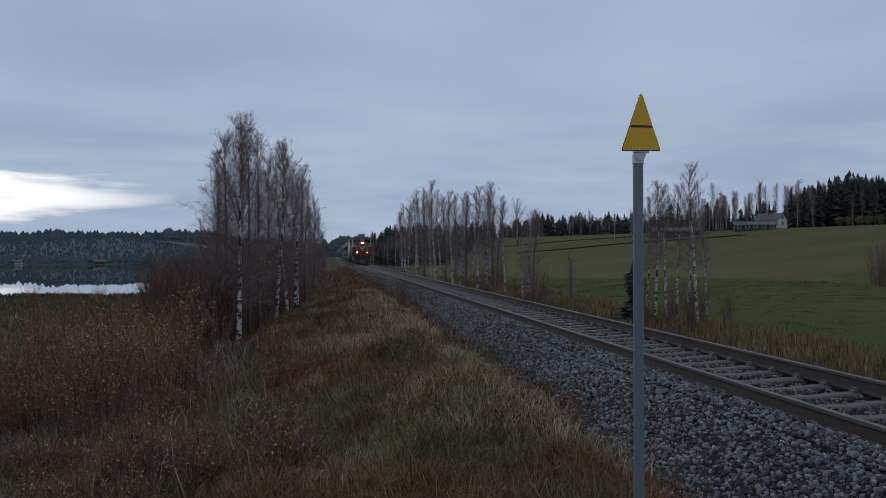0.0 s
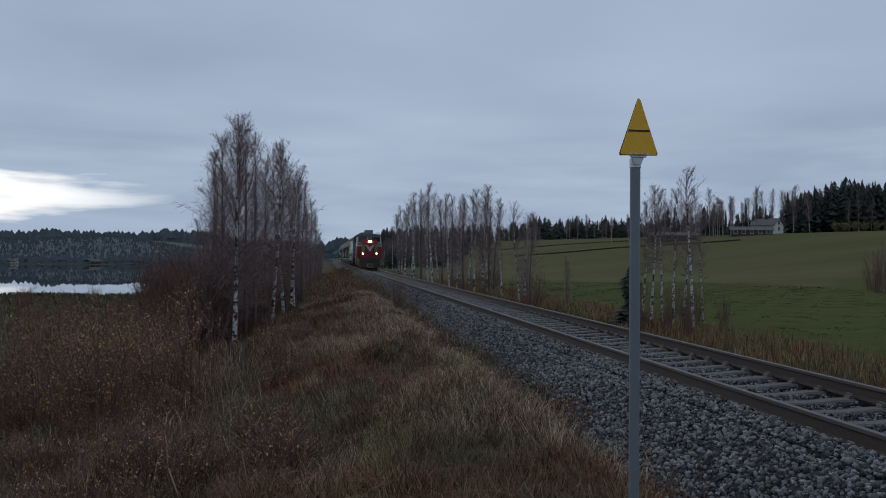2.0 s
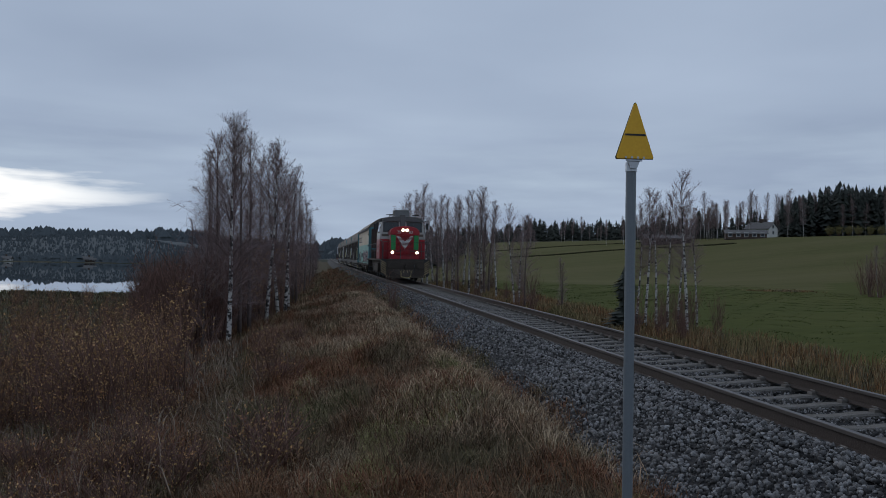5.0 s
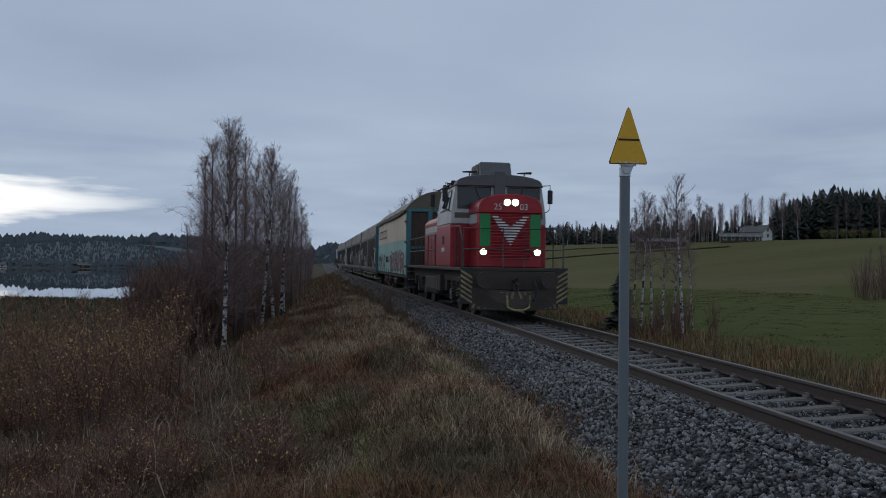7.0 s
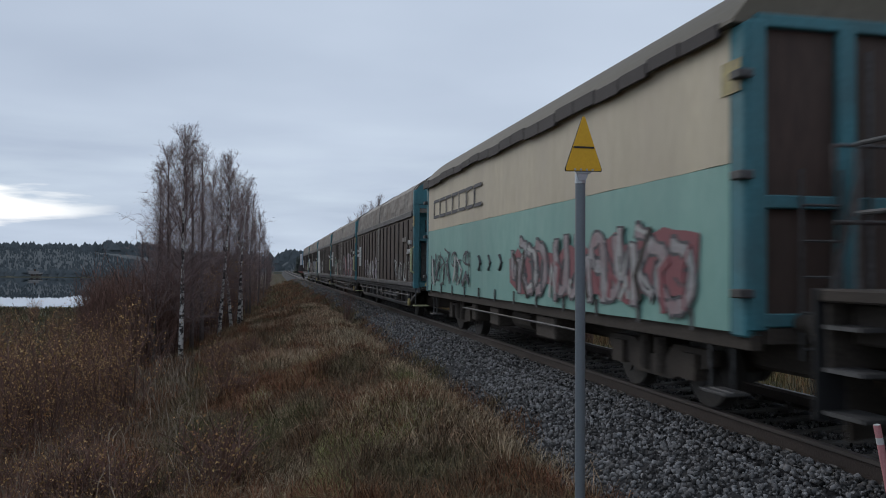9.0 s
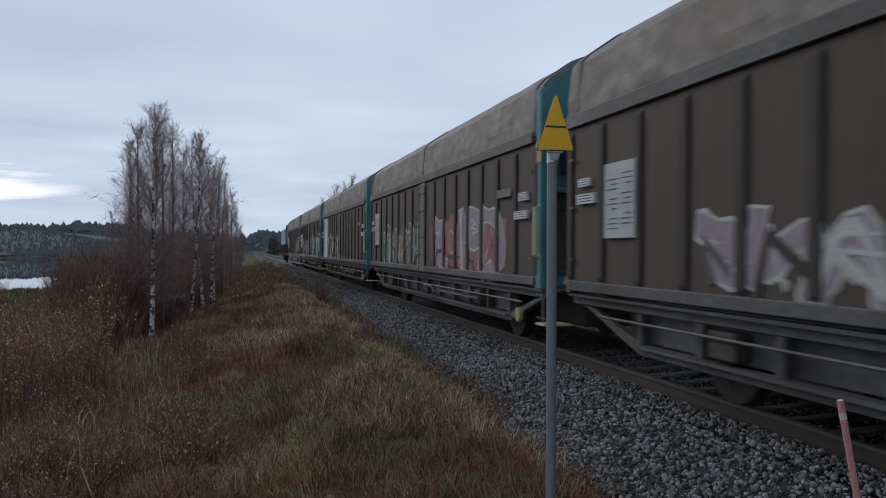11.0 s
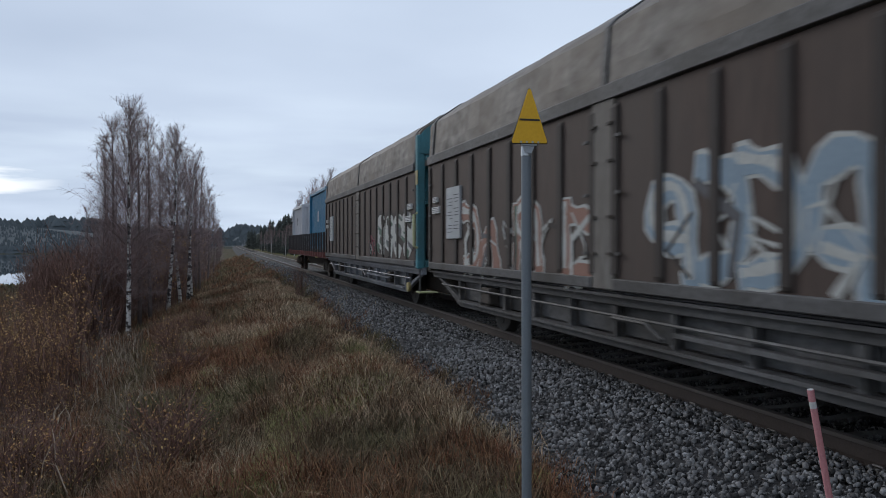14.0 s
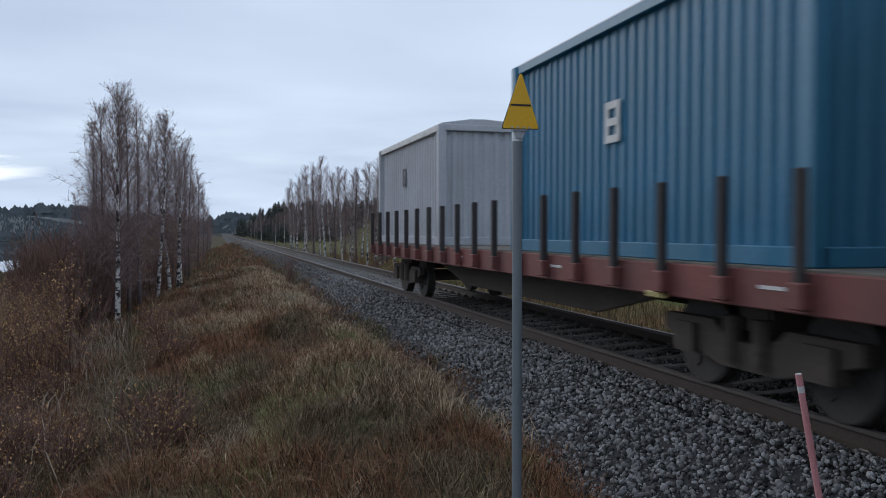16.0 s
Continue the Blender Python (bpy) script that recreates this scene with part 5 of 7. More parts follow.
def sliding_wagon(seed, label, sprays, frame_mat):
    """Brown wagon with two ribbed sliding walls, weathered roof skirt and teal ends."""
    rnd = random.Random(seed)
    w = thing("sliding_wall_wagon", label, "freight wagon", "brown wagons of the train")
    L = 15.44
    sets = underframe(w, 0.0, L, frame_mat, (2.6, 12.6))
    half = 1.45
    mid = L / 2
    for sx in (-1, 1):
        for y0, y1 in ((0.20, mid - 0.27), (mid + 0.27, L - 0.12)):
            n = 8
            door = part("sliding_wall", Shape().box(sx * (half - 0.05), sx * half, y0, y1, 1.02, 3.02), M["brown"], w, "dirty brown sliding wall", bevel=0.006)
            for k in range(n + 1):
                yy = y0 + (y1 - y0) * k / n
                # wide ribs in the darker brown paint in the vertical shadow bands
                part("rib", Shape().prism_y([(sx * half, 1.1), (sx * (half + 0.035), 1.14), (sx * (half + 0.035), 2.94), (sx * half, 2.98)], yy - 0.08, yy + 0.08), M["rib"], door, "brown rib with shadow in its dark colour", bevel=0.03)
            part("wall_sill", Shape().box(sx * (half - 0.02), sx * (half + 0.05), y0, y1, 0.975, 1.10), M["grime"], door, "grey sill", bevel=0.01)
            for yy in (y0 + 0.12, y1 - 0.12):
                for z in (1.35, 2.0, 2.6):
                    part("lock_bracket", Shape().box(sx * (half + 0.036), sx * (half + 0.06), yy - 0.05, yy + 0.05, z, z + 0.035), M["grime"], door)
        part("eave_rail", Shape().prism_y([(sx * (half - 0.03), 3.02), (sx * (half + 0.05), 3.03), (sx * (half + 0.05), 3.19), (sx * (half - 0.03), 3.23)], 0.3, L - 0.02), M["grime"], w, "weathered grey eave beam", bevel=0.006)
        part("centre_post", Shape().box(sx * (half - 0.04), sx * (half + 0.03), mid - 0.265, mid + 0.265, 0.97, 3.05), M["post_grey"], w, "streaked grey centre post", bevel=0.015)
        for z in (1.35, 1.75, 2.35, 2.75):
            for d in (-0.2, 0.2):
                part("post_bracket", Shape().box(sx * (half + 0.03), sx * (half + 0.06), mid + d - 0.05, mid + d + 0.05, z, z + 0.03), M["under"], w)
        a, b = sorted((sx * 1.30, sx * 1.47))
        for y, way in ((0.0, 1), (L, -1)):
            part("corner_panel", Shape().box(a, b, y, y + way * (0.19 if way > 0 else 0.11), 0.93, 3.78 if way > 0 else 3.1), M["teal" if way > 0 else "post_grey"], w, "worn teal end panel" if way > 0 else "grey end post", bevel=0.02)
            if way < 0:
                continue
            part("handle_disc", Shape().tube([(sx * 1.40, 1.0, 0.50), (sx * 1.46, 1.0, 0.50)], 0.11, 14), M["safety"], w, "round yellow handle disc")
            part("lever", Shape().tube([(sx * 1.12, -0.10, 1.0), (sx * 0.98, -0.16, 1.42)], 0.045, 8), M["safety"], w, "yellow lever")
            part("yellow_mark", Shape().box(sx * 1.47, sx * 1.482, y - way * 0.04, y + way * 0.17, 2.72, 3.02), M["safety"], w, "yellow flag mark")
            part("hand_rail", Shape().tube([(sx * 1.46, y + way * 0.04, 1.38), (sx * 1.54, y + way * 0.03, 1.42), (sx * 1.54, y + way * 0.03, 2.08), (sx * 1.46, y + way * 0.04, 2.12)], 0.034, 8), M["handle"], w, "pale yellow grab handle")
            part("coupler_step", Shape().box(sx * 1.05, sx * 1.45, y - way * 0.12, y + way * 0.22, 0.42, 0.45), M["handle"], w, "yellow edged step")
            part("step_stay", Shape().tube([(sx * 1.4, y + way * 0.05, 0.44), (sx * 1.4, y + way * 0.05, 0.95)], 0.02, 6), M["grime"], w)
    # weathered roof, slightly dented
    sec = section(half + 0.01, 3.12, 3.83, 4.43)
    n = 48
    v, f = [], []
    m = len(sec)
    for k in range(n + 1):
        y = 0.02 + (L - 0.04) * k / n
        for i, (x, z) in enumerate(sec):
            d = 0.014 * math.sin(k * 1.1 + i * 1.7 + seed) + rnd.uniform(-0.008, 0.008)
            v.append((x + (d if 0 < i < m - 1 else 0), y, z + (d if 0 < i < m - 1 else 0)))
    for k in range(n):
        f += [(k * m + i, k * m + i + 1, (k + 1) * m + i + 1, (k + 1) * m + i) for i in range(m - 1)]
    f += [tuple(range(m)), tuple(n * m + i for i in range(m - 1, -1, -1))]
    part("roof", Shape().add(v, f), M["tarp"], w, "weathered grey-brown roof", smooth=False)
    for y in (mid, 0.3, L - 0.3):
        part("roof_seam", Shape().sheet([(x * 1.012, z + 0.012) for x, z in sec], y - 0.06, y + 0.06, 0.02), M["grime"], w)
    # ends: gable under the roof, recessed wall with vent and brake wheel
    for y, way in ((0.0, 1), (L, -1)):
        part("gable", Shape().prism_y([(x * 0.985, z - 0.03) for x, z in sec if z > 3.3], y - way * 0.012, y + way * 0.018), M["teal"], w, "teal gable plate", bevel=0.006)
        part("end_wall", Shape().box(-1.30, 1.30, y + way * 0.24, y + way * 0.28, 0.98, 3.34), M["teal"], w, "recessed teal end wall")
        for z, h in ((0.96, 0.14), (2.30, 0.07), (3.24, 0.12)):
            part("end_beam", Shape().box(-1.30, 1.30, y + way * 0.01, y + way * 0.24, z, z + h), M["teal"], w, bevel=0.012)
        for x in (-0.42, 0.42):
            part("end_post", Shape().box(x - 0.07, x + 0.07, y + way * 0.03, y + way * 0.238, 1.1, 3.24), M["teal"], w, bevel=0.012)
        for x in (-0.86, 0.86):
            part("end_vent", Shape().box(x - 0.24, x + 0.24, y + way * 0.20, y + way * 0.236, 2.58, 2.92), M["black"], w, "dark louvred vent", bevel=0.01)
            part("lower_panel", Shape().box(x - 0.36, x + 0.36, y + way * 0.215, y + way * 0.236, 1.14, 2.26), M["grime"], w, "dark grey end panel", bevel=0.01)
            part("brake_wheel", Shape().tube([(x + 0.26 * math.cos(a), y - way * 0.02, 1.92 + 0.26 * math.sin(a)) for a in np.linspace(0, 6.283, 21)], 0.02, 6), M["black"], w, "black hand brake wheel")
            part("wheel_spindle", Shape().tube([(x, y - way * 0.03, 1.92), (x, y + way * 0.22, 1.92)], 0.03, 8), M["black"], w)
            for a in (0.4, 2.5, 4.6):
                part("wheel_spoke", Shape().tube([(x, y - way * 0.02, 1.92), (x + 0.25 * math.cos(a), y - way * 0.02, 1.92 + 0.25 * math.sin(a))], 0.013, 5), M["black"], w)
        part("end_platform", Shape().box(-1.25, 1.25, y - way * 0.24, y + way * 0.02, 0.90, 0.94), M["under"], w, bevel=0.008)
    x = -half - 0.002
    if frame_mat is M["grime"]:
        part("side_label", Shape().box(x - 0.05, x - 0.036, 1.22, 1.92, 2.32, 2.45), M["post_grey"], w, "narrow pale side label")
    # data panels with unreadable lines
    for y, z, dy, dz in ((0.5, 1.95, 0.55, 0.12), (0.5, 2.22, 0.36, 0.12), (L - 0.9, 2.05, 0.5, 0.12), (L - 0.75, 2.26, 0.3, 0.1)):
        p = part("data_panel", Shape().box(x - 0.05, x - 0.002, y, y + dy, z, z + dz), M["white"], w, "small white data panel")
        for k in range(3):
            part("text_bar", Shape().box(x - 0.053, x - 0.05, y + 0.04, y + dy - 0.05, z + dz * (0.2 + 0.28 * k), z + dz * (0.3 + 0.28 * k)), M["g_dark"], p)
    for args in sprays:
        if args[0] == "panel":
            _, y, z, dy, dz = args
            p = part("notice_panel", Shape().box(x - 0.05, x - 0.002, y, y + dy, z, z + dz), M["white" if dz > 1.5 else "notice"], w, "white notice panel with faint lines", bevel=0.004)
            for k in range(12):
                for c0, c1 in ((0.08, 0.30 + 0.14 * abs(math.sin(k * 2.1))), (0.54, 0.72 + 0.18 * abs(math.sin(k * 1.3 + 1)))):
                    if (k * 5 + int(c0 * 10)) % 4 == 0:
                        continue
                    zz = z + dz * (0.12 + 0.065 * k)
                    part("text_bar", Shape().box(x - 0.054, x - 0.05, y + dy * c0, y + dy * c1, zz, zz + 0.014), M["g_dark"], p)
        elif args[0] == "blocks":
            sprayed_blocks(w, x - 0.001, *args[1:])
        else:
            y0, y1, z0, z1, fill, line, sd, n, back = args
            spray(w, x - 0.001, y0, y1, z0, z1, fill and M[fill], M[line], sd, n, back and M[back])
    return w, sets


def corrugated(y0, y1, z0, z1, half, depth=0.035, pitch=0.2):
    """A container's walls all round with trapezoid corrugation."""
    v, f = [], []

    def run(p, q, inward):
        p, q, inward = Vector(p), Vector(q), Vector(inward)
        length = (q - p).length
        n = max(2, int(length / pitch))
        line = []
        for k in range(n):
            for t, d in ((0, 0), (0.35, 0), (0.5, 1), (0.85, 1)):
                line.append(p + (q - p) * ((k + t) / n) + inward * depth * d)
        line.append(q)
        o = len(v)
        for c in line:
            v.append((c.x, c.y, z0))
            v.append((c.x, c.y, z1))
        f.extend((o + 2 * k, o + 2 * k + 2, o + 2 * k + 3, o + 2 * k + 1) for k in range(len(line) - 1))

    run((-half, y1), (-half, y0), (1, 0))
    run((-half, y0), (half, y0), (0, 1))
    run((half, y0), (half, y1), (-1, 0))
    run((half, y1), (-half, y1), (0, -1))
    return Shape().add(v, f)


def Vector3(p):
    return Vector((*p, 0))


def container(name, label, mat, length, z0, z1, cover):
    c = thing(name, label, "container", "containers on the flat wagon")
    half = 1.21
    s = corrugated(0.06, length - 0.06, z0 + 0.12, z1 - 0.1, half - 0.02)
    part("corrugated_wall", s, mat, c)
    for x in (-half, half):
        for y in (0, length):
            part("corner_post", Shape().box(x - 0.08 * math.copysign(1, x) * 2 if 0 else x - 0.08, x + 0.08, max(y - 0.08, -0.02) if y == 0 else y - 0.14, y + 0.14 if y == 0 else y + 0.02, z0, z1), mat, c, bevel=0.012)
        part("bottom_rail", Shape().box(x - 0.05, x + 0.05, 0.1, length - 0.1, z0, z0 + 0.16), mat, c, bevel=0.01)
        part("top_rail", Shape().box(x - 0.05, x + 0.05, 0.1, length - 0.1, z1 - 0.12, z1), M["white"] if cover else mat, c, bevel=0.01)
    for y in (0.03, length - 0.03):
        part("end_rail", Shape().box(-half, half, y - 0.05, y + 0.05, z1 - 0.12, z1), mat, c, bevel=0.01)
        part("end_sill", Shape().box(-half, half, y - 0.05, y + 0.05, z0, z0 + 0.16), mat, c, bevel=0.01)
    part("floor", Shape().box(-half + .05, half - .05, 0.1, length - 0.1, z0 + 0.02, z0 + 0.12), M["plank"], c)
    # cover sheet, tied down and sagging between its hoops
    n, m = 14, 8
    v, f = [], []
    for k in range(n + 1):
        y = length * k / n
        for i in range(m + 1):
            x = -half - 0.03 + (2 * half + 0.06) * i / m
            v.append((x, y, z1 + 0.02 + 0.10 * math.sin(math.pi * i / m) + 0.035 * math.sin(k * 2.4 + i) * math.sin(math.pi * i / m)))
    for k in range(n):
        f += [(k * (m + 1) + i, k * (m + 1) + i + 1, (k + 1) * (m + 1) + i + 1, (k + 1) * (m + 1) + i) for i in range(m)]
    rim = [i for i in range(m + 1)] + [k * (m + 1) + m for k in range(1, n + 1)] + [n * (m + 1) + i for i in range(m - 1, -1, -1)] + [k * (m + 1) for k in range(n - 1, 0, -1)]
    o = len(v)
    v += [(v[i][0] * 1.01, v[i][1] + (0.01 if v[i][1] > length / 2 else -0.01), z1 - 0.05 - 0.05 * abs(math.sin(i * 1.3))) for i in rim]
    f += [(rim[k], rim[(k + 1) % len(rim)], o + (k + 1) % len(rim), o + k) for k in range(len(rim))]
    part("cover_sheet", Shape().add(v, f), M["grey_box"], c, "wrinkled pale cover sheet")
    return c


def logo_block(c, y, z, size, mat):
    """A plain ring-and-bar mark on the side wall."""
    x = -1.21 - 0.006
    s = Shape()
    t = size * 0.18
    s.prism_x([(y, z), (y + t, z), (y + t, z + size), (y, z + size)], x - 0.004, x + 0.004)
    s.prism_x([(y - size * 0.55, z), (y - size * 0.55 + t, z), (y - size * 0.55 + t, z + size), (y - size * 0.55, z + size)], x - 0.004, x + 0.004)
    for k in (0, 0.41, 0.82):
        s.prism_x([(y - size * 0.55, z + size * k), (y, z + size * k), (y, z + size * k + t), (y - size * 0.55, z + size * k + t)], x - 0.004, x + 0.004)
    part("emblem_shape", s, mat, c)


def flat_wagon():
    w = thing("flat_wagon", "red-brown flat wagon with dark stanchions carrying two containers", "flat wagon")
    L = 17.4
    part("deck", Shape().box(-1.38, 1.38, 0, L, 1.14, 1.19), M["plank"], w, "worn plank deck", bevel=0.005)
    part("centre_frame", Shape().box(-0.5, 0.5, 0.2, L - 0.2, 0.72, 1.136), M["under"], w, bevel=0.02)
    for sx in (-1, 1):
        part("side_beam", Shape().box(sx * 1.30, sx * 1.42, 0, L, 0.86, 1.17), M["flat_red"], w, "faded red side beam", bevel=0.012)
        part("belly_beam", Shape().prism_x([(3.6, 0.86), (5.6, 0.46), (11.0, 0.46), (13.0, 0.86)], sx * 0.82, sx * 0.90), M["under"], w, bevel=0.01)
        n = 19
        for k in range(n):
            yy = 0.35 + (L - 0.7) * k / (n - 1)
            st = part("stanchion", Shape().box(sx * 1.435, sx * 1.52, yy - 0.038, yy + 0.038, 0.98, 1.92), M["stanchion"], w, bevel=0.01)
            part("stanchion_pocket", Shape().box(sx * 1.42, sx * 1.535, yy - 0.08, yy + 0.08, 0.90, 1.10), M["flat_red"], st, bevel=0.012)
        for k in range(4):
            part("marking_bar", Shape().box(sx * 1.421, sx * 1.426, 1.5 + k * 4, 1.8 + k * 4, 1.02, 1.05), M["white"], w)
        part("brake_handle", Shape().box(sx * 1.42, sx * 1.5, 3.1, 3.4, 0.84, 0.90), M["safety"], w, "yellow brake handle", bevel=0.01)
    for y, way in ((0.0, 1), (L, -1)):
        part("headstock", Shape().box(-1.38, 1.38, y, y + way * 0.12, 0.84, 1.136), M["flat_red"], w, bevel=0.01)
        for x in (-1.1, -0.55, 0, 0.55, 1.1):
            part("end_stanchion", Shape().box(x - 0.05, x + 0.05, y + way * 0.02, y + way * 0.10, 1.19, 2.1 if abs(x) > 1 else 1.7), M["stanchion"], w, bevel=0.01)
        buffers(w, y, -way)
    part("direction_arrow", Shape().add([(-1.2, 0.10, 1.62), (-1.0, 0.10, 1.78), (-1.0, 0.10, 1.68), (-0.2, 0.10, 1.68), (-0.2, 0.10, 1.56), (-1.0, 0.10, 1.56), (-1.0, 0.10, 1.46)], [tuple(range(7))]), M["white"], w, "white arrow mark")
    for z in (1.45, 1.75, 2.0):
        part("end_bar", Shape().tube([(-1.1, 0.14, z), (1.1, 0.14, z)], 0.03, 8), M["grime"], w)
    sets = bogie(w, 2.4) + bogie(w, L - 2.4)
    return w, sets


# heads of the vehicles along the line at the start
loco, loco_sets = locomotive()
VEHICLES = [(loco, 122.75)]
SETS = [(s, 0.5) for s in loco_sets]
lead, ss = curtain_wagon()
VEHICLES.append((lead, 136.05))
SETS += [(s, 0.46) for s in ss]
SPRAYS = [
    ("brown sliding-wall freight wagon with pale sprayed marks", [(0.9, 3.8, 1.1, 1.9, None, "g_white", 3, 5, None), (8.5, 12.3, 1.1, 1.9, "g_lilac", "g_white", 4, 5, None), ("panel", 13.5, 1.62, 0.75, 0.85)]),
    ("brown sliding-wall freight wagon with lilac, green and orange graffiti", [(1.7, 6.7, 1.06, 2.2, "g_lilac", "g_white", 7, 4, "g_red"), (8.2, 11.0, 1.08, 2.1, "g_orange", "g_white", 11, 5, "g_green"), (11.1, 12.9, 1.08, 2.05, "g_green", "g_white", 12, 3, "g_green"), ("panel", 13.6, 1.62, 0.72, 0.95)]),
    ("brown sliding-wall freight wagon with white lettering and pale boards", [(8.4, 12.2, 1.08, 2.1, "g_white", "g_dark", 12, 5, None), ("panel", 12.4, 1.1, 0.72, 1.85), ("panel", 13.18, 1.1, 0.72, 1.85)]),
    ("brown sliding-wall freight wagon with pale blue and orange graffiti", [(1.1, 6.7, 1.1, 2.15, "g_blue", "g_white", 14, 8, None), (7.9, 13.0, 1.08, 2.05, "g_orange", "g_white", 15, 6, None), ("panel", 13.15, 1.56, 0.85, 0.92)]),
    ("brown sliding-wall freight wagon with white and red graffiti", [("blocks", 0.5, 4.6, 1.12, 2.25), (4.7, 5.9, 1.08, 1.8, None, "g_red", 19, 2, None), ("panel", 13.17, 1.56, 0.8, 0.9)]),
]
for k, (label, sprays) in enumerate(SPRAYS):
    ob, ss = sliding_wagon(20 + k, label, sprays, M["pale_frame" if k == 4 else "grime"])
    VEHICLES.append((ob, 152.78 + 16.4 * k))
    SETS += [(s, 0.46) for s in ss]
flat, ss = flat_wagon()
VEHICLES.append((flat, 233.95))
SETS += [(s, 0.44) for s in ss]
blue_box = container("container", "blue corrugated container with white emblem on the flat wagon", M["blue"], 6.15, 1.19, 3.82, False)
logo_block(blue_box, 3.3, 2.45, 0.46, M["white"])
VEHICLES.append((blue_box, 235.35))
grey_box = container("container", "pale grey corrugated container with sagging cover on the flat wagon", M["grey_box"], 5.70, 1.19, 3.52, True)
logo_block(grey_box, 3.2, 2.48, 0.4, M["g_dark"])
VEHICLES.append((grey_box, 245.45))


# ---- lineside sign and stake ----
def sign():
    s = thing("lineside_sign", "yellow triangular railway sign with black bar on grey steel post", "railway sign", at=pose(2.0, 5.0, 0))
    z0 = float(ground_z(2.0, 5.0))
    part("post", Shape().tube([(0.006, 0, z0 - 0.3), (0, 0, 2.06)], 0.033, 20), M["post"], s, "grey painted steel post", smooth=False)
    part("clamp_sleeve", Shape().tube([(0, 0, 2.05), (0, 0, 2.115)], 0.036, 20), M["zinc"], s, bevel=0.003)
    part("bracket", Shape().box(-0.055, 0.055, -0.052, -0.044, 2.115, 2.145), M["zinc"], s, bevel=0.002)
    part("bracket_neck", Shape().prism_y([(-0.022, 2.07), (-0.045, 2.125), (0.045, 2.125), (0.022, 2.07)], -0.043, -0.034), M["zinc"], s)
    pl = [(-0.122, 2.142), (-0.118, 2.128), (0.118, 2.132), (0.122, 2.146), (0.010, 2.476), (0.0, 2.486), (-0.010, 2.476)]
    plate = part("plate", Shape().prism_y(pl, -0.060, -0.053), M["yellow"], s, "yellow triangular plate", bevel=0.001)
    rim = [(x * 1.05, 2.30 + (z - 2.30) * 1.025) for x, z in pl]
    part("plate_rim", Shape().prism_y(rim, -0.0525, -0.0505), M["black"], plate)
    part("black_bar", Shape().prism_y([(-0.072, 2.276), (-0.068, 2.288), (0.068, 2.288), (0.072, 2.276)], -0.0625, -0.0603), M["black"], plate)
    for x in (-0.06, -0.02, 0.02, 0.06):
        part("bolt", Shape().tube([(x, -0.064, 2.137), (x, -0.060, 2.137)], 0.008, 6), M["zinc"], plate)


def stake():
    s = thing("marker_stake", "faded pink wooden marker stake with pale top", "stake")
    top, low = Vector((3.389, 4.0, 0.622)), Vector((3.63, 4.0, -0.52))
    d = (low - top).normalized()
    part("shaft", Shape().tube([top + d * 0.11, low], 0.0205, 10), M["pink"], s)
    part("pale_band", Shape().tube([top + d * 0.07, top + d * 0.1101], 0.0208, 10), M["white"], s, "pale band")
    part("tip", Shape().tube([top, top + d * 0.0702], 0.0206, 10), M["pink"], s)
    part("tip_end", Shape().tube([top - d * 0.003, top + d * 0.0005], 0.017, 10), M["white"], s)


sign()
stake()


# ---- trees ----
def ribbon(v, f, pts, w0, w1, rnd):
    """A thin twig as two crossed strips is too heavy: one three-sided sliver, tapering."""
    o = len(v)
    n = len(pts)
    a = rnd.uniform(0, math.pi)
    ca, sa = math.cos(a), math.sin(a)
    for i, p in enumerate(pts):
        w = w0 + (w1 - w0) * i / (n - 1)
        v.append((p[0] - ca * w, p[1] - sa * w, p[2]))
        v.append((p[0] + ca * w, p[1] + sa * w, p[2] + w))
    f.extend((o + 2 * i, o + 2 * i + 1, o + 2 * i + 3, o + 2 * i + 2) for i in range(n - 1))


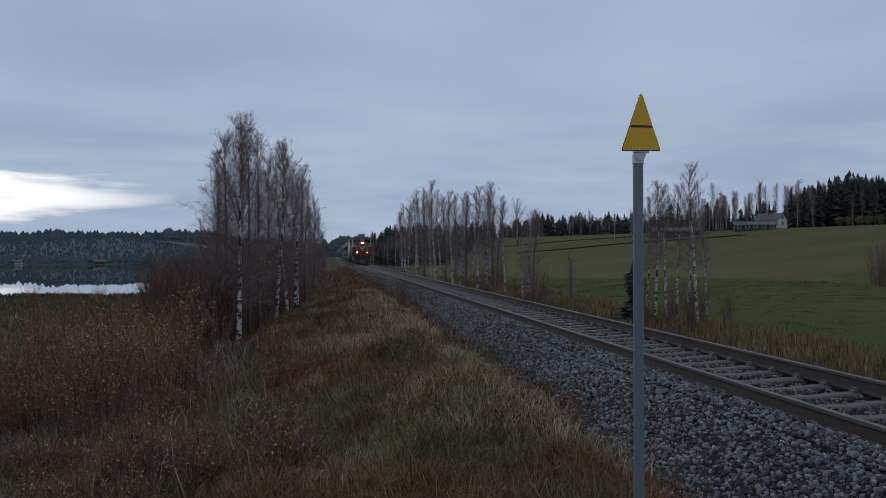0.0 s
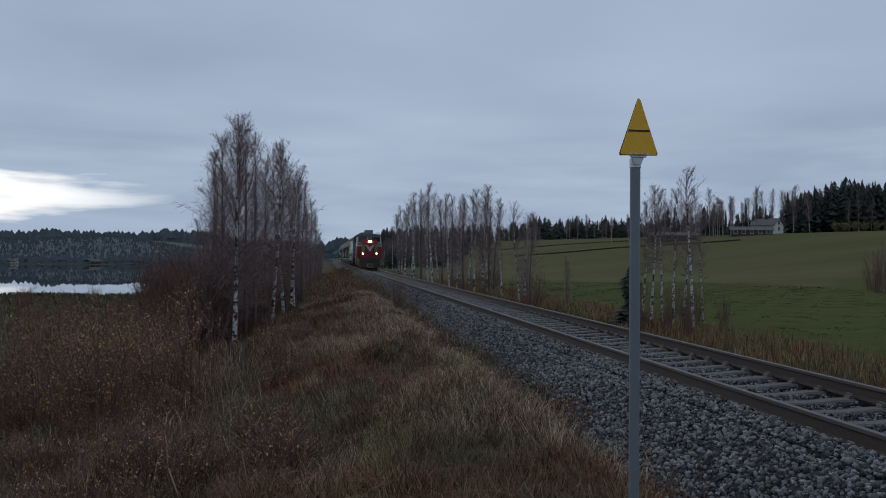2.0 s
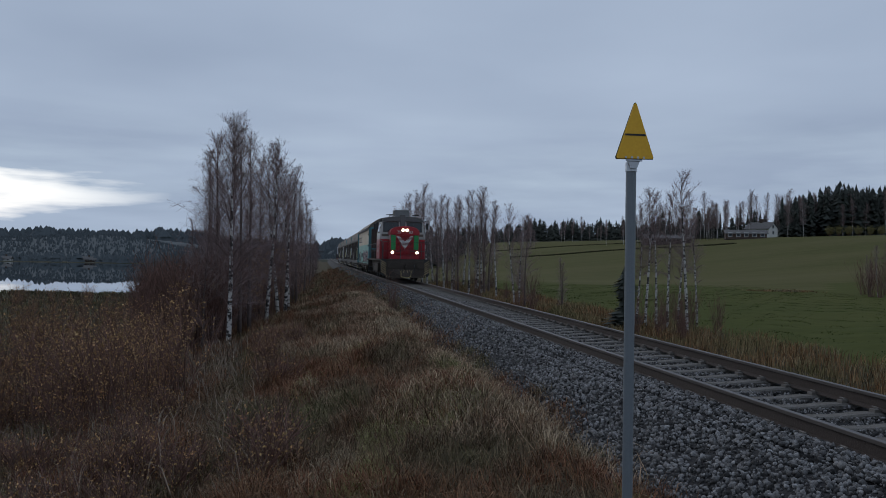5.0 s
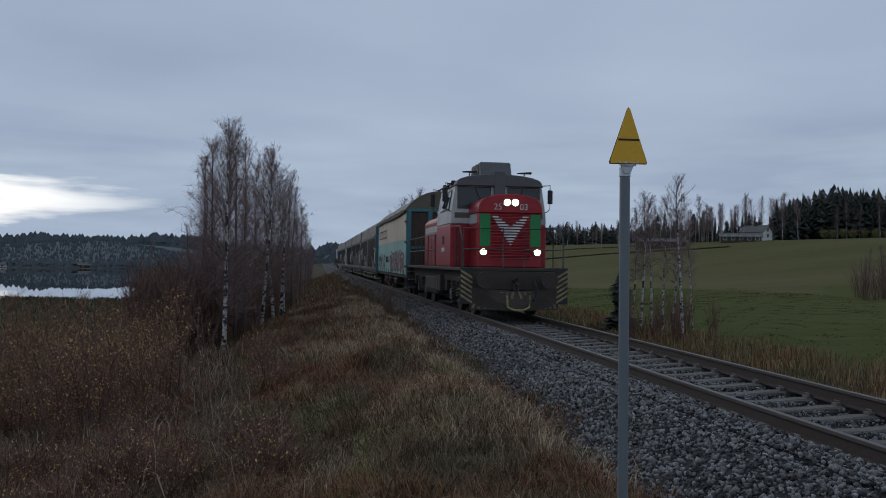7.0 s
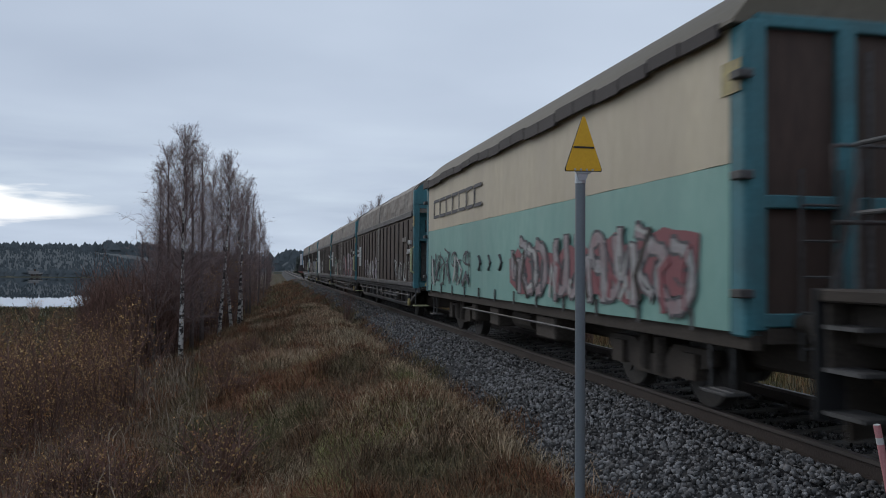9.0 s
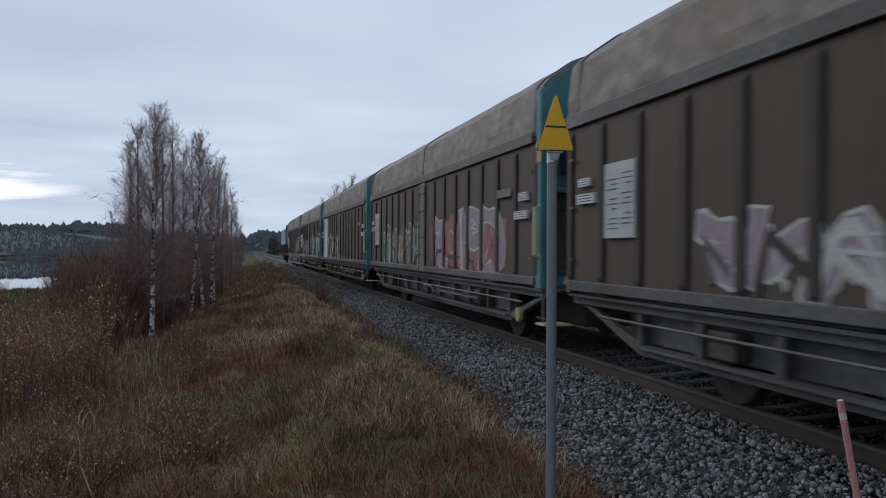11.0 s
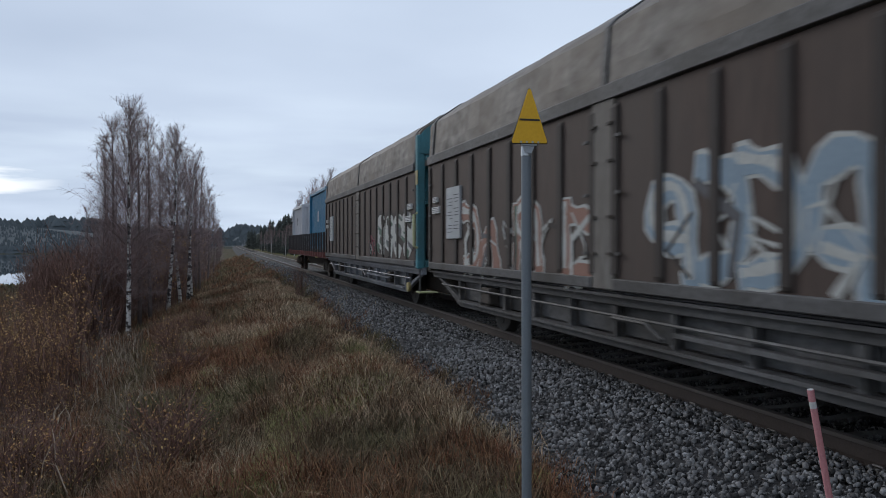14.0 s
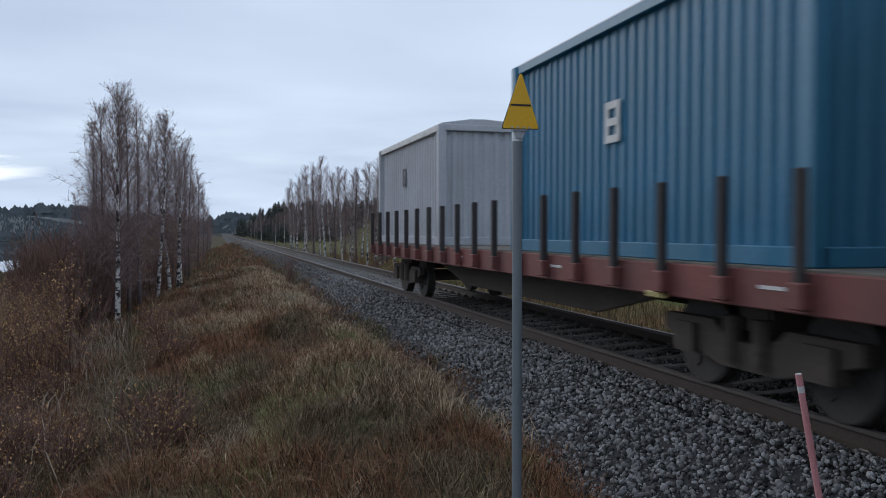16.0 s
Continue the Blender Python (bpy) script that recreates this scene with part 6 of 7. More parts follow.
def birch_meshes(seed, height, width, stems=1, bare_to=0.25, limbs=46, droop=0.5, fine=1.0, mat="bark", thick=1.0, round_top=False):
    rnd = random.Random(seed)
    trunk = Shape()
    v, f = [], []
    for st in range(stems):
        lean = (rnd.uniform(-0.05, 0.05) + (st - (stems - 1) / 2) * 0.07, rnd.uniform(-0.05, 0.05))
        h = height * rnd.uniform(0.85, 1.0) if st else height
        bx, by = (st * 0.28, 0.12 * st) if st else (0, 0)

        def axis(t):
            return Vector((bx + lean[0] * h * t + 0.06 * math.sin(5 * t + seed), by + lean[1] * h * t + 0.05 * math.sin(4 * t + 2 * seed), h * t))

        pts = [axis(k / 10) for k in range(11)]
        pts[0].z -= 0.25
        trunk.tube(pts, 0.0105 * height + 0.008, 8, 0.005)
        for k in range(limbs):
            t = bare_to + (0.97 - bare_to) * (k + rnd.random()) / limbs
            base = axis(t)
            az = rnd.uniform(0, 2 * math.pi)
            rel = (t - bare_to) / (1 - bare_to)
            length = width * rnd.uniform(0.55, 1.15) * (0.17 + 0.88 * (1 - rel) ** 0.85) * (0.45 + 0.55 * min(1, rel * 3))
            if round_top:
                length = width * rnd.uniform(0.5, 1.1) * math.sin(math.pi * (0.12 + 0.80 * rel)) ** 0.8
            up = rnd.uniform(0.6, 1.9) + 0.9 * rel
            d = Vector((math.cos(az), math.sin(az), up)).normalized()
            limb, p = [base], base.copy()
            for i in range(5):
                d = (d + Vector((rnd.uniform(-.15, .15), rnd.uniform(-.15, .15), -0.16 * droop * (1 - rel)))).normalized()
                p = p + d * length / 5
                limb.append(p.copy())
            w = 0.005 + 0.003 * length
            ribbon(v, f, [tuple(q) for q in limb], w, 0.005, rnd)
            ribbon(v, f, [tuple(q) for q in limb], w, 0.005, rnd)
            for j in range(int(32 * fine)):
                q = limb[1 + int(rnd.random() * 4.99)] if rnd.random() < 0.8 else limb[-1]
                td = (d * 0.45 + Vector((rnd.uniform(-1, 1), rnd.uniform(-1, 1), rnd.uniform(-0.55, 0.9) + 0.4 * rel))).normalized()
                tl = rnd.uniform(0.12, 0.42) * (0.6 + 0.07 * height) * (1 - 0.4 * rel)
                tw, r = [tuple(q)], q.copy()
                for i in range(3):
                    td = (td + Vector((rnd.uniform(-.25, .25), rnd.uniform(-.25, .25), -0.26 * droop * (1 - 0.8 * rel)))).normalized()
                    r = r + td * tl / 3
                    tw.append(tuple(r))
                ribbon(v, f, tw, 0.0033 * thick * (height / 7), 0.0018 * thick * (height / 7), rnd)
    return mesh_of("trunk", trunk, M[mat], smooth=True), raw_mesh("crown", v, f, M["twig"])


def tree_thing(name, label, category, group, meshes, at):
    t = thing(name, label, category, group, at=at)
    for nm, me in zip(("trunk", "crown"), meshes):
        ob = new(nm, me)
        ob.parent = t
    return t


def place(x, y, turn=0, scale=1.0, sink=0.0):
    return pose(x, y, float(ground_z(x, y)) - sink, 0, 0, turn) @ Matrix.Scale(scale, 4)


def grow(name, label, category, group, variants, spots):
    """Variants in turn at (x, y, height) spots; the first of each is built, the rest are copies."""
    made = {}
    rnd = random.Random(len(spots))
    for i, (x, y, h) in enumerate(spots):
        k = i % len(variants)
        base_h, meshes = variants[k]
        m = place(x, y, rnd.uniform(0, 360))
        if k not in made:
            made[k] = tree_thing(name, label, category, group, meshes, m)
            ob = made[k]
        else:
            ob = copy_thing(made[k], m)
        ob.scale = (h / base_h,) * 3


BIRCHES = [(7.0, birch_meshes(3, 7.0, 2.3, 1, 0.18, 190, 0.7, 1.35)), (7.0, birch_meshes(8, 7.0, 1.35, 2, 0.22, 85, 0.8, 1.1, "bark", 1.0, True)), (7.0, birch_meshes(14, 7.0, 1.05, 1, 0.38, 90, 0.6, 0.9, "bark", 1.0, True)), (7.0, birch_meshes(21, 7.0, 2.0, 1, 0.16, 160, 0.7, 1.35)), (7.0, birch_meshes(41, 7.0, 1.95, 1, 0.06, 150, 0.9, 1.0, "bark_young")), (7.0, birch_meshes(44, 7.0, 1.7, 2, 0.05, 90, 0.8, 1.0, "bark_young")), (7.0, birch_meshes(47, 7.0, 1.9, 1, 0.08, 140, 1.0, 1.0, "bark_young"))]


def bearing(px, y, yaw=8.4):
    """x of a spot y metres ahead, seen px to the right of the picture's left edge at the start."""
    return y * math.tan(radians(yaw) + math.atan((px - 784) / 1448))


# bearing, distance and the slope at which the top stands over the eye
LEFT_BIRCH = [(422, 31, 0.158), (404, 34, 0.140), (442, 35, 0.142), (391, 38, 0.120), (459, 38, 0.140), (491, 39, 0.131), (507, 42, 0.126), (478, 45, 0.115), (526, 45, 0.110),
              (541, 52, 0.088), (554, 62, 0.066), (563, 75, 0.047), (569, 95, 0.031), (573, 122, 0.021), (535, 58, 0.088), (514, 50, 0.098), (551, 85, 0.050), (547, 70, 0.060), (359, 36, 0.042),
              (379, 32, 0.050), (450, 46, 0.080), (469, 52, 0.086), (426, 42, 0.105), (405, 45, 0.09), (575, 150, 0.017)]


def top_height(x, y, rise):
    return 1.47 + y * rise - float(ground_z(x, y))


grow("birch_tree", "bare white-trunked birch with fine drooping twigs on the bank", "birch tree", "birches along the bank", [BIRCHES[k] for k in (0, 4, 6, 5, 6, 3, 1, 4, 1, 5, 4, 6, 5, 4, 6, 5, 4, 6, 5, 4, 6, 5, 4, 6, 5)], [(bearing(px, y), y, top_height(bearing(px, y), y, up)) for px, y, up in LEFT_BIRCH])
CENTRE_BIRCH = [(722, 78, 7.4), (738, 72, 7.8), (752, 68, 7.2), (770, 60, 7.6), (762, 74, 8.2), (788, 64, 6.8), (800, 60, 7.0), (815, 57, 6.6), (826, 54, 6.4), (845, 54, 6.9), (858, 58, 7.2), (867, 52, 7.0), (880, 52, 6.2),
                (893, 48, 5.6), (925, 42, 5.2), (945, 40, 4.6), (836, 66, 7.4), (780, 82, 8.6), (806, 76, 8.0), (735, 92, 8.4), (716, 105, 8.6), (712, 125, 8.8), (1010, 38, 2.6), (700, 150, 8.0)]
grow("birch_tree", "bare slender birch in the row beside the track", "birch tree", "birches across the track", [BIRCHES[k] for k in (1, 2, 5, 2, 1, 4, 2, 1, 6, 2)], [(bearing(px, y), y, h) for px, y, h in CENTRE_BIRCH])
RIGHT_BIRCH = [(1160, 27.5, 4.9), (1178, 28.5, 4.9), (1198, 26.8, 4.7), (1232, 26.3, 5.5), (1218, 29.5, 4.6), (1145, 30, 4.6), (1250, 30.0, 4.2)]
grow("birch_tree", "slender leaning birch at the edge of the field", "birch tree", "birches at the field edge", [BIRCHES[2]], [(bearing(px, y), y, h) for px, y, h in RIGHT_BIRCH])
THICKET = [(1556, 62, 3.4), (1572, 60, 4.1), (1590, 61, 4.4), (1608, 59, 4.6), (1628, 62, 4.2), (1650, 60, 4.5)]
grow("birch_tree", "dark slender bare tree in the field thicket", "tree", "thicket in the field", [BIRCHES[5], BIRCHES[2], BIRCHES[4]], [(bearing(px, y), y, h) for px, y, h in THICKET])
rnd = random.Random(77)
YARD = [(rnd.uniform(1235, 1590), rnd.uniform(192, 214), rnd.uniform(7.5, 12.5)) for _ in range(34)] + [(rnd.uniform(1130, 1330), rnd.uniform(194, 214), rnd.uniform(7, 10)) for _ in range(18)] + [(rnd.uniform(900, 1180), rnd.uniform(205, 300), rnd.uniform(4, 8)) for _ in range(26)]
YARD += [(1285, 200, 9), (1300, 205, 10), (1322, 208, 9.5), (1345, 214, 12), (1358, 212, 11.5), (1372, 216, 12.5), (1390, 210, 11), (1408, 205, 11.5), (1268, 196, 8), (1480, 200, 12.5), (1512, 205, 12), (1455, 212, 12.5), (1395, 214, 12)]
BIG_BIRCH = [(12.0, birch_meshes(31, 12.0, 2.5, 1, 0.28, 80, 0.6, 1.0, "bark", 3.0, True)), (12.0, birch_meshes(35, 12.0, 2.1, 1, 0.34, 74, 0.5, 1.0, "bark", 3.0, True))]
grow("birch_tree", "tall bare birch among the spruces by the farm", "birch tree", "birches at the farm", BIG_BIRCH, [(bearing(px, y), y, h) for px, y, h in YARD])
grow("birch_tree", "bare birch in the far row beside the track", "birch tree", "birches far down the line", BIG_BIRCH, [(rnd.uniform(12.5, 22 + k * 0.2), rnd.uniform(115, 270), rnd.uniform(4.5, 7.0)) for k in range(44)])


def spruce_arrays(rnd, h, w, layers, arms):
    """Drooping branch fans round a stem."""
    v, f = [], []
    for k in range(layers):
        for j in range(arms):
            t = 0.05 + 0.92 * (k + rnd.random() * 1.6) / (layers + 0.6)
            r = w * (1 - t) ** 0.6 * (0.8 + 0.3 * math.sin(11 * t + 40 * w)) + 0.07 * w
            az = 2 * math.pi * (j + rnd.random()) / arms
            ca, sa = math.cos(az), math.sin(az)
            rr = r * rnd.uniform(0.5, 1.2)
            zb = h * t + rnd.uniform(-0.01, 0.02) * h
            hw = rr * rnd.uniform(0.2, 0.36)
            o = len(v)
            v += [(0, 0, zb + 0.06 * h), (ca * rr * 0.6 - sa * hw, sa * rr * 0.6 + ca * hw, zb - 0.01 * h), (ca * rr, sa * rr, zb - 0.035 * h), (ca * rr * 0.6 + sa * hw, sa * rr * 0.6 - ca * hw, zb - 0.01 * h)]
            f.append((o, o + 1, o + 2, o + 3))
    o = len(v)
    v += [(-0.02 * w, 0, h * 0.86), (0.02 * w, 0, h * 0.86), (0.01 * w, 0.01, h), (-0.01 * w, 0, h)]
    f.append((o, o + 1, o + 2, o + 3))
    return np.array(v), np.array(f)


def far_crown(rnd, w):
    """A far tree: stacked uneven cones."""
    v, f = [], []
    for z0, z1, r0, r1 in ((0.0, 0.55, 1.0, 0.55), (0.4, 0.8, 0.75, 0.3), (0.7, 1.0, 0.42, 0.03)):
        o = len(v)
        for z, r in ((z0, r0), (z1, r1)):
            v += [(w * r * rnd.uniform(0.75, 1.2) * math.cos(a * 0.898), w * r * rnd.uniform(0.75, 1.2) * math.sin(a * 0.898), z + rnd.uniform(-0.04, 0.04)) for a in range(7)]
        f += [(o + k, o + (k + 1) % 7, o + 7 + (k + 1) % 7, o + 7 + k) for k in range(7)]
    return np.array(v), np.array(f)


def forest(name, label, spots, mat, layers, arms, seed, wide=1.0):
    """Woods too many to count, as one mesh. spots: x, y, height."""
    rnd = random.Random(seed)
    if layers:
        kinds = [spruce_arrays(rnd, 1.0, rnd.uniform(0.13, 0.27) * wide, layers, arms) for _ in range(9)]
    else:
        kinds = [far_crown(rnd, rnd.uniform(0.3, 0.5) * wide) for _ in range(9)]
    V, F, o = [], [], 0
    for x, y, h in spots:
        v, f = rnd.choice(kinds)
        wd = rnd.uniform(0.8, 1.25)
        a = rnd.uniform(0, 6.28)
        ca, sa = math.cos(a), math.sin(a)
        p = np.stack([(v[:, 0] * ca - v[:, 1] * sa) * h * wd + x, (v[:, 0] * sa + v[:, 1] * ca) * h * wd + y, v[:, 2] * h + float(ground_z(x, y)) - 0.1], -1)
        V.append(p)
        F.append(f + o)
        o += len(v)
    tagged(new(name, raw_mesh(name, np.concatenate(V), np.concatenate(F), mat)), label, "forest", kind="stuff")


rnd = random.Random(4)
spots = []
for _ in range(8000):
    y = rnd.uniform(560, 880)
    x = rnd.uniform(-620, 70)
    spots.append((x, y, rnd.uniform(1.7, 3.0)))
forest("hazy_far_forest", "dark wooded ridge beyond the lake", spots, M["hazy_wood"], 0, 6, 1, 0.75)
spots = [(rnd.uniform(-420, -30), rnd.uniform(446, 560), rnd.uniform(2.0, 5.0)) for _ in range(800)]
forest("shore_woods", "dark trees and scrub along the far shore", spots, M["hazy_wood"], 0, 6, 2, 1.5)
spots = []
for _ in range(330):
    y = rnd.uniform(170, 330)
    spots.append((rnd.uniform(13, 20 + (y - 150) * 0.28), y, rnd.uniform(2.2, 5.0)))
for _ in range(700):
    y = rnd.uniform(330, 430)
    x = rnd.uniform(13, 230)
    spots.append((x, y, rnd.uniform(5, 9) + (3 if x > 95 else 0)))
forest("spruce_forest", "dark spruce forest behind the field", spots, M["needle"], 12, 8, 3, 1.5)
spots = []
for _ in range(900):
    y = rnd.uniform(196, 252)
    px = rnd.uniform(1400, 1760)
    spots.append((bearing(px, y), y, rnd.uniform(9.0, 15.5) * (0.72 + 0.28 * smooth01((px - 1400) / 110))))
for px, y, h in ((1345, 206, 8.5), (1351, 208, 7.8), (1339, 209, 7), (1410, 212, 10), (1290, 215, 7), (1275, 212, 6.5), (1310, 215, 6)):
    spots.append((bearing(px, y), y, h))
for _ in range(60):
    y = rnd.uniform(215, 250)
    spots.append((bearing(rnd.uniform(1130, 1420), y), y, rnd.uniform(5, 9)))
forest("hill_woods", "tall dark spruces on the hill by the farm", spots, M["needle"], 17, 9, 4, 1.15)
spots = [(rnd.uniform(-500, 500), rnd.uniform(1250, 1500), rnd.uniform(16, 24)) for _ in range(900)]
forest("distant_woods", "distant hazy woods at the end of the line", spots, M["hazy_wood"], 0, 6, 5, 1.4)


def young_spruce():
    r2 = random.Random(9)
    v, f = spruce_arrays(r2, 2.2, 0.8, 22, 16)
    x, y = bearing(1122, 28), 28
    t = thing("spruce_tree", "small dark young spruce beside the birches", "spruce tree", at=place(x, y))
    ob = new("crown", raw_mesh("crown", v, f, M["needle"]))
    ob.parent = t
    part("trunk", Shape().tube([(0, 0, -0.2), (0, 0, 2.0)], 0.035, 6, 0.008), M["bush_twig"], t)


young_spruce()


def bush_meshes(seed, height, spread, stems, leaves, leaf_size=1.0, leaf_mat="leaf"):
    rnd = random.Random(seed)
    v, f, lv, lf = [], [], [], []
    for k in range(stems):
        az = rnd.uniform(0, 6.28)
        lean = rnd.uniform(0.05, 0.6) * spread / height
        p = Vector((rnd.uniform(-.2, .2), rnd.uniform(-.2, .2), -0.1))
        d = Vector((math.cos(az) * lean, math.sin(az) * lean, 1)).normalized()
        h = height * rnd.uniform(0.55, 1.0)
        pts = [p.copy()]
        for i in range(6):
            d = (d + Vector((rnd.uniform(-.13, .13), rnd.uniform(-.13, .13), 0.02))).normalized()
            p = p + d * h / 6
            pts.append(p.copy())
        ribbon(v, f, [tuple(q) for q in pts], 0.011, 0.004, rnd)
        for j in range(9):
            q = pts[2 + int(rnd.random() * 4.99)]
            td = (d + Vector((rnd.uniform(-1, 1), rnd.uniform(-1, 1), rnd.uniform(0, 0.8)))).normalized()
            tl = rnd.uniform(0.2, 0.6)
            tw = [tuple(q), tuple(q + td * tl * 0.5), tuple(q + td * tl + Vector((0, 0, -0.04)))]
            ribbon(v, f, tw, 0.006, 0.003, rnd)
            for _ in range(leaves):
                c = q + td * tl * rnd.uniform(0.3, 1.05) + Vector((rnd.uniform(-.05, .05), rnd.uniform(-.05, .05), rnd.uniform(-.05, .05)))
                a = Vector((rnd.uniform(-1, 1), rnd.uniform(-1, 1), rnd.uniform(-1, 1))).normalized() * rnd.uniform(0.013, 0.027) * leaf_size
                b = a.cross(Vector((rnd.uniform(-1, 1), rnd.uniform(-1, 1), rnd.uniform(-1, 1)))).normalized() * a.length * 0.65
                o = len(lv)
                lv += [tuple(c - a), tuple(c - b * 0.9), tuple(c + a), tuple(c + b)]
                lf.append((o, o + 1, o + 2, o + 3))
    out = [raw_mesh("branchwork", v, f, M["bush_twig"])]
    if lv:
        out.append(raw_mesh("foliage", lv, lf, M[leaf_mat]))
    return out


def bush_thing(label, meshes, at):
    t = thing("shrub", label, "shrub", "shrubs on the bank", at=at)
    for me in meshes:
        ob = new("branchwork" if "branchwork" in me.name else "foliage", me)
        ob.parent = t
    return t


def bushes():
    rnd = random.Random(12)
    leafy = [bush_meshes(k, 2.2, 1.5, 26, 3) for k in (1, 2, 3)]
    bare = [bush_meshes(k, 2.6, 1.3, 34, 0) for k in (5, 6, 7)]
    brush = [bush_meshes(k, 0.75, 1.5, 46, 1) for k in (8, 9, 10)]
    olive = [bush_meshes(k, 2.0, 2.2, 30, 6, 4.0, "pale_leaf") for k in (15, 16, 17)]
    spots = []
    for _ in range(84):
        y = rnd.uniform(17, 40)
        spots.append((bearing(rnd.uniform(-230, 345), y), y, rnd.uniform(0.7, 1.25), leafy, "autumn shrub with withered orange-brown leaves"))
    for _ in range(160):
        y = rnd.uniform(31, 85) if rnd.random() < 0.6 else rnd.uniform(32, 48)
        spots.append((bearing(rnd.uniform(265, 395 + min(y - 31, 38) * 4.2), y), y, rnd.uniform(1.0, 1.75), bare, "bare reddish willow thicket below the birches"))
    for _ in range(130):
        y = rnd.uniform(10, 29)
        x = rnd.uniform(-6.5, -0.4) * (0.4 + y / 30)
        if abs(x - bearing(413, y)) < 1.0 and y > 12:
            continue
        spots.append((x, y, rnd.uniform(0.5, 1.0), brush, "low reddish-brown brush among the grass"))
    for _ in range(34):
        y = rnd.uniform(38, 85)
        spots.append((bearing(rnd.uniform(-200, 300), y), y, rnd.uniform(0.7, 1.15), leafy, "autumn shrub with withered orange-brown leaves"))
    for _ in range(26):
        y = rnd.uniform(30, 75)
        spots.append((bearing(rnd.uniform(700, 960), y), y, rnd.uniform(0.5, 0.9), bare, "bare brown scrub beside the track"))
    for _ in range(12):
        y = rnd.uniform(24, 31)
        spots.append((bearing(rnd.uniform(1130, 1290), y), y, rnd.uniform(0.35, 0.7), bare, "bare brown scrub beside the track"))
    for px, y in ((1486, 182), (1502, 180), (1520, 181), (1538, 179), (1558, 180), (1578, 178), (1600, 180)):
        spots.append((bearing(px, y), y, 1.15, olive, "pale yellowish shrubs on the hill"))
    for px, y in ((1562, 60), (1580, 58), (1548, 64), (1600, 61), (1622, 59), (1640, 63), (1590, 63)):
        spots.append((bearing(px, y), y, 1.25, bare, "dark bare bush in the field"))
    for px, y, sc in ((470, 40, 1.9), (488, 43, 2.1), (505, 47, 1.9), (455, 41, 1.5), (520, 55, 1.8), (538, 64, 1.7), (350, 33, 1.5), (330, 31, 1.3)):
        spots.append((bearing(px, y), y, sc, leafy, "tall shrub with rust-coloured leaves below the birches"))
    joined = {"branchwork": ([], [], 0), "foliage": ([], [], 0)}
    for i, (x, y, sc, kinds, label) in enumerate(spots):
        if kinds is not brush:
            continue
        m = np.array(place(x, y, rnd.uniform(0, 360), sc))
        for me in kinds[i % 3]:
            key = "branchwork" if "branchwork" in me.name else "foliage"
            v, f = np.empty(len(me.vertices) * 3, dtype=np.float32), np.empty(len(me.loops), dtype=np.int32)
            me.vertices.foreach_get("co", v)
            me.loops.foreach_get("vertex_index", f)
            V, F, o = joined[key]
            V.append(v.reshape(-1, 3) @ m[:3, :3].T + m[:3, 3])
            F.append(f.reshape(-1, 4) + o)
            joined[key] = (V, F, o + len(me.vertices))
    for key, name, label, mat in (("branchwork", "low_brush", "low reddish-brown brush among the grass", M["bush_twig"]), ("foliage", "withered_leaves", "withered leaves on the low brush", M["leaf"])):
        V, F, _ = joined[key]
        tagged(new(name, raw_mesh(name, np.concatenate(V), np.concatenate(F), mat)), label, "brush", kind="stuff")
    made = {}
    for i, (x, y, sc, kinds, label) in enumerate(spots):
        if 3.0 < x < 8.6 or kinds is brush:
            continue
        key = (label, i % 3)
        m = place(x, y, rnd.uniform(0, 360))
        if key in made:
            ob = copy_thing(made[key], m)
        else:
            ob = made[key] = bush_thing(label, kinds[i % 3], m)
        ob.scale = (sc,) * 3


bushes()


# ---- farm and far houses ----
def house(name, label, px, y, length, depth, wall, roof_h, mat, turn, chimney=True, windows=4):
    x = bearing(px, y)
    h = thing(name, label, "house", at=place(x, y, turn, sink=0.2))
    a, b = length / 2, depth / 2
    part("wall", Shape().prism_x([(-b, 0), (b, 0), (b, wall), (0, wall + roof_h), (-b, wall)], -a, a), mat, h, bevel=0.02)
    for sy in (-1, 1):
        part("roof", Shape().add([(x_, y_, z_ + dz) for dz in (0.03, 0.18) for x_, y_, z_ in ((-a - .4, sy * (b + .4), wall - 0.4 * roof_h / b), (a + .4, sy * (b + .4), wall - 0.4 * roof_h / b), (a + .4, 0, wall + roof_h), (-a - .4, 0, wall + roof_h))],
                                 [(0, 1, 2, 3), (4, 5, 6, 7), (0, 1, 5, 4), (1, 2, 6, 5), (2, 3, 7, 6), (3, 0, 4, 7)]), M["house_roof"], h)
    for k in range(windows):
        xx = -a + length * (k + 0.5) / windows
        w = part("window", Shape().box(xx - 0.5, xx + 0.5, -b - 0.05, -b + 0.02, wall * 0.42, wall * 0.42 + 1.1), M["white"], h, bevel=0.02)
        part("pane", Shape().box(xx - 0.4, xx + 0.4, -b - 0.06, -b - 0.052, wall * 0.42 + 0.1, wall * 0.42 + 1.0), M["glass"], w)
    for z in (wall * 0.35, wall * 0.95):
        w = part("window", Shape().box(a - 0.02, a + 0.05, -0.5, 0.5, z, z + 1.1), M["white"], h)
        part("pane", Shape().box(a + 0.052, a + 0.06, -0.4, 0.4, z + 0.1, z + 1.0), M["glass"], w)
    if chimney:
        part("chimney", Shape().box(-0.4, 0.4, -0.35, 0.35, wall + roof_h - 0.4, wall + roof_h + 1.0), M["wall_brown"], h, bevel=0.03)


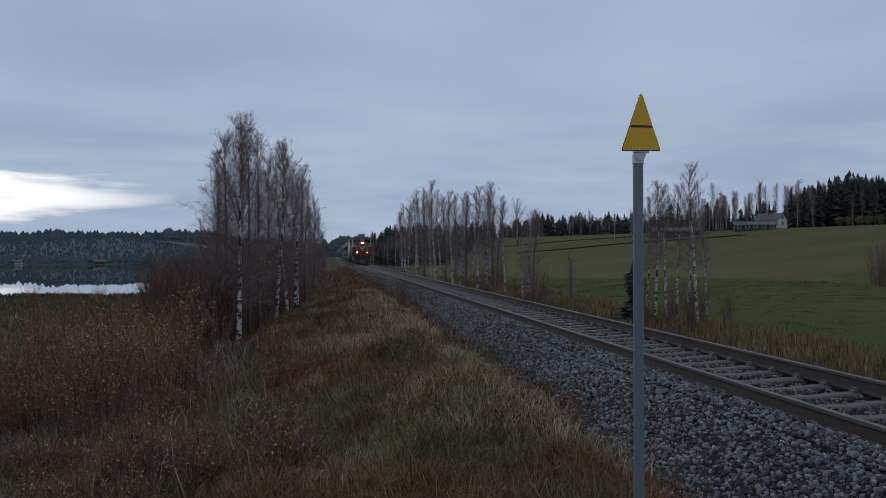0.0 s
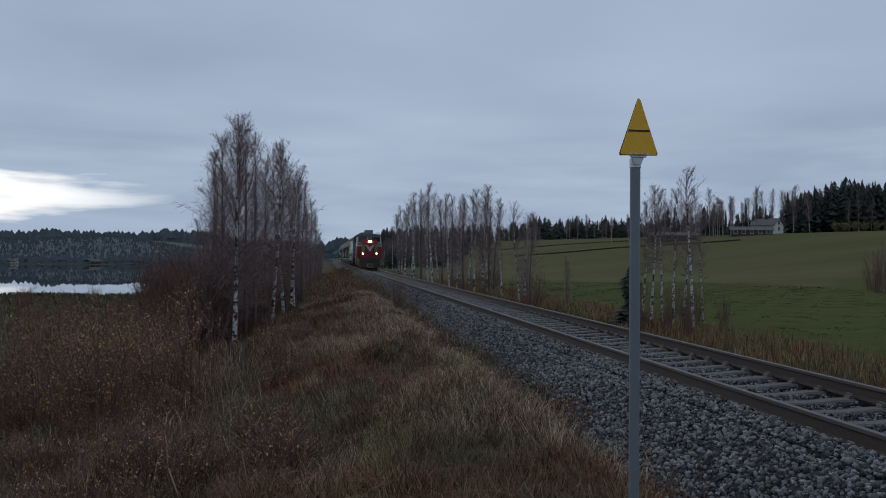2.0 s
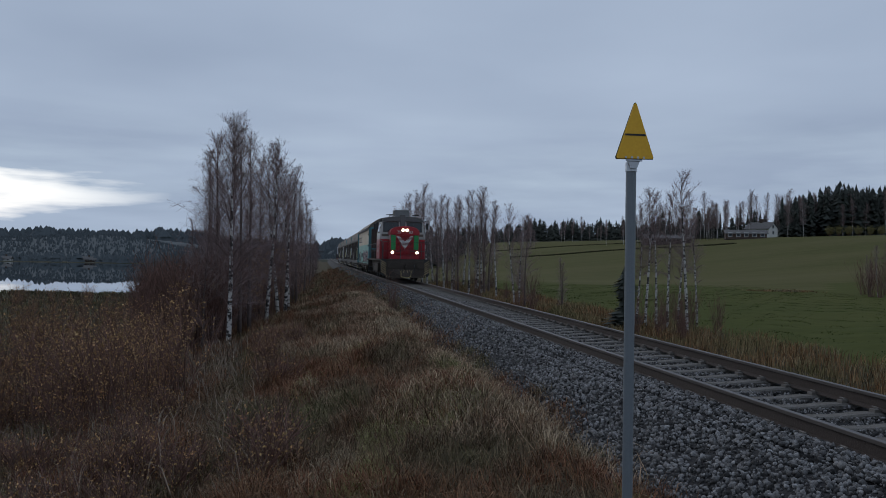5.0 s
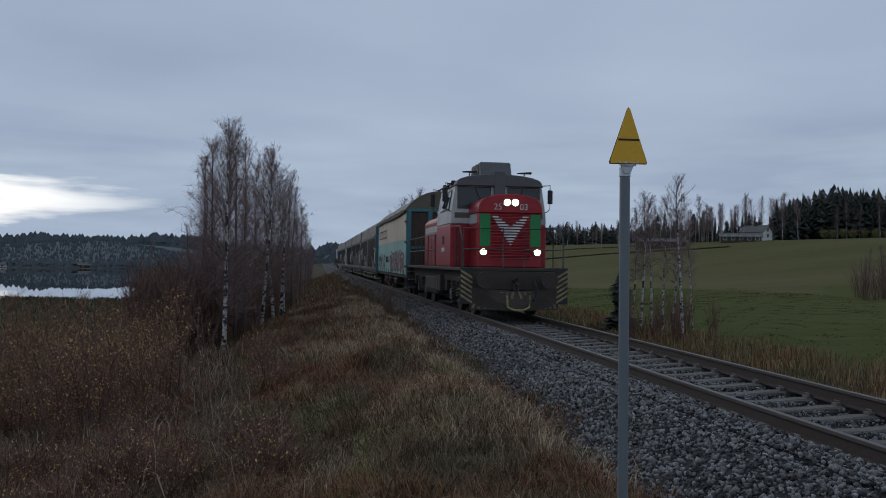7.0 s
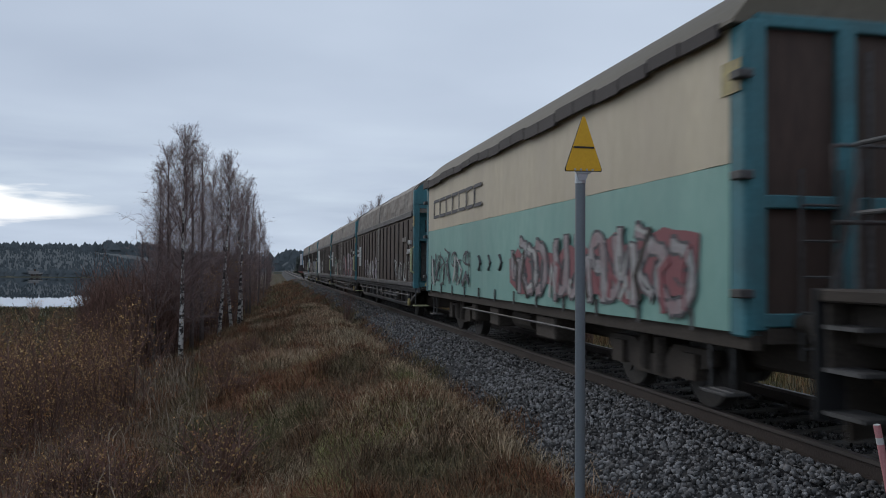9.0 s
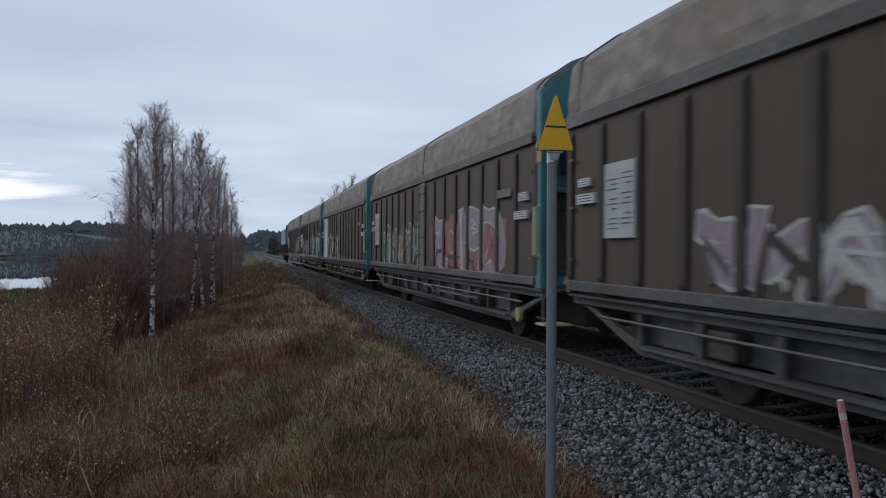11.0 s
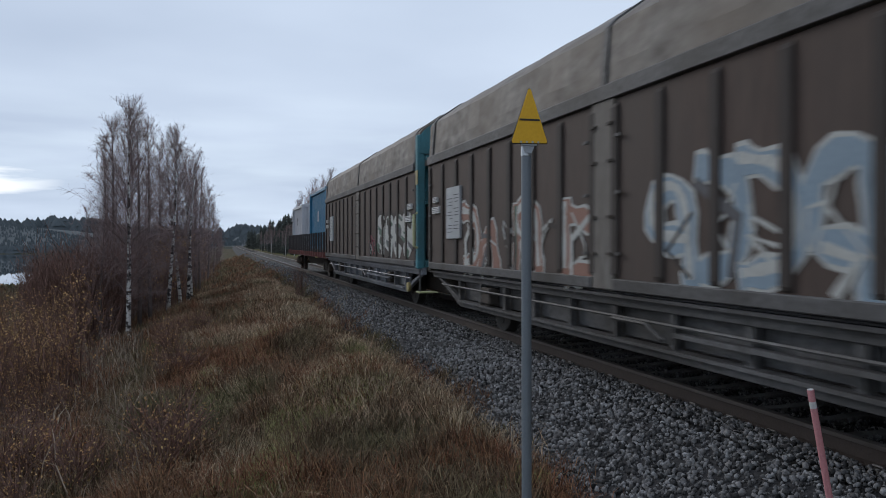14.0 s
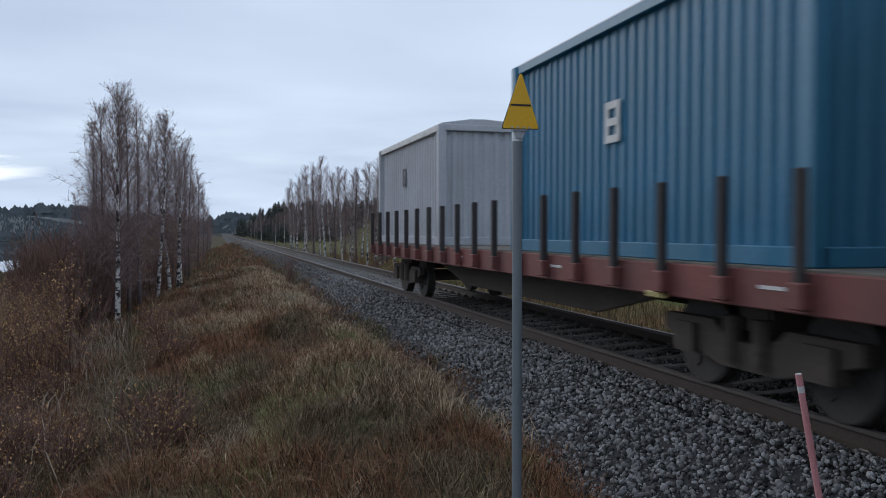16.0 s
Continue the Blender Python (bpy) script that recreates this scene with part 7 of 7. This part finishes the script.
house("farmhouse", "pale wooden farmhouse with grey gabled roof on the hill", 1364, 197, 6.5, 4.2, 2.5, 1.5, M["wall_white"], -62)
house("barn", "long low brown barn with light roof on the hill", 1335, 188, 9.5, 3.2, 1.5, 0.7, M["wall_brown"], -20, False, 5)
house("barn", "low brown outbuilding on the hill", 1195, 190, 11, 4, 1.7, 0.7, M["wall_brown"], -12, False, 3)
house("farmhouse", "small far house on the lake shore", 175, 462, 7, 4, 1.6, 1.4, M["wall_brown"], 10, True, 3)
house("farmhouse", "small far brown house on the lake shore", 30, 460, 5, 4, 1.4, 1.2, M["wall_white"], 5, True, 2)
house("barn", "far dark barn on the lake shore", 235, 465, 6, 4, 1.4, 1.0, M["wall_brown"], -5, False, 2)


# ---- grass, weeds and ballast stones ----
def blades(name, label, mat, x, y, height, width, lean, seed):
    rs = np.random.RandomState(seed)
    n = len(x)
    bed = (x > 2.75) & (x < 8.4)
    z = np.where(bed, np.maximum(ground_z(x, y), bed_z(x)), ground_z(x, y)) - 0.02
    az = rs.uniform(0, 2 * np.pi, n)
    wa = rs.uniform(0, np.pi, n)
    wx, wy = np.cos(wa) * width / 2, np.sin(wa) * width / 2
    lx, ly = np.cos(az) * lean * height, np.sin(az) * lean * height
    P = np.empty((n, 5, 3))
    P[:, 0] = np.stack([x - wx, y - wy, z], -1)
    P[:, 1] = np.stack([x + wx, y + wy, z], -1)
    P[:, 2] = np.stack([x + lx * 0.35 - wx * 0.8, y + ly * 0.35 - wy * 0.8, z + height * 0.62], -1)
    P[:, 3] = np.stack([x + lx * 0.35 + wx * 0.8, y + ly * 0.35 + wy * 0.8, z + height * 0.62], -1)
    P[:, 4] = np.stack([x + lx, y + ly, z + height * (1.0 - 0.35 * lean)], -1)
    o = np.arange(n)[:, None] * 5
    F = np.concatenate([o + np.array([0, 1, 3]), o + np.array([0, 3, 2]), o + np.array([2, 3, 4])], 1).reshape(-1, 3)
    tagged(new(name, raw_mesh(name, P.reshape(-1, 3), F, mat)), label, "grass", kind="stuff")


def scatter(rs, n, x0, x1, y0, y1, clump=0.0):
    x, y = rs.uniform(x0, x1, n), rs.uniform(y0, y1, n)
    if clump:
        m = max(1, n // 40)
        cx, cy = rs.uniform(x0, x1, m), rs.uniform(y0, y1, m)
        k = rs.randint(0, m, n)
        part_ = rs.rand(n) < 0.6
        x = np.where(part_, cx[k] + rs.normal(0, clump, n), x)
        y = np.where(part_, cy[k] + rs.normal(0, clump, n), y)
    return x, y


def grass_edge(y):
    """Where the bank's grass gives way to the stones."""
    return 2.78 + 0.60 * smooth01((y - 5) / 6) + 0.12 * smooth01((y - 18) / 30) + 0.13 * np.sin(y * 1.3) + 0.09 * np.sin(y * 3.7 + 1)


def grass():
    rs = np.random.RandomState(3)
    zones = [(6000, -4.0, 2.5, -3, 3.2, 0.07), (46000, -4.0, 3.2, 3.2, 9.5, 0.07), (112000, -7.5, 3.4, 9.5, 19, 0.09), (90000, -13, 3.5, 19, 42, 0.15), (36000, -8, 3.5, 42, 110, 0.5), (16000, 2.5, 4.1, 17, 60, 0.2), (9000, 2.5, 4.2, 60, 130, 0.4)]
    X, Y = map(np.concatenate, zip(*[scatter(rs, *z) for z in zones]))
    # thinner over the stones' foot
    keep = (X < grass_edge(Y) + rs.normal(0, 0.13, len(X))) | (rs.rand(len(X)) < 0.07)
    X, Y = X[keep], Y[keep]
    n = len(X)
    patch = 0.5 + 0.5 * np.sin(X * 1.1 + 0.7 * Y) * np.sin(0.45 * Y - 0.8 * X + 1)
    tuft = np.clip(np.sin(2.9 * X + 1.7 * Y + 1.5 * np.sin(0.9 * Y)) * np.sin(2.3 * Y - 1.9 * X + 1.3 * np.sin(1.3 * X)), 0, 1)
    h = (0.05 + 0.13 * patch + 0.24 * tuft * (X < 1.6) + rs.rand(n) ** 2 * 0.26) * np.interp(X, [-3, 0, 2, 3], [1.4, 1.2, 1.0, 0.75])
    w = 0.0036 + 0.00032 * Y + rs.rand(n) * 0.0024
    blades("dry_grass", "long dry straw and rust coloured grass on the bank", M["grass"], X, Y, h, w, rs.uniform(0.2, 1.5, n), 5)
    X, Y = scatter(rs, 70000, -1.5, 3.1, 5.5, 45, 0.12)
    tuft = (np.sin(X * 2.1 + Y * 0.9) + np.sin(Y * 0.55 + 1.3) + 0.5 * np.sin(X * 5.3 - Y * 2.7) + 0.35 * X > 0.55)
    X, Y = X[tuft], Y[tuft]
    blades("straw_tufts", "pale straw tufts along the top of the bank", M["straw"], X, Y, rs.uniform(0.14, 0.42, len(X)), 0.0036 + 0.00036 * Y, rs.uniform(0.4, 1.6, len(X)), 12)
    X, Y = scatter(rs, 60000, -0.3, 2.9, 6.5, 20, 0.16)
    green = np.sin(X * 1.9 - Y * 0.7 + 0.4) + 0.6 * np.sin(Y * 1.1 + X) > 0.25
    X, Y = X[green], Y[green]
    blades("green_grass", "short green grass still growing on the bank", M["green_grass"], X, Y, rs.uniform(0.08, 0.24, len(X)), 0.0036 + 0.00034 * Y, rs.uniform(0.3, 1.5, len(X)), 16)
    X, Y = scatter(rs, 7500, -10, -0.4, 9, 30, 0.4)
    keep = (X < -0.4 - 0.10 * (Y - 8)) | (rs.rand(len(X)) < 0.06)
    X, Y = X[keep], Y[keep]
    blades("tall_weeds", "pale dead weed stalks with fluffy heads", M["weed"], X, Y, rs.uniform(0.35, 0.95, len(X)), 0.005 + 0.0005 * Y + rs.rand(len(X)) * 0.008, rs.uniform(0.2, 1.0, len(X)), 6)
    X, Y = scatter(rs, 26000, 9.6, 13.6, 10, 75, 0.3)
    blades("field_edge_grass", "tall yellow-brown grass beside the field", M["reed"], X, Y, rs.uniform(0.15, 0.55, len(X)) * np.clip((X - 8.6) / 2.5, 0.3, 1), 0.010 + 0.0006 * Y, rs.uniform(0.05, 0.6, len(X)), 7)
    X, Y = rs.uniform(40, 75, 2400), 70 + rs.normal(0, 1.1, 2400)
    pale = np.sin(X * 0.33 + 0.6) + 0.5 * np.sin(X * 0.9) > 0.1
    X, Y = X[pale], Y[pale]
    blades("dry_strip", "pale dry grass strip in the field hollow", M["reed"], X, Y, rs.uniform(0.08, 0.26, len(X)), np.full(len(X), 0.09), rs.uniform(0.1, 0.8, len(X)), 9)
    X, Y = scatter(rs, 34000, 13.3, 46, 20, 84, 0.5)
    blades("field_turf", "short green grass of the lower field", M["turf"], X, Y, rs.uniform(0.02, 0.07, len(X)), 0.016 + 0.0009 * Y, rs.uniform(0.3, 1.3, len(X)), 14)
    X = rs.uniform(48, 92, 5200)
    Y = 194 - (X - 54) * 0.64 + 2.2 * np.sin(X * 0.2) + rs.normal(0, 0.6, len(X))
    second = rs.rand(len(X)) < 0.35
    Y = np.where(second, Y + 42 - 0.1 * (X - 50), Y)
    blades("ditch_growth", "dark growth along the ditches of the upper field", M["shore"], X, Y, rs.uniform(0.15, 0.45, len(X)), np.full(len(X), 0.12), rs.uniform(0.1, 0.8, len(X)), 10)
    X, Y = scatter(rs, 34000, -62, -9, 28, 108, 0.8)
    blades("meadow_grass", "rough brown and green meadow grass by the lake", M["meadow"], X, Y, rs.uniform(0.15, 0.6, len(X)), 0.02 + 0.0007 * Y, rs.uniform(0.1, 0.9, len(X)), 18)
    X, Y = scatter(rs, 3600, -70, -12, 102, 116, 0.8)
    blades("shore_reeds", "dark reeds along the near lake shore", M["shore"], X, Y, rs.uniform(0.15, 0.45, len(X)), np.full(len(X), 0.09), rs.uniform(0.05, 0.4, len(X)), 8)


grass()

ICO = None


def stone_kinds(count, seed):
    global ICO
    bm = bmesh.new()
    bmesh.ops.create_icosphere(bm, subdivisions=1, radius=1.0)
    base = np.array([v.co[:] for v in bm.verts])
    faces = np.array([[v.index for v in f.verts] for f in bm.faces])
    bm.free()
    rs = np.random.RandomState(seed)
    kinds = []
    for _ in range(count):
        p = base * rs.uniform(0.58, 1.2, (len(base), 1))
        p = np.sign(p) * np.abs(p) ** 0.85 * np.array([1.0, rs.uniform(0.6, 0.95), rs.uniform(0.5, 0.85)])
        kinds.append(p)
    return kinds, faces


def stones():
    rs = np.random.RandomState(11)
    kinds, faces = stone_kinds(10, 2)
    zones = [(2500, 2.7, 4.66, -6, 3.0), (1500, 4.83, 6.33, -6, 3.0), (19000, 2.7, 4.66, 3.0, 13), (15000, 2.7, 4.66, 13, 30), (8000, 2.75, 4.66, 30, 75), (7500, 4.83, 6.33, 3.0, 16), (7500, 4.83, 6.33, 16, 45), (2600, 6.5, 8.2, 6, 22), (2600, 6.5, 8.2, 22, 50)]
    X, Y = map(np.concatenate, zip(*[(rs.uniform(a, b, n), rs.uniform(c, d, n)) for n, a, b, c, d in zones]))
    n = len(X)
    size = (0.011 + 0.027 * rs.rand(n) ** 1.4) * (1 + 0.006 * np.clip(Y - 8, 0, 60))
    mid = (X > 4.8) & (X < 6.4)
    size = np.where(mid, size * 0.85, size)
    Z = bed_z(X) + size * 0.35 + np.where((X > 4.2) & (X < 4.66), 0.03, 0.0) + np.where(mid, 0.03, 0.0)
    phase = (Y + 6.0) % 0.6
    thin = ((X > grass_edge(Y) + rs.normal(0, 0.1, n)) | (rs.rand(n) < 0.3)) & ~(mid & ((phase < 0.10) | (phase > 0.50)) & (rs.rand(n) < 0.8))
    X, Y, Z, size = X[thin], Y[thin], Z[thin], size[thin]
    X = X + BEND * Y * Y / 2
    n = len(X)
    near = (Y > 4.2) & (Y < 6.2) & (X < 4.3)
    pick = np.flatnonzero(near)[:300]
    bed = bpy.data.objects["ballast_bed"]
    meshes = [raw_mesh("stone", k, faces, M["stone"]) for k in kinds]
    for i in pick:
        ob = new("stone", meshes[i % 10])
        ob.parent = bed
        ob.location = (X[i], Y[i], Z[i])
        ob.rotation_euler = rs.uniform(0, 6.28, 3)
        ob.scale = (size[i],) * 3
    rest = np.ones(n, bool)
    rest[pick] = False
    X, Y, Z, size = X[rest], Y[rest], Z[rest], size[rest]
    n = len(X)
    kk = rs.randint(0, 10, n)
    q = rs.normal(size=(n, 4))
    q /= np.linalg.norm(q, axis=1)[:, None]
    w, x, y, z = q.T
    R = np.stack([1 - 2 * (y * y + z * z), 2 * (x * y - z * w), 2 * (x * z + y * w), 2 * (x * y + z * w), 1 - 2 * (x * x + z * z), 2 * (y * z - x * w), 2 * (x * z - y * w), 2 * (y * z + x * w), 1 - 2 * (x * x + y * y)], -1).reshape(n, 3, 3)
    P = np.einsum("nij,nkj->nki", R, np.array(kinds)[kk]) * size[:, None, None] + np.stack([X, Y, Z], -1)[:, None]
    F = (faces[None] + (np.arange(n) * 12)[:, None, None]).reshape(-1, 3)
    ob = new("ballast_stones", raw_mesh("ballast_stones", P.reshape(-1, 3), F, M["stone"]))
    tagged(ob, "loose angular grey ballast stones beside the rails", "ballast", kind="stuff")


stones()


def motions():
    times = (0, 2, 4, 6, 8, 10, 12, 14, 16)
    for ob, u in VEHICLES:
        walk(ob, [(t, on_line(u, t)) for t in times])
    for ob, r in SETS:
        y = ob.matrix_basis.translation.y
        walk(ob, [(k / FPS, pose(0, y, r, math.degrees(SPEED * k / FPS / r))) for k in range(16 * FPS + 1)])


motions()
